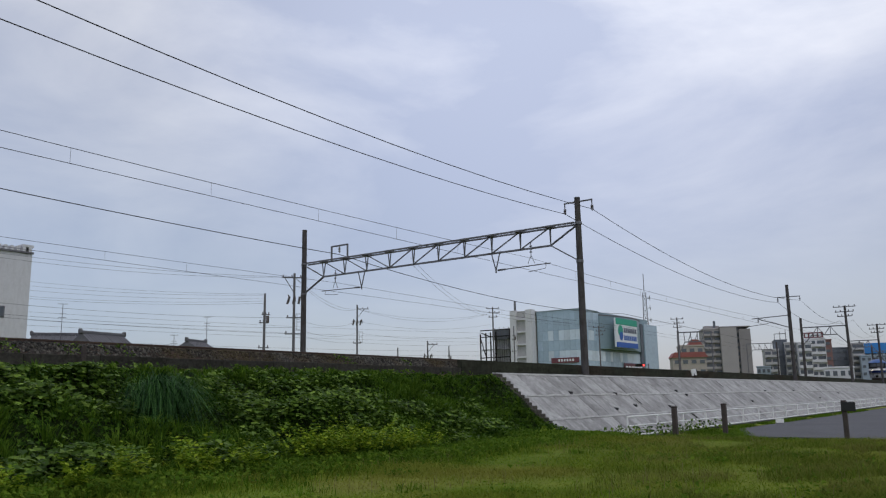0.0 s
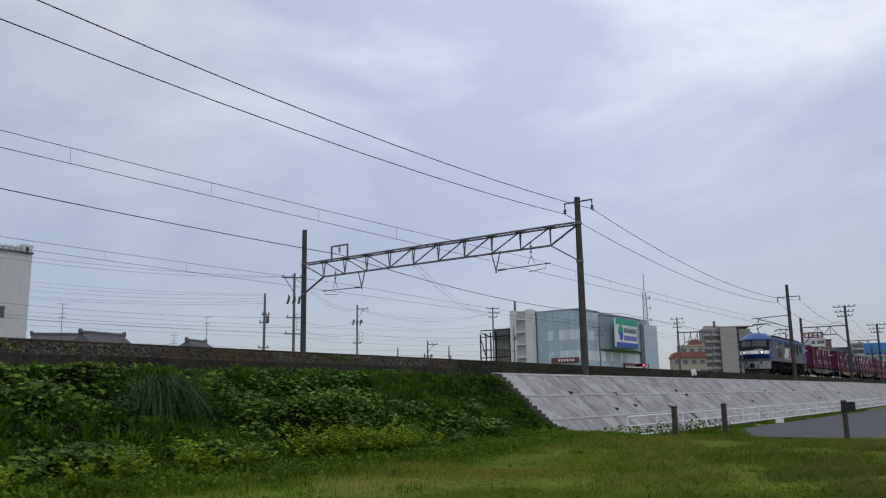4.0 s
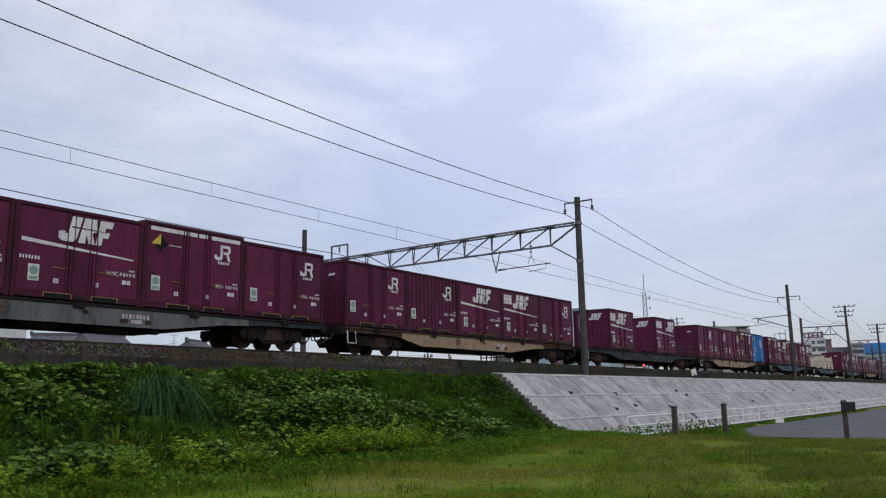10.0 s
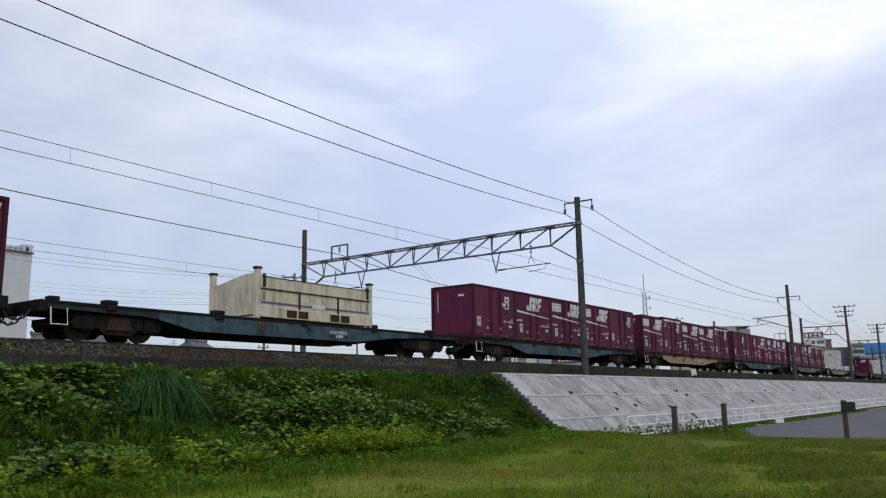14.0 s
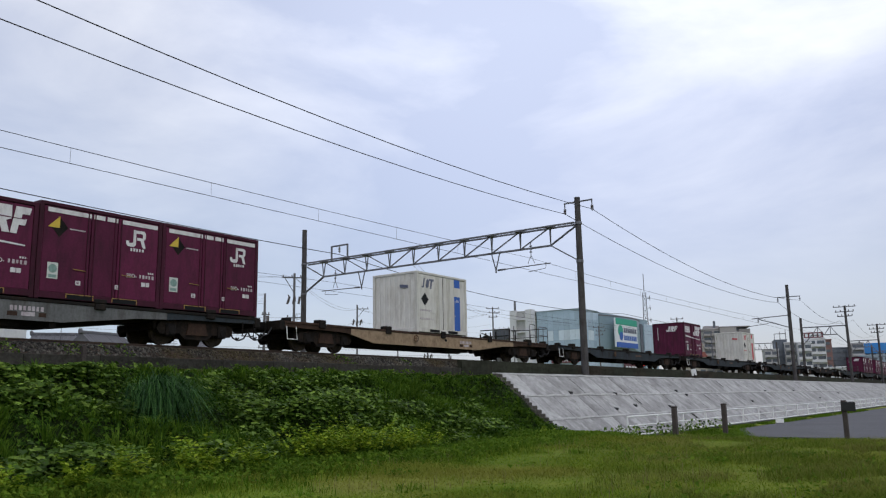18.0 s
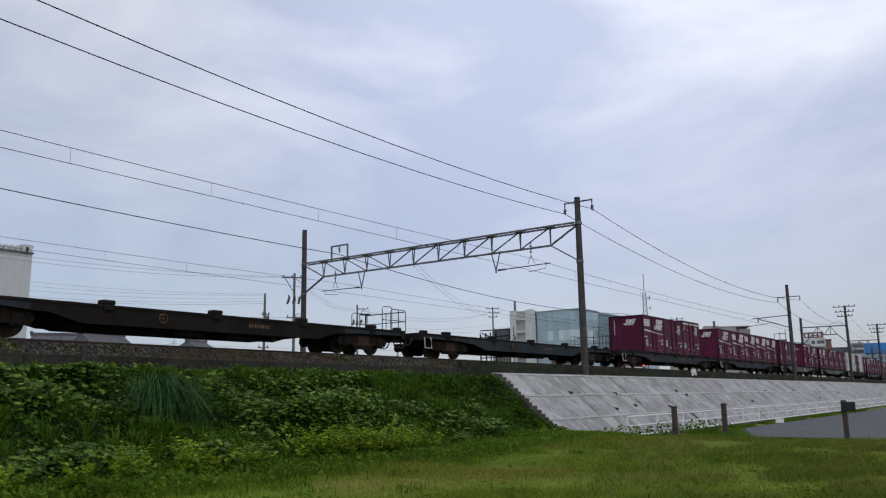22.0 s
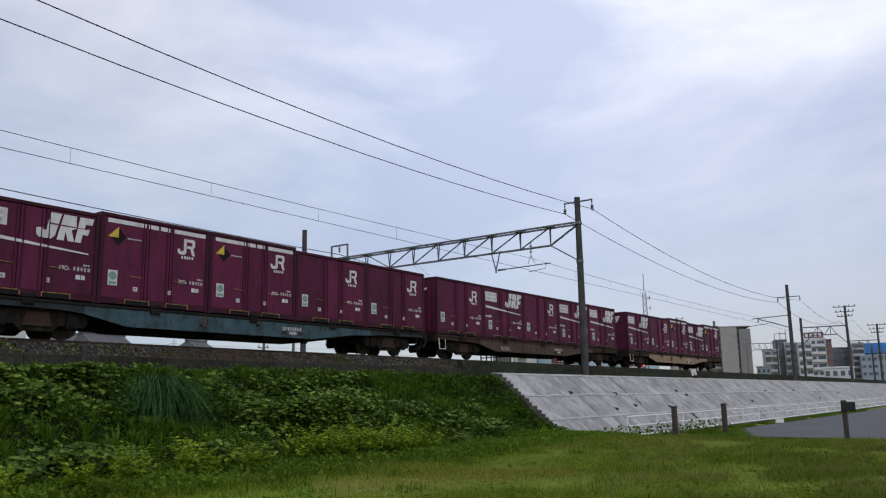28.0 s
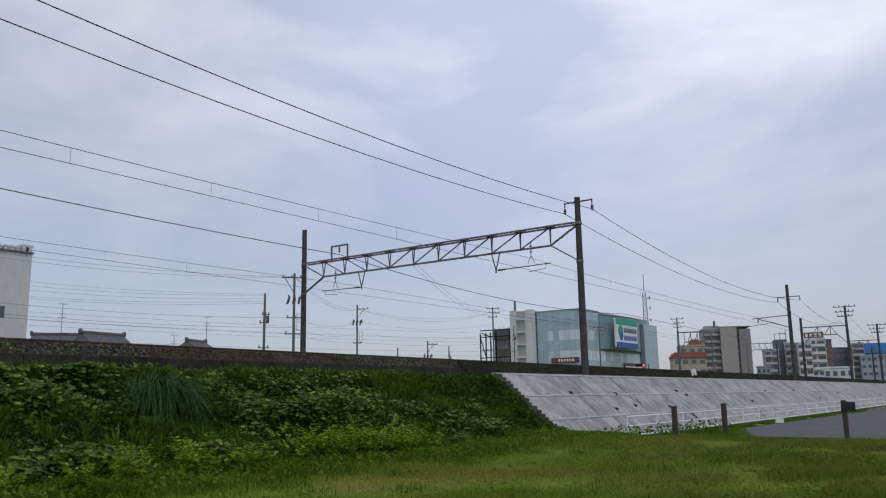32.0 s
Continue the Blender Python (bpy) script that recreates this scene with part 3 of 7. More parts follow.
def build_slope():
    w = thing("slope_wall", pose(0, 0, 0), "pale concrete slabs facing the railway embankment", "slope wall", kind="structure")
    ang = math.degrees(math.atan(0.841))
    rows = ((0.0, 1.5), (1.507, 1.5), (3.014, 1.69))
    for k, (a, ln) in enumerate(rows):
        boards = [Shape().box(-0.592, 0.592, -ln / 2, ln / 2, -0.1, 0.0, c=ch).mesh("slab", "slab") for ch in (0.003, 0.005, 0.01)]
        first = Shape().box(-0.7, 0.7, -ln / 2, ln / 2, -0.1, 0.0, c=0.012).mesh("slab", "slab")
        for i in range(89):
            x = 30.5 if i == 0 else 31.2 + 1.1875 * (i - 0.5)
            d = a + ln / 2
            o = new("slab", random.choice(boards) if i else first)
            o.matrix_basis = pose(x, 18.6 - d * math.cos(radians(ang)) + bend(x), 2.47 - d * math.sin(radians(ang)) + random.uniform(-0.006, 0.006), ang + random.uniform(-0.4, 0.4), random.uniform(-0.3, 0.3), heading(x))
            o.parent = w
    # lumpy mortar ridges squeezed out along the level joints and every fourth upright one
    for d in (0.03, 1.5, 3.01):
        for i in range(22):
            pts = []
            for q in range(13):
                x = 29.8 + 4.75 * i + 4.75 * q / 12
                dd = d + 0.05 * noise.noise((x * 0.9, d, 3.0))
                pts.append((x, 18.6 - dd * 0.765 + bend(x), 2.438 - dd * 0.644 + 0.035 * noise.noise((x * 1.4, d, 8.0))))
            part("mortar_ridge", Shape().tube(pts, 0.08, 6), "joint", w)
    for i in range(21):
        x = 31.2 + 4.75 * (i + 1)
        pts = [(x + 0.03 * noise.noise((q * 0.7, x, 0)), 18.6 - 0.39 * q * 0.765 + bend(x), 2.452 - 0.39 * q * 0.644) for q in range(12)]
        part("joint_line", Shape().tube(pts, 0.022, 6), "edge", w, "dark open joint")
    # pale crumbs of mortar lying on the foot of the slope
    rng, s = random.Random(21), Shape()
    for _ in range(260):
        x, d = rng.uniform(41, 80), 4.66 - abs(rng.gauss(0, 0.45))
        r = rng.uniform(0.05, 0.2)
        n = rng.randint(5, 7)
        ring = [(r * rng.uniform(0.6, 1.2) * math.cos(6.283 * k / n) * 1.5, r * rng.uniform(0.5, 1.0) * math.sin(6.283 * k / n)) for k in range(n)]
        c = Vector((x, 18.6 - d * 0.765 + bend(x), 2.48 - d * 0.644))
        low = [tuple(c + Vector((p, q * 0.765, q * 0.644))) for p, q in ring]
        s.add(low + [tuple(c + Vector((0, -0.03, 0.045)))], [(k, (k + 1) % n, n) for k in range(n)])
    tagged(part("mortar_crumbs", s, "joint", w, "pale crumbled mortar"), kind="stuff")
    # the mortar bed under the slabs, and the run too far off to show joints
    part("backing", along([(18.62, 2.36), (18.62, 2.44), (15.1, -0.52), (15.1, -0.7), (18.7, 2.2)], 29.72, 134, 6), "joint", w)
    part("far_slab", along([(18.6, 2.3), (18.6, 2.47), (15.0, -0.56), (15.0, -0.75)], 134, 330, 6), "slab", w)
    part("coping", along([(18.55, 2.40), (18.55, 2.50), (18.85, 2.52), (18.85, 2.40)], 29.7, 330, 6), "slab", w)
    # stepped blocks along the open end
    me = Shape().box(-0.28, 0.26, -0.12, 0.12, -0.3, 0.11, c=0.02).mesh("edge_block", "edge")
    for i in range(20):
        o = new("edge_block", me)
        d = 0.12 + 0.235 * i
        o.matrix_basis = pose(29.56 + random.uniform(-0.06, 0.05), 18.6 - d * math.cos(radians(ang)), 2.42 - d * math.sin(radians(ang)) + random.uniform(-0.02, 0.02), 0, 0, random.uniform(-6, 6))
        o.parent = w
    me = Shape().tube([(0, 0.1, 0.0), (0, -0.10, -0.03)], 0.085, 10).mesh("weep_pipe", "black")
    for x, d in ((34.4, 1.33), (39.2, 1.45), (37.3, 2.58), (39.95, 2.4), (44.4, 2.6), (48.3, 1.27), (49.2, 1.66), (61, 2.5), (68, 1.4), (77.4, 1.42), (84, 2.5), (96, 1.9)):
        o = new("weep_pipe", me)
        o.matrix_basis = pose(x, 18.6 - d * 0.765 + bend(x), 2.47 - d * 0.644)
        o.parent = w
    # cracked, dark-stained strips on the slabs; the long one at x=88 stands for a drain
    for x, d, ln, wd in ((58.6, 0.5, 0.9, 0.16), (41.0, 2.1, 0.45, 0.1), (46.5, 3.6, 0.7, 0.5), (52.5, 1.9, 0.5, 0.1), (88, 0.9, 2.0, 0.25)):
        o = part("repair_patch", Shape().box(-wd / 2, wd / 2, -ln / 2, ln / 2, 0.0, 0.012, c=0.004), "kerb", w, "dark flat strip for stains and a drain")
        o.matrix_basis = pose(x, 18.6 - d * math.cos(radians(ang)) + bend(x), 2.475 - d * math.sin(radians(ang)), ang, 0, heading(x) + 8)


build_slope()


def build_road():
    prof = [(3.0, -0.7), (3.0, -0.5), (13.75, -0.5), (13.75, -0.7)]
    structure(part("verge", along([(13.75, -0.7), (13.75, -0.47), (14.3, -0.42), (14.3, -0.7)], 33, 330, 6), "grass"), "narrow grassy verge between lane and kerb", "verge")
    structure(part("road", along(prof, 50, 330, 6).prism([(38.5, 3.0), (50, 3.0), (50, 13.75), (47, 13.75), (39, 11.0)], "z", -0.7, -0.5), "asphalt"), "narrow grey asphalt lane at the foot of the slope", "road")
    structure(part("road_kerb", along([(14.3, -0.7), (14.3, -0.36), (14.95, -0.36), (14.95, -0.7)], 33, 330, 6), "kerb"), "low weathered concrete kerb under the fence", "kerb")


build_road()


def build_fence():
    f = thing("pipe_fence", pose(0, 0, 0), "low white painted pipe fence along the lane", "fence")
    me = Shape().tube([(0, 0, -0.55), (0, 0, 0.55)], 0.045, 8).mesh("post", "white")
    for i in range(24):
        x = 34.1 + 3.5 * i
        o = new("post", me)
        o.matrix_basis, o.parent = pose(x, 14.7 + bend(x), 0), f
    for z, r in ((0.52, 0.038), (0.12, 0.032), (-0.30, 0.048)):
        xs = list(np.arange(34.1, 115, 3.5))
        part("pipe_rail", Shape().tube([(x, 14.7 + bend(x), z) for x in xs], r, 8), "white", f)


build_fence()


def bollard(x, y, z0, z1, label, r=0.11):
    b = thing("wooden_post", pose(x, y, z0), label, "post", "wooden posts by the lane")
    part("shaft", Shape().box(-r, r, -r, r, -0.2, z1 - z0 - 0.1, c=0.02), "post", b)
    part("cap", Shape().box(-r - 0.012, r + 0.012, -r - 0.012, r + 0.012, z1 - z0 - 0.1, z1 - z0, c=0.03), "post", b)
    return b


bollard(37.6, 13.85, -0.5, 0.92, "dark weathered wooden post in tall weeds")
bollard(41.2, 12.65, -0.52, 0.97, "dark weathered wooden post beside the lane")
_b = bollard(30.2, 5.28, -0.28, 1.18, "dark weathered wooden post with a black plate", 0.075)
part("plate", Shape().box(-0.12, -0.08, -0.36, 0.08, 1.10, 1.40, c=0.008), "black", _b, "black metal plate seen from behind")
_g = thing("ground_sign", pose(55.5, 13.55, -0.5, 0, 0, 20), "small white board standing at the kerb", "sign")
part("board", Shape().box(-0.02, 0.02, -0.25, 0.25, 0.02, 0.30, c=0.01), "white", _g)
part("foot", Shape().box(-0.15, 0.15, -0.4, 0.4, 0.0, 0.03), "galv", _g)
_g = thing("marker_board", pose(55.3, 18.75, 2.5, -9, 0, 12), "small leaning white marker board on the coping", "marker")
part("board", Shape().box(-0.015, 0.015, -0.17, 0.17, 0.18, 0.62, c=0.008), "white", _g)
part("stake", Shape().box(-0.02, 0.02, -0.03, 0.03, -0.02, 0.3), "under", _g)


# ---------------------------------------------------------------- overhead line
def insulator(s, p, ln, mi=0):
    """A hanging string of discs under p."""
    s.tube([p, (p[0], p[1], p[2] - ln)], 0.025, 6, mi)
    for k in range(3):
        s.disc((p[0], p[1], p[2] - ln * (0.3 + 0.22 * k)), 0.08, "z", 0.05, 10, mi)


def mast_shape(h, r0=0.19, r1=0.15):
    s = Shape().tube([(0, 0, -0.6), (0, 0, h * 0.5), (0, 0, h)], r0, 14, 0, r1)
    for k in range(int(h / 0.9)):
        z = 1.2 + 0.85 * k
        if z < h - 0.3:
            sg = 1 if k % 2 else -1
            s.tube([(0.15 * sg, 0, z), (0.32 * sg, 0, z)], 0.012, 5)
    return s


def reg_arm(s, y, zt, side):
    """Drop bracket, steady arm and hanger over one track; side: which way the arm points from its bracket."""
    yb = y + side * 2.3
    s.bar((0, yb - 0.28, zt), (0, yb, zt - 1.0), 0.05)
    s.bar((0, yb + 0.28, zt), (0, yb, zt - 1.0), 0.05)
    s.tube([(0, yb, zt - 0.8), (0, yb, zt - 1.15)], 0.045, 8)
    s.tube([(0, yb - side * 0.1, zt - 1.0), (0, y - side * 1.2, zt - 0.95)], 0.03, 8)
    s.tube([(0, yb - side * 0.15, zt - 1.0), (0, yb - side * 0.6, zt - 0.99)], 0.055, 8)
    s.tube([(0, y - side * 0.9, zt - 0.95), (0, y - side * 0.9, zt - 1.2), (0, y + 0.2 * side, zt - 1.3)], 0.018, 6)
    insulator(s, (0, y, zt + 0.35), 0.75)
    s.bar((0, y, zt - 0.4), (0, y - 0.22, zt - 0.85), 0.025)
    s.bar((0, y, zt - 0.4), (0, y + 0.22, zt - 0.85), 0.025)


def portal(x, y0, y1, zb, zt, near_h, far_h, full):
    g = thing("catenary_portal", pose(x, 0, 0), "grey lattice portal on two dark masts across the tracks", "portal", "catenary masts")
    zg = 2.42
    m = part("mast", mast_shape(near_h - zg, 0.2, 0.15), "mast", g)
    m.matrix_basis = pose(0, y0, zg)
    part("cap", Shape().disc((0, 0, near_h - zg + 0.03), 0.17, "z", 0.06, 14), "galv", m)
    part("band", Shape().disc((0, 0, zb - 1.05 - zg), 0.2, "z", 0.14, 14), "galv", m)
    part("band", Shape().disc((0, 0, zt - zg), 0.2, "z", 0.14, 14), "galv", m)
    m2 = part("mast", mast_shape(far_h - 2.38, 0.2, 0.16), "mast", g)
    m2.matrix_basis = pose(0, y1, 2.38)
    part("band", Shape().disc((0, 0, zt - 2.38), 0.2, "z", 0.12, 14), "galv", m2)
    part("band", Shape().disc((0, 0, zb - 1.0 - 2.38), 0.2, "z", 0.12, 14), "galv", m2)
    a, b = y0 + 1.7, y1 - 1.85
    for sx in (-0.28, 0.28):
        part("top_chord", Shape().bar((sx, y0 + 0.12, zt), (sx, y1 - 0.1, zt), 0.09, 0.09), "galv", g)
    part("bottom_chord", Shape().bar((0, a, zb), (0, b, zb), 0.1, 0.1), "galv", g)
    n = 9 if full else 4
    st = (b - a) / n
    for i in range(n + 1):
        y = a + st * i
        part("web_strut", Shape().bar((0, y, zb), (-0.28, y - 0.12, zt), 0.05).bar((0, y, zb), (0.28, y + 0.12, zt), 0.05), "galv", g)
        part("gusset", Shape().box(-0.3, 0.3, y - 0.2, y + 0.2, zt - 0.055, zt + 0.055), "galv", g)
    for i in range(n):
        y, yn = a + st * i, a + st * (i + 1)
        lo, hi = (yn, y) if i < n * 0.66 else (y, yn)
        part("diagonal", Shape().bar((-0.02, hi, zt), (-0.02, lo, zb), 0.06), "galv", g)
    for sx in (-0.05, 0.05):
        part("end_stay", Shape().bar((sx, a, zb), (sx, y0, zt - 0.05), 0.05), "galv", g)
        part("end_stay", Shape().bar((sx, b, zb), (sx, y1, zt - 0.05), 0.05), "galv", g)
        part("knee_brace", Shape().bar((sx, a, zb), (sx, y0, zb - 1.05), 0.055), "galv", g)
        part("knee_brace", Shape().bar((sx, b, zb), (sx, y1, zb - 1.0), 0.055), "galv", g)
    return g, m


P1X = 38.6
_g, _m = portal(P1X, 18.8, 39.4, 9.53, 10.55, 11.9, 12.95, True)
_s = Shape()
reg_arm(_s, 21.75, 9.53, 1)
part("steady_arm", _s, "galv", _g)
_s = Shape()
reg_arm(_s, 36.5, 9.53, -1)
part("steady_arm", _s, "galv", _g)
_s = Shape()
for yy in (35.43, 36.85):
    _s.bar((0, yy, 10.55), (0, yy, 11.47), 0.09)
_s.bar((0, 35.39, 11.47), (0, 36.89, 11.47), 0.09)
part("feeder_frame", _s, "galv", _g)
_s = Shape()
insulator(_s, (0, 36.15, 11.45), 0.5)
part("insulator", _s, "insul", _g)
_s = Shape()
_s.bar((0.0, 17.92, 11.72), (0.0, 19.58, 11.72), 0.07).bar((0, 17.95, 11.75), (0, 17.95, 11.5), 0.05).bar((0, 19.55, 11.75), (0, 19.55, 11.5), 0.05)
part("feeder_bracket", _s, "galv", _g)
for yy in (17.95, 19.55):
    _s = Shape()
    insulator(_s, (0, yy, 11.5), 0.4)
    part("insulator", _s, "insul", _g)
part("number_plate", Shape().box(-0.22, -0.2, 39.29, 39.51, 4.0, 4.35), "white", _g)


def single_mast(x, top, arm):
    y = 18.8 + bend(x)
    g = thing("catenary_mast", pose(x, y, 2.42, 0, 0, heading(x)), "dark concrete mast with a bracket arm over the track", "mast", "catenary masts")
    h = top - 2.42
    part("mast", mast_shape(h, 0.2, 0.15), "mast", g)
    s = Shape().bar((0, -1.15, h - 1.2), (0, 1.0, h - 1.2), 0.08)
    for yy in (-1.1, 0.95):
        s.bar((0, yy, h - 1.2), (0, yy, h - 1.4), 0.06)
        insulator(s, (0, yy, h - 1.3), 0.4)
    part("feeder_bracket", s, "galv", g)
    if arm:
        s = Shape().tube([(0, 0.1, h - 3.0), (0, 3.6, h - 3.15)], 0.045, 8).tube([(0, 0.1, h - 4.2), (0, 3.0, h - 3.2)], 0.045, 8).tube([(0, 2.0, h - 3.7), (0, 4.0, h - 3.9)], 0.03, 8)
        insulator(s, (0, 3.0, h - 3.1), 0.5)
        part("bracket_arm", s, "galv", g)
    return g


single_mast(84.5, 11.9, True)


def small_portal(x, span, top, side=1):
    """A lighter portal further down the line."""
    y0 = 18.8 + bend(x)
    g = thing("catenary_portal", pose(x, y0, 2.42, 0, 0, heading(x)), "distant grey lattice portal with pole-top crossarms", "portal", "catenary masts")
    h = top - 2.42
    m = part("mast", Shape().tube([(0, 0, -0.5), (0, 0, h)], 0.19, 12, 0, 0.15), "mast", g)
    for dz in (0.15, 0.8, 1.4):
        part("crossarm", Shape().bar((0, -1.4 + 0.45 * dz, h - dz), (0, 1.5 - 0.35 * dz, h - dz), 0.1), "galv", m)
        s = Shape()
        for yy in (-1.2, -0.5, 0.7, 1.4):
            s.tube([(0, yy * (1 - 0.25 * dz), h - dz), (0, yy * (1 - 0.25 * dz), h - dz + 0.25)], 0.06, 6)
        tagged(part("insulators", s, "insul", m), kind="stuff")
    m2 = part("mast", Shape().tube([(0, span, -0.5), (0, span, h - 1.3)], 0.19, 12, 0, 0.16), "mast", g)
    zt, zb = h - 2.6, h - 3.7
    part("top_chord", Shape().bar((0, 0, zt), (0, span, zt), 0.14), "galv", g)
    part("bottom_chord", Shape().bar((0, span * 0.22, zb), (0, span * 0.78, zb), 0.12), "galv", g)
    for a, b in ((0.22, 0.36), (0.36, 0.36), (0.5, 0.36), (0.5, 0.64), (0.64, 0.64), (0.78, 0.64)):
        part("web_strut", Shape().bar((0, span * a, zb), (0, span * b, zt), 0.08), "galv", g)
    for a, b in ((0.22, 0.0), (0.78, 1.0)):
        part("knee_brace", Shape().bar((0, span * a, zb), (0, span * b, zb - 1.3), 0.1), "galv", g)
    return g


small_portal(117.6, 5.6, 12.55)
small_portal(150, 4.4, 12.2)
small_portal(190, 5.2, 12.0)


def wire(name, pts, r, label, m="wire"):
    w = part(name, Shape().tube(pts, r, 6), m)
    return tagged(w, label, "cable", "overhead wires")


def sagged(a, b, sag, n=14):
    a, b = Vector(a), Vector(b)
    return [tuple(a.lerp(b, k / n) - Vector((0, 0, 4 * sag * (k / n) * (1 - k / n)))) for k in range(n + 1)]


# feeders on the near masts
B84 = bend(84.5)
for _y, _ya, _za, _zm, _sg, _yb, _zb, _sr in ((17.95, 17.95, 12.1, 11.2, 1.0, 17.65, 10.3, 1.2), (19.55, 19.45, 11.9, 11.15, 0.9, 19.75, 10.2, 0.95)):
    wire("feeder_wire", sagged((-8, _ya, _za), (P1X, _y, _zm), _sg) + sagged((P1X, _y, _zm), (84.5, _yb + B84, _zb), _sr)[1:] + sagged((84.5, _yb + B84, _zb), (117.6, _y + bend(117.6), 10.6), 1.2)[1:] + sagged((117.6, _y + bend(117.6), 10.6), (150, _y + bend(150), 10.4), 1.2)[1:], 0.016, "bare feeder wire strung between the masts")


def catenary(y, zm, zc, sag):
    x2 = 84.5
    p = lambda x, z, o=0.0: (x, y + o + bend(x), z)
    ms = sagged(p(-8, zm), p(P1X, zm), sag) + sagged(p(P1X, zm), p(x2, zm - 0.1), sag)[1:] + sagged(p(x2, zm - 0.1), p(117.6, zm), sag)[1:] + sagged(p(117.6, zm), p(200, zm), sag)[1:]
    w = thing("contact_line", pose(0, 0, 0), "contact wire hung from a messenger wire by droppers", "overhead line", "overhead wires")
    part("messenger_wire", Shape().tube(ms, 0.010, 6), "wire", w)
    part("contact_wire", Shape().tube([p(x, zc) for x in (-8, P1X, x2, 117.6, 200)], 0.010, 6), "wire", w)
    for x in (-3.3, 1.7, 7.0, 11.95, 16.93, 22.04, 26.82, 31.5, 44, 49, 54, 59, 64, 69, 74, 79):
        t = (x + 8) / (P1X + 8) if x < P1X else (x - P1X) / (x2 - P1X)
        zz = zm - 4 * sag * t * (1 - t)
        part("dropper", Shape().tube([p(x, zz), p(x, zc)], 0.006, 4), "wire", w)


catenary(21.75, 8.98, 8.3, 0.22)
catenary(36.3, 9.0, 8.4, 0.18)
wire("feeder_wire", sagged((-8, 36.05, 11.8), (P1X, 36.15, 10.87), 0.38) + sagged((P1X, 36.15, 10.87), (84.5, 36.15 + B84, 10.3), 0.9)[1:] + [(150, 40, 10.5)], 0.023, "bare feeder wire carried on the portal frame")


_k = thing("stake", pose(11.45, 19.55, 2.25), "short weathered stake beside the kerb", "stake")
part("shaft", Shape().box(-0.05, 0.05, -0.05, 0.05, 0, 0.69, c=0.01), "post", _k)


# ---------------------------------------------------------------- beyond the line
def facing(az, d, z=0.0, turn=0.0):
    """A pose d metres off in the compass direction az, its front towards the field."""
    return pose(d * math.sin(radians(az)), d * math.cos(radians(az)), z, 0, 0, -az + turn)


def hall():
    b = thing("warehouse", pose(24.15, 56.0, 0, 0, 0, 0), "plain white clad warehouse with a corrugated eave", "warehouse")
    part("wall", Shape().box(-14, 4.35, 0, 18, 0, 11.85), "wall_white", b)
    part("eave", Shape().box(-14.1, 4.42, -0.1, 18.1, 11.85, 12.0, c=0.02), "galv", b)
    s = Shape()
    for i in range(44):
        x = -14 + 0.42 * i
        s.box(x, x + 0.2, -0.08, 18, 12.0, 12.3)
    s.box(3.6, 4.38, -0.08, 18, 12.3, 12.48)
    part("roof_ribs", s, "wall_white", b)
    w = part("window", Shape().box(0.9, 2.75, -0.05, 0.1, 7.3, 8.1, c=0.02), "galv", b)
    part("pane", Shape().box(1.0, 2.65, -0.07, 0.0, 7.38, 8.02), "windowdark", w)


hall()


def tiled_house(m, w, d, eave, ridge, hip, label):
    """A house under a hipped tile roof with a raised ridge."""
    b = thing("house", m, label, "house", "houses behind the line")
    part("wall", Shape().box(-w / 2 + 0.6, w / 2 - 0.6, 0.6, d - 0.6, 0, eave), "plaster", b)
    v = [(-w / 2, 0, eave), (w / 2, 0, eave), (w / 2, d, eave), (-w / 2, d, eave), (-w / 2 + hip, d / 2, ridge), (w / 2 - hip, d / 2, ridge)]
    vb = [(x, y, z - 0.18) for x, y, z in v[:4]]
    roof = part("roof", Shape().add(v + vb, [(0, 1, 5, 4), (1, 2, 5), (2, 3, 4, 5), (3, 0, 4), (0, 6, 7, 1), (1, 7, 8, 2), (2, 8, 9, 3), (3, 9, 6, 0), (6, 9, 8, 7)]), "tile", b)
    part("ridge", Shape().box(-w / 2 + hip - 0.2, w / 2 - hip + 0.2, d / 2 - 0.16, d / 2 + 0.16, ridge - 0.05, ridge + 0.2, c=0.05), "tile", roof)
    for sx in (-1, 1):
        part("ridge_end", Shape().box(sx * (w / 2 - hip + 0.1) - 0.13, sx * (w / 2 - hip + 0.1) + 0.13, d / 2 - 0.2, d / 2 + 0.2, ridge - 0.1, ridge + 0.36, c=0.08), "tile", roof)
    n = int(w / 0.32)
    me = Shape().tube([(0, 0, 0), (0, d / 2 * 0.96, (ridge - eave) * 0.96)], 0.06, 6).mesh("cover_tile", "tile")
    for i in range(1, n):
        x = -w / 2 + i * w / n
        f = min(1.0, (x + w / 2) / hip, (w / 2 - x) / hip)
        if f < 0.98:
            o = new("cover_tile", Shape().tube([(0, 0, 0), (0, d / 2 * f * 0.96, (ridge - eave) * f * 0.96)], 0.06, 6).mesh("cover_tile", "tile"))
        else:
            o = new("cover_tile", me)
        o.matrix_basis, o.parent = pose(x, 0, eave + 0.02), roof
    return b


tiled_house(facing(32.75, 76, 0, 44), 4.8, 5.2, 5.7, 7.5, 0.06, "house with a grey tiled gable roof")
tiled_house(facing(28.8, 80, 0, -6), 5.6, 6, 6.1, 7.78, 0.35, "lower house with a grey tiled hip roof")
tiled_house(facing(38.5, 90, 0, 58), 3.6, 4.6, 6.55, 7.85, 0.1, "small house with a dark tiled gable roof")


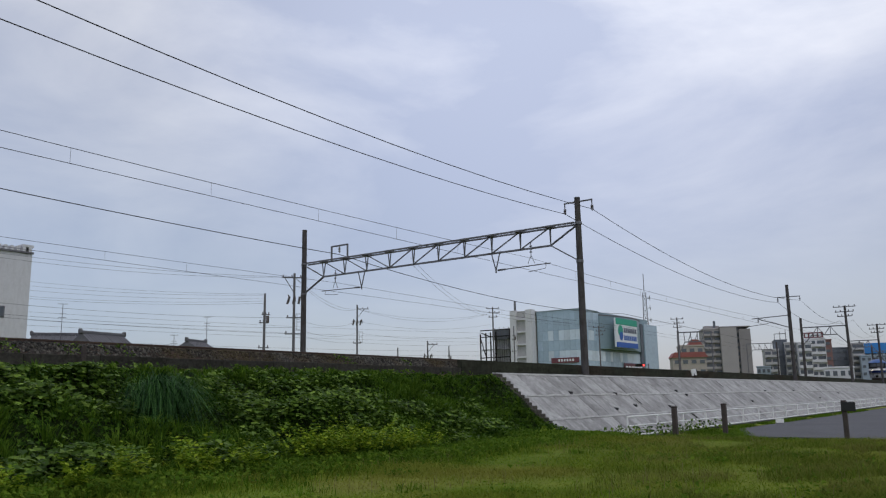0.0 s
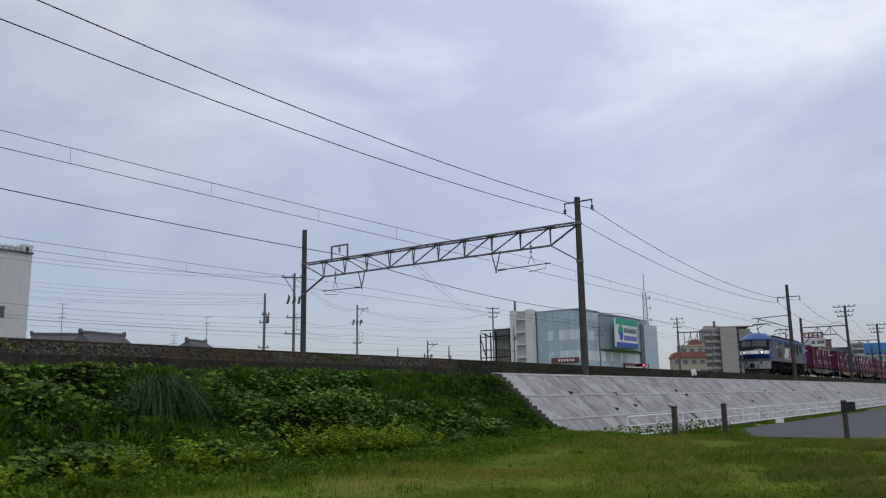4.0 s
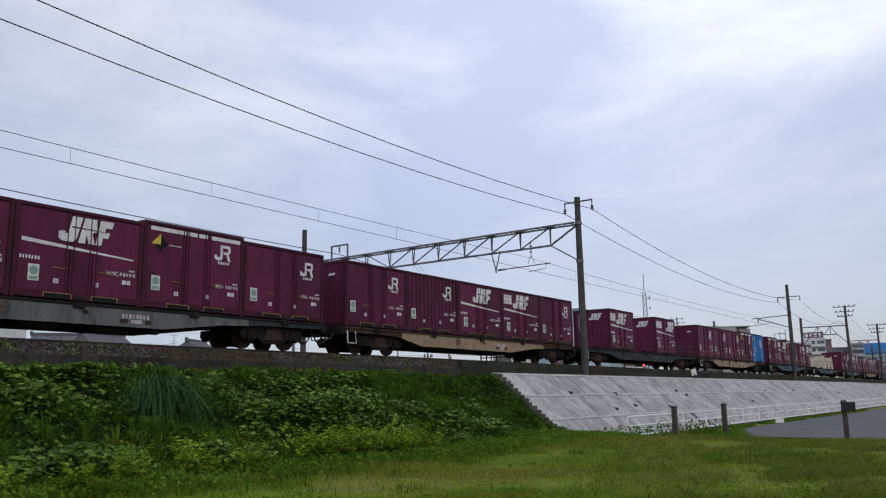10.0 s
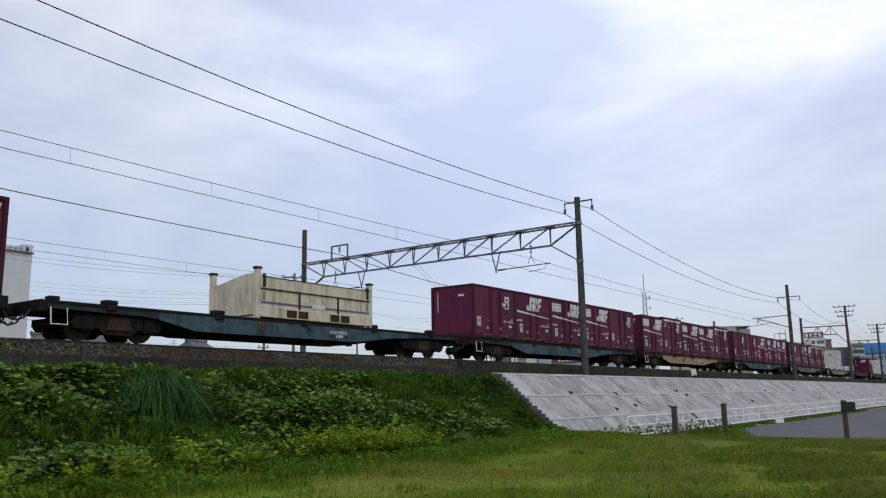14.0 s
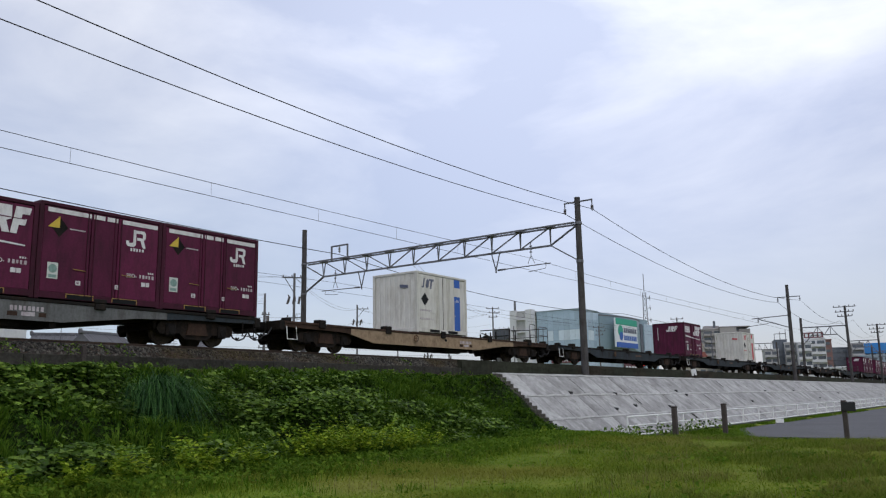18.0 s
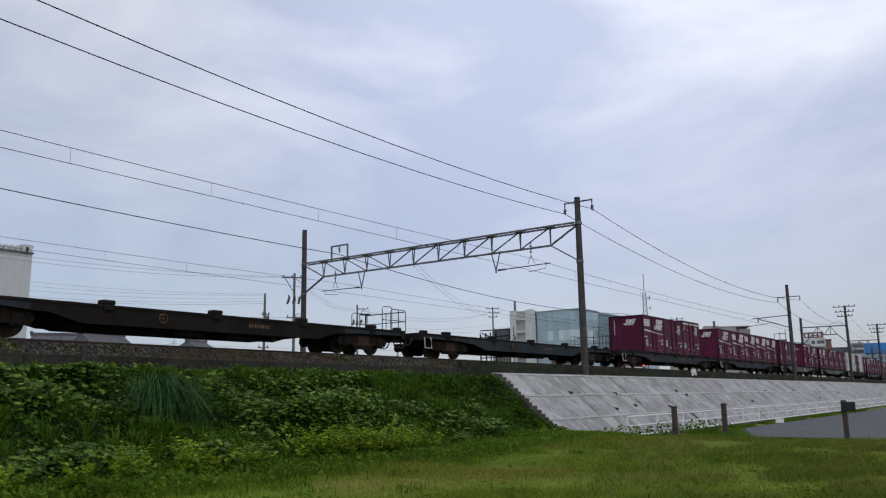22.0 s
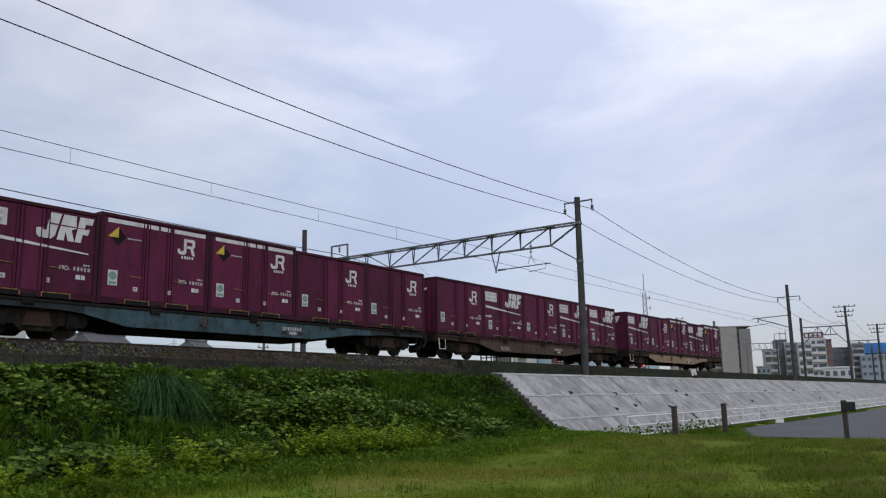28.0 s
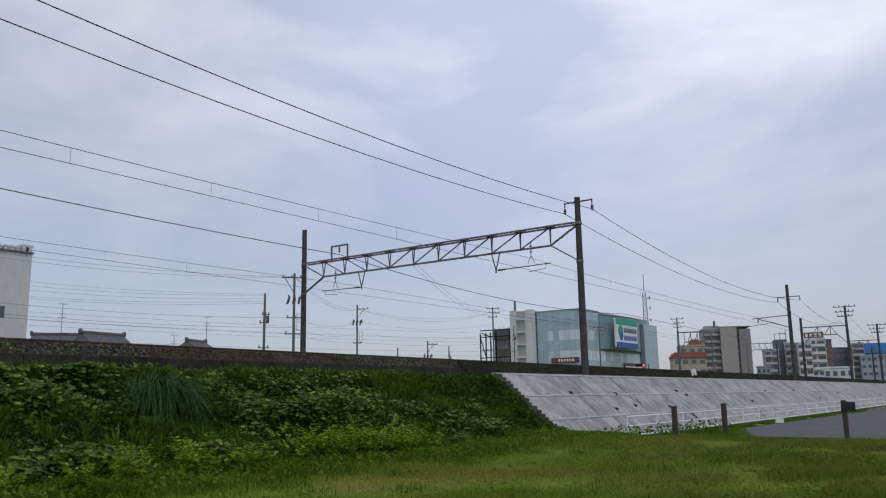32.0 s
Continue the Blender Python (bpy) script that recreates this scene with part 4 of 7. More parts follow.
def antenna(m, h, label="thin rooftop television antenna on a pole", foot=-1.5):
    a = thing("antenna", m, label, "antenna", "rooftop antennas")
    part("pole", Shape().tube([(0, 0, foot), (0, 0, h)], 0.03, 6), "galv", a)
    for z, w in ((h - 0.05, 0.42), (h * 0.72, 0.3), (h * 0.62, 0.36), (h * 0.5, 0.26)):
        part("boom", Shape().tube([(-w, 0, z), (w, 0, z)], 0.022, 6), "galv", a)
    for k in range(5):
        x = -0.36 + 0.18 * k
        part("element", Shape().tube([(x, -0.3, h), (x, 0.3, h)], 0.014, 5), "galv", a)


antenna(facing(28.95, 82, 7.2), 3.4, foot=-2.5)
antenna(facing(37.93, 92, 8.0), 2.6, foot=-8.0)
antenna(facing(35.85, 95, 6.3), 2.55, foot=-6.3)


def utility_pole(m, h, kind=0, label="slim concrete utility pole with crossarms"):
    p = thing("utility_pole", m, label, "utility pole", "utility poles")
    part("shaft", Shape().tube([(0, 0, 0), (0, 0, h)], 0.145, 10, 0, 0.095), "pole", p)
    if kind == 1:
        arms = ((h - 0.35, -1.0, 0.6), (h - 3.6, -0.6, 0.8), (h - 4.9, -0.7, 0.7))
    elif kind == 2:
        arms = ((h - 0.5, 0.0, 1.4), (h - 2.1, -0.6, 0.7), (h - 4.7, -0.5, 0.5))
    elif kind == 3:
        arms = ((h - 0.2, -0.9, 0.9), (h - 0.8, -0.5, 1.0), (h - 1.4, -0.6, 0.6))
    else:
        arms = ((h - 1.8, -0.25, 0.45), (h - 2.5, -0.45, 0.3), (h - 4.6, -0.5, 0.4))
        part("junction_box", Shape().box(0.12, 0.4, -0.15, 0.15, h - 2.5, h - 1.9, c=0.03), "insul", p)
    for z, a, b in arms:
        part("crossarm", Shape().bar((a, 0, z), (b, 0, z), 0.09), "galv", p)
        for k in range(3):
            x = a + 0.1 + (b - a - 0.2) * k / 2
            part("insulator", Shape().tube([(x, 0, z), (x, 0, z + 0.22)], 0.05, 6), "insul", p)
    if kind in (1, 2):
        part("brace", Shape().bar((0, 0, h - 1.6), (-0.75 if kind == 1 else 1.0, 0, h - 0.4), 0.06), "galv", p)
        if kind in (1, 2):
            s = Shape()
            for k in range(3):
                s.tube([(-0.55 + 0.45 * k, 0, h - 2.5), (-0.35 + 0.4 * k, -0.1, h - 1.9)], 0.09, 8).tube([(-0.4 + 0.5 * k, 0.1, h - 2.3), (-0.45 + 0.5 * k, 0.1, h - 1.75)], 0.05, 8)
            tagged(part("switchgear", s, "insul", p), kind="stuff")
            part("ladder_frame", Shape().bar((0.25, 0, h - 4.6), (0.25, 0, h - 3.3), 0.04).bar((0.62, 0, h - 4.6), (0.62, 0, h - 3.3), 0.04).bar((0, 0, h - 3.3), (0.62, 0, h - 3.3), 0.04).bar((0, 0, h - 4.6), (0.62, 0, h - 4.6), 0.04).bar((0.25, 0, h - 3.95), (0.62, 0, h - 3.95), 0.04), "galv", p)
            return p
    return p


utility_pole(facing(41.75, 70), 10.45, 0)
utility_pole(facing(43.75, 66), 11.6, 1)
utility_pole(facing(48.15, 100), 12.9, 2)
utility_pole(facing(53.1, 112), 9.2, 2)
utility_pole(facing(51.0, 120), 8.8, 0)
utility_pole(facing(57.75, 112), 13.7, 3)
utility_pole(facing(59.2, 150), 14.2, 0)
utility_pole(facing(70.35, 122), 12.3, 3)
utility_pole(facing(65.1, 128), 12.0, 3)
utility_pole(facing(54.6, 140), 10.2, 0)


def line_between(a, b, sag, r=0.011, m="thinwire"):
    wire("utility_cable", sagged(a, b, sag, 16), r, "thin cable strung between utility poles", m)


def at(az, d, z):
    return (d * math.sin(radians(az)), d * math.cos(radians(az)), z)


_p2, _p3, _p5 = (43.75, 66), (48.15, 100), (57.55, 112)
for _z, _z2, _s in ((11.3, 12.4, 0.8), (11.3, 12.4, 1.1), (8.0, 10.9, 0.7), (7.2, 9.5, 0.6), (6.7, 8.3, 0.3)):
    line_between(at(12, 58, _z + 1.0), at(*_p2, _z), _s)
    line_between(at(*_p2, _z), at(*_p3, _z2), _s)
    line_between(at(*_p3, _z2), at(*_p5, _z2 + 0.4), _s * 1.2)
for _z, _e in ((13.6, 10.4), (12.95, 10.3), (12.45, 10.0), (11.6, 9.8), (11.4, 9.6)):
    line_between(at(18, 95, _z + 2.3), at(41.65, 70, _e), 0.9, 0.010)
for _z in (10.2, 9.4, 8.9, 7.6, 7.0):
    line_between(at(14, 86, _z + 0.6), at(57.55, 116, _z + 0.2), 0.5, 0.012)
for _z in (13.0, 12.6):
    line_between(at(57.55, 112, _z), at(70.35, 122, _z - 1.2), 1.0)
    line_between(at(52, 58, _z - 1.5), at(57.55, 112, _z), 1.0)


def glass_office():
    """The glazed corner building: x along the line, its long side towards the tracks."""
    b = thing("office_building", pose(147.4, 72.4, 0), "glazed corner office building with a curved sign wall", "office building")
    part("core", Shape().box(0.25, 36, 0.25, 10, 0, 18.6), "signteal", b)
    part("parapet", Shape().box(0.0, 8.8, 0.0, 10.2, 18.55, 18.72, c=0.04), "paleblue", b)
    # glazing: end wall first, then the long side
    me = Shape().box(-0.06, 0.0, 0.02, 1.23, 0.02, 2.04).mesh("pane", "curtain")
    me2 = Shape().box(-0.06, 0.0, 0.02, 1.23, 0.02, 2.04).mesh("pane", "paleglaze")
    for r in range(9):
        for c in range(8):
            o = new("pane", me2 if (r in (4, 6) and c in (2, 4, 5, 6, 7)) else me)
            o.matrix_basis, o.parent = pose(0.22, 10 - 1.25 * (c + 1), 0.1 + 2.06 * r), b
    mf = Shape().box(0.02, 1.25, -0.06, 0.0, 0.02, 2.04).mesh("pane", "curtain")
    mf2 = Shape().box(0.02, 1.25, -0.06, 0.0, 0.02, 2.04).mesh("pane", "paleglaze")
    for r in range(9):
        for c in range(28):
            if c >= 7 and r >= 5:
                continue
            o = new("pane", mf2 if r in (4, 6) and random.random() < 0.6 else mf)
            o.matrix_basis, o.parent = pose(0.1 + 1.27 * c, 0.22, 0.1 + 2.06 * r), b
    # bowed sign wall
    n, x0, x1 = 16, 9.0, 30.5
    poly = [(x0 + (x1 - x0) * k / n, -2.2 * math.sin(math.pi * k / n)) for k in range(n + 1)] + [(x1, 0.6), (x0, 0.6)]
    sw = part("sign_wall", Shape().prism(poly, "z", 10.9, 17.8), "signteal", b)
    part("coping", Shape().prism([(p[0], p[1] - 0.1 if k <= n else p[1]) for k, p in enumerate(poly)], "z", 17.8, 18.05), "galv", sw)
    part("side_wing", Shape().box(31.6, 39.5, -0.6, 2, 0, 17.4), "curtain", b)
    part("recess", Shape().box(30.2, 31.7, -0.3, 2, 8, 17.3), "dkwall", b)
    # sign board on the bow
    sg = part("sign_board", Shape().box(11.0, 22.2, -2.75, -2.3, 11.2, 17.3, c=0.05), "signwhite", b, "white sign with green and blue bands")
    part("top_band", Shape().box(11.0, 22.2, -2.80, -2.74, 16.0, 17.3), "signgreen", sg)
    part("bottom_band", Shape().box(11.0, 22.2, -2.80, -2.74, 11.2, 12.3), "signblue", sg)
    part("emblem", Shape().disc((13.2, -2.8, 14.7), 1.2, "y", 0.08, 20), "signgreen", sg)
    part("emblem", Shape().disc((13.4, -2.84, 13.6), 0.9, "y", 0.08, 20), "signblue", sg)
    for k in range(7):
        x = 15.0 + 0.98 * k
        part("lettering_bar", Shape().box(x, x + 0.72, -2.80, -2.74, 14.4, 15.4), "signink", sg)
        part("lettering_bar", Shape().box(x, x + 0.7, -2.80, -2.74, 12.8, 13.8), "signblue", sg)
    # red strip signs low on the glazing
    for (a, e, face) in ((6.1, 9.6, "end"), (20.0, 30.0, "front")):
        if face == "end":
            r = part("strip_sign", Shape().box(-0.12, 0.0, 0.6, 6.8, 7.9, 8.95), "redband", b)
            for k in range(6):
                part("lettering_bar", Shape().box(-0.16, -0.1, 1.7 + 0.62 * k, 2.05 + 0.62 * k, 8.2, 8.65), "signwhite", r)
        else:
            r = part("strip_sign", Shape().box(20.5, 31, -0.12, 0.0, 6.6, 8.2), "redband", b)
            for k in range(6):
                part("lettering_bar", Shape().box(21.2 + 1.6 * k, 22.3 + 1.6 * k, -0.16, -0.1, 6.7, 7.6), "signwhite", r)
    # stair core beside it
    st = thing("stair_tower", pose(146.2, 82.7, 0), "pale concrete stair tower beside the glazed office", "tower")
    part("shaft", Shape().box(0, 8, 0.0, 4.8, 0, 18.9), "concrete", st)
    part("fin", Shape().box(-0.6, 1, -0.2, 1.3, 0, 19.1), "wall_white", st)
    part("fin", Shape().box(-0.6, 1, 3.6, 5.0, 0, 19.1), "wall_white", st)
    for k in range(6):
        part("landing_slab", Shape().box(-0.5, 0.2, 1.3, 3.6, 4.0 + 2.6 * k, 4.35 + 2.6 * k), "wall_white", st)
    part("antenna", Shape().tube([(1, 4.6, 18.9), (1, 4.6, 21.2)], 0.25, 8), "galv", st)
    # steel framework
    sf = thing("steel_frame", pose(146.0, 88.0, 0), "open dark steel framework with sheeted upper floors", "framework")
    for yy in (0, 3.5, 4.8, 6.0, 7.4):
        part("column", Shape().bar((0, yy, 0), (0, yy, 15.4 - 0.1 * yy), 0.22), "under", sf)
        part("column", Shape().bar((6, yy, 0), (6, yy, 15.4 - 0.1 * yy), 0.22), "under", sf)
    for zz in (9.6, 14.0, 15.4):
        part("beam", Shape().bar((0, 0, zz), (0, 7.4, zz), 0.2), "under", sf)
        part("beam", Shape().bar((6, 0, zz), (6, 7.4, zz), 0.2), "under", sf)
    part("sheeting", Shape().box(1.0, 5, 0.2, 5.0, 13.4, 15.6), "dkwall", sf)
    part("sheeting", Shape().box(2.0, 5, 0.2, 4.6, 6.0, 13.4), "concrete", sf)
    for k in range(9):
        part("upright", Shape().bar((0.95, 0.4 + 0.55 * k, 6.0), (0.95, 0.4 + 0.55 * k, 15.7 + 0.25 * (k % 2)), 0.09), "galv", sf)
    for zz in (8.2, 11.2):
        part("walkway", Shape().box(0.2, 1.4, 0.0, 7.3, zz, zz + 0.16), "galv", sf)
    part("stay", Shape().bar((0, 4.8, 14.0), (0, 7.4, 15.0), 0.16).bar((0, 6.0, 9.6), (0, 7.4, 13.9), 0.14), "under", sf)


glass_office()


def lattice_tower():
    t = thing("lattice_tower", facing(68.3, 262), "slender grey lattice radio tower", "tower")
    def leg(z):
        return 1.2 - 0.75 * z / 34
    for sx in (-1, 1):
        for sy in (-1, 1):
            part("leg", Shape().bar((sx * 1.2, sy * 1.2, 0), (sx * 0.45, sy * 0.45, 33), 0.22), "galv", t)
    for k in range(16):
        z, z2 = 2 * k, 2 * k + 2
        a, b = leg(z), leg(z2)
        part("brace", Shape().bar((-a, -a, z), (b, -b, z2), 0.13).bar((a, -a, z), (-b, -b, z2), 0.13).bar((a, -a, z), (b, b, z2), 0.13).bar((-b, -b, z2), (b, -b, z2), 0.12), "galv", t)
    part("spire", Shape().tube([(0, 0, 32.5), (0, 0, 39)], 0.12, 6), "galv", t)
    for z in (24, 28, 31):
        part("aerial", Shape().tube([(0.4, 0, z), (1.7, 0, z + 0.1)], 0.09, 6).tube([(1.6, 0, z - 0.5), (1.6, 0, z + 0.9)], 0.1, 6), "galv", t)


lattice_tower()


def block(name, m, w, d, h, floors, bays, wall, label, category="apartment building", base=0.0, balcony=True, wallb=None):
    """A block of flats with slabs, parapets and windows on its front."""
    b = thing(name, m, label, category, "town buildings")
    part("wall", Shape().box(-w / 2, w / 2, 0, d, 0, h), wall, b)
    part("roof", Shape().box(-w / 2 - 0.2, w / 2 + 0.2, -0.2, d + 0.2, h, h + 0.7, c=0.1), wallb or wall, b)
    fh = (h - base) / floors
    bw = w / bays
    for f in range(floors):
        z = base + f * fh
        for k in range(bays):
            x = -w / 2 + bw * k
            # with balconies the dark pane fills the bay, standing in for shade in the recess
            e = 0.05 if balcony else 0.16
            lo = 0.30 if balcony else 0.42
            win = part("window", Shape().box(x + bw * e, x + bw * (1 - e), -0.1, 0.06, z + fh * lo, z + fh * 0.86), wall, b)
            part("pane", Shape().box(x + bw * (e + 0.05), x + bw * (0.95 - e), -0.16, -0.08, z + fh * (lo + 0.03), z + fh * 0.82), "windowdark", win)
        if balcony:
            part("balcony", Shape().box(-w / 2 + 0.1, w / 2 - 0.1, -1.1, 0.0, z, z + fh * 0.08).box(-w / 2 + 0.1, w / 2 - 0.1, -1.1, -0.95, z, z + fh * 0.40).box(-w / 2 + 0.1, -w / 2 + 0.3, -1.1, 0, z, z + fh).box(w / 2 - 0.3, w / 2 - 0.1, -1.1, 0, z, z + fh), wallb or wall, b)
    return b


_b = block("apartment_building", facing(72.62, 380, 0, 8), 8.6, 14, 29.0, 10, 2, "apart", "tall grey-brown apartment block with stacked balconies", wallb="apart")
_b2 = thing("apartment_building", facing(74.02, 378, 0, 8), "plain tiled end walls of a tall apartment block", "apartment building", "town buildings")
part("wall", Shape().box(-6.2, 0.6, 0, 14, 0, 29.6), "apart", _b2)
part("wall", Shape().box(1.5, 6.2, -0.6, 14, 0, 28.8), "apart_dark", _b2)
part("slot", Shape().box(0.6, 1.5, 1.2, 14, 0, 29.2), "dkwall", _b2)
for _k in range(10):
    part("landing", Shape().box(0.6, 1.5, 0.3, 1.3, 2.4 + 2.75 * _k, 3.4 + 2.75 * _k), "apart_dark", _b2)
part("roof", Shape().box(-6.4, 6.4, 0.4, 14, 29.6, 30.2, c=0.1), "apart_dark", _b2)
part("plant_room", Shape().box(-3.5, 3, 2, 6, 29.6, 30.9), "apart", _b)
part("aerial", Shape().box(0.5, 1.4, 1, 2, 30.1, 33.0), "dkwall", _b)
_r = block("apartment_building", facing(71.0, 300, 0, 8), 11.5, 9, 13.6, 4, 4, "plaster", "cream low-rise flats under a red roof", balcony=False)
part("red_roof", Shape().prism([(-6.3, 13.9), (6.3, 13.9), (5.2, 15.7), (-5.0, 15.7)], "y", -0.6, 9.5), "redroof", _r)
_r = block("apartment_building", facing(71.2, 330, 0, 8), 9, 9, 19.2, 5, 3, "plaster", "cream flats with a stepped red roof", balcony=False)
part("red_roof", Shape().prism([(-1.5, 19.6), (4.5, 19.6), (2.6, 22.0), (0.2, 22.0)], "y", 0, 6), "redroof", _r)
_w = block("apartment_building", facing(76.15, 420, 0, 5), 6.5, 12, 21, 6, 2, "concrete", "white flats with long balconies")
_w = block("office_block", facing(76.75, 424, 0, 5), 5.5, 12, 25.5, 7, 2, "dkwall", "white office block with a dark glazed bay", "office building", balcony=False)
part("roof_rail", Shape().bar((-2.5, 1, 29), (2.6, 1, 29), 0.3).bar((-2.5, 1, 26), (-2.5, 1, 29), 0.25).bar((2.6, 1, 26), (2.6, 1, 31), 0.3).bar((0, 1, 26), (0, 1, 30), 0.25), "galv", _w)
block("apartment_building", facing(77.3, 422, 0, 5), 5.0, 12, 24.0, 7, 2, "concrete", "pale concrete flats beside a dark glazed block")
block("apartment_building", facing(78.15, 415, 0, 5), 6.0, 12, 23.5, 6, 2, "wall_white", "white flats with plain parapets")
_w = block("apartment_building", facing(78.85, 418, 0, 5), 8.0, 12, 25.3, 7, 2, "wall_white", "white flats with deep balconies and a red rooftop sign")
part("rooftop_sign", Shape().box(-5, 3.4, 0, 0.6, 26.0, 28.6, c=0.05), "redband", _w)
for _k in range(4):
    part("lettering_bar", Shape().box(-4.4 + 1.9 * _k, -3.2 + 1.9 * _k, -0.08, 0.0, 26.5, 28.0), "signwhite", _w)
block("apartment_building", facing(79.5, 424, 0, 5), 3.6, 12, 24.8, 7, 1, "brickred", "narrow red-brown clad flats", balcony=False)
block("office_block", facing(80.45, 450, 0, 10), 14.0, 12, 22.0, 6, 5, "dkwall", "dark grey office block with a rooftop turret", "office building", balcony=False)
_d = block("office_block", facing(81.2, 440, 0, 5), 5.5, 10, 23.5, 8, 1, "apart_dark", "dark flats with pale balcony bands", "apartment building", wallb="concrete")
block("office_block", facing(82.1, 430, 0, 5), 12, 12, 17, 5, 5, "paleblue", "pale blue office block", "office building", balcony=False)
_l = block("office_block", facing(82.6, 460, 0, 5), 17, 12, 20, 6, 6, "paleblue", "pale block partly wrapped in blue sheeting", "office building", balcony=False)
part("blue_sheeting", Shape().box(-8.6, 8.6, -0.6, 4, 19.4, 24.6, c=0.1), "blueroof", _l)
block("shed", facing(80.0, 330, 0, 0), 10, 6, 9.4, 2, 4, "wall_white", "low white rooftops beyond the line", "building", balcony=False)
block("shed", facing(75.6, 400, 0, 0), 6, 6, 12.4, 3, 3, "paleblue", "low pale roofs beyond the line", "building", balcony=False)

_t = thing("road_signal", facing(68.3, 130, -0.3), "traffic signal showing a red light on a pole", "traffic signal")
part("pole", Shape().tube([(0, 0, 0), (0, 0, 6.4)], 0.09, 8), "galv", _t)
part("arm", Shape().tube([(0, 0, 6.2), (-1.6, 0, 6.2)], 0.06, 8), "galv", _t)
_h = part("head", Shape().box(-2.0, -0.5, -0.12, 0.12, 5.95, 6.4, c=0.05), "under", _t)
part("lens", Shape().disc((-0.75, -0.14, 6.17), 0.15, "y", 0.04, 16), "signal", _h, "lit red signal lens")


# ---------------------------------------------------------------- plants
def leaf_mesh(name, p, nrm, size, template, tris, m, rng, twist=True):
    """Many leaves of one outline, each laid at p across its normal."""
    n = len(p)
    nrm = nrm / np.linalg.norm(nrm, axis=1, keepdims=True)
    ref = rng.normal(size=(n, 3))
    s = np.cross(nrm, ref)
    s /= np.linalg.norm(s, axis=1, keepdims=True)
    t = np.cross(nrm, s)
    q = template[None] * size[:, None, None]
    v = p[:, None] + q[..., 0:1] * s[:, None] + q[..., 1:2] * t[:, None] + q[..., 2:3] * nrm[:, None]
    return raw_mesh(name, v.reshape(-1, 3), (tris[None] + len(template) * np.arange(n)[:, None, None]).reshape(-1, 3), m)


def surface(x, u):
    z = np.array([ground_z(a, b) for a, b in zip(x, u)])
    return z


def blades(name, x, y, z, h, bow, width, m, label, rng, a=None):
    """Bent blades of grass, each tapering to a point."""
    n = len(x)
    a = rng.uniform(0, 6.283, n) if a is None else a
    dx, dy, up = np.cos(a), np.sin(a), np.array([0, 0, 1.0])
    P = np.stack([x, y, z - 0.02], -1)
    D = np.stack([dx, dy, np.zeros(n)], -1) * (bow * h)[:, None]
    S = np.stack([-dy, dx, np.zeros(n)], -1) * width[:, None]
    mid, tip = P + D * 0.3 + up * (h * 0.62)[:, None], P + D + up * h[:, None]
    v = np.stack([P - S, P + S, mid - S * 0.8, mid + S * 0.8, tip], 1)
    tr = np.array([(0, 1, 3), (0, 3, 2), (2, 3, 4)])
    g = raw_mesh(name, v.reshape(-1, 3), (tr[None] + 5 * np.arange(n)[:, None, None]).reshape(-1, 3), m)
    return tagged(g, label, "grass", kind="stuff")


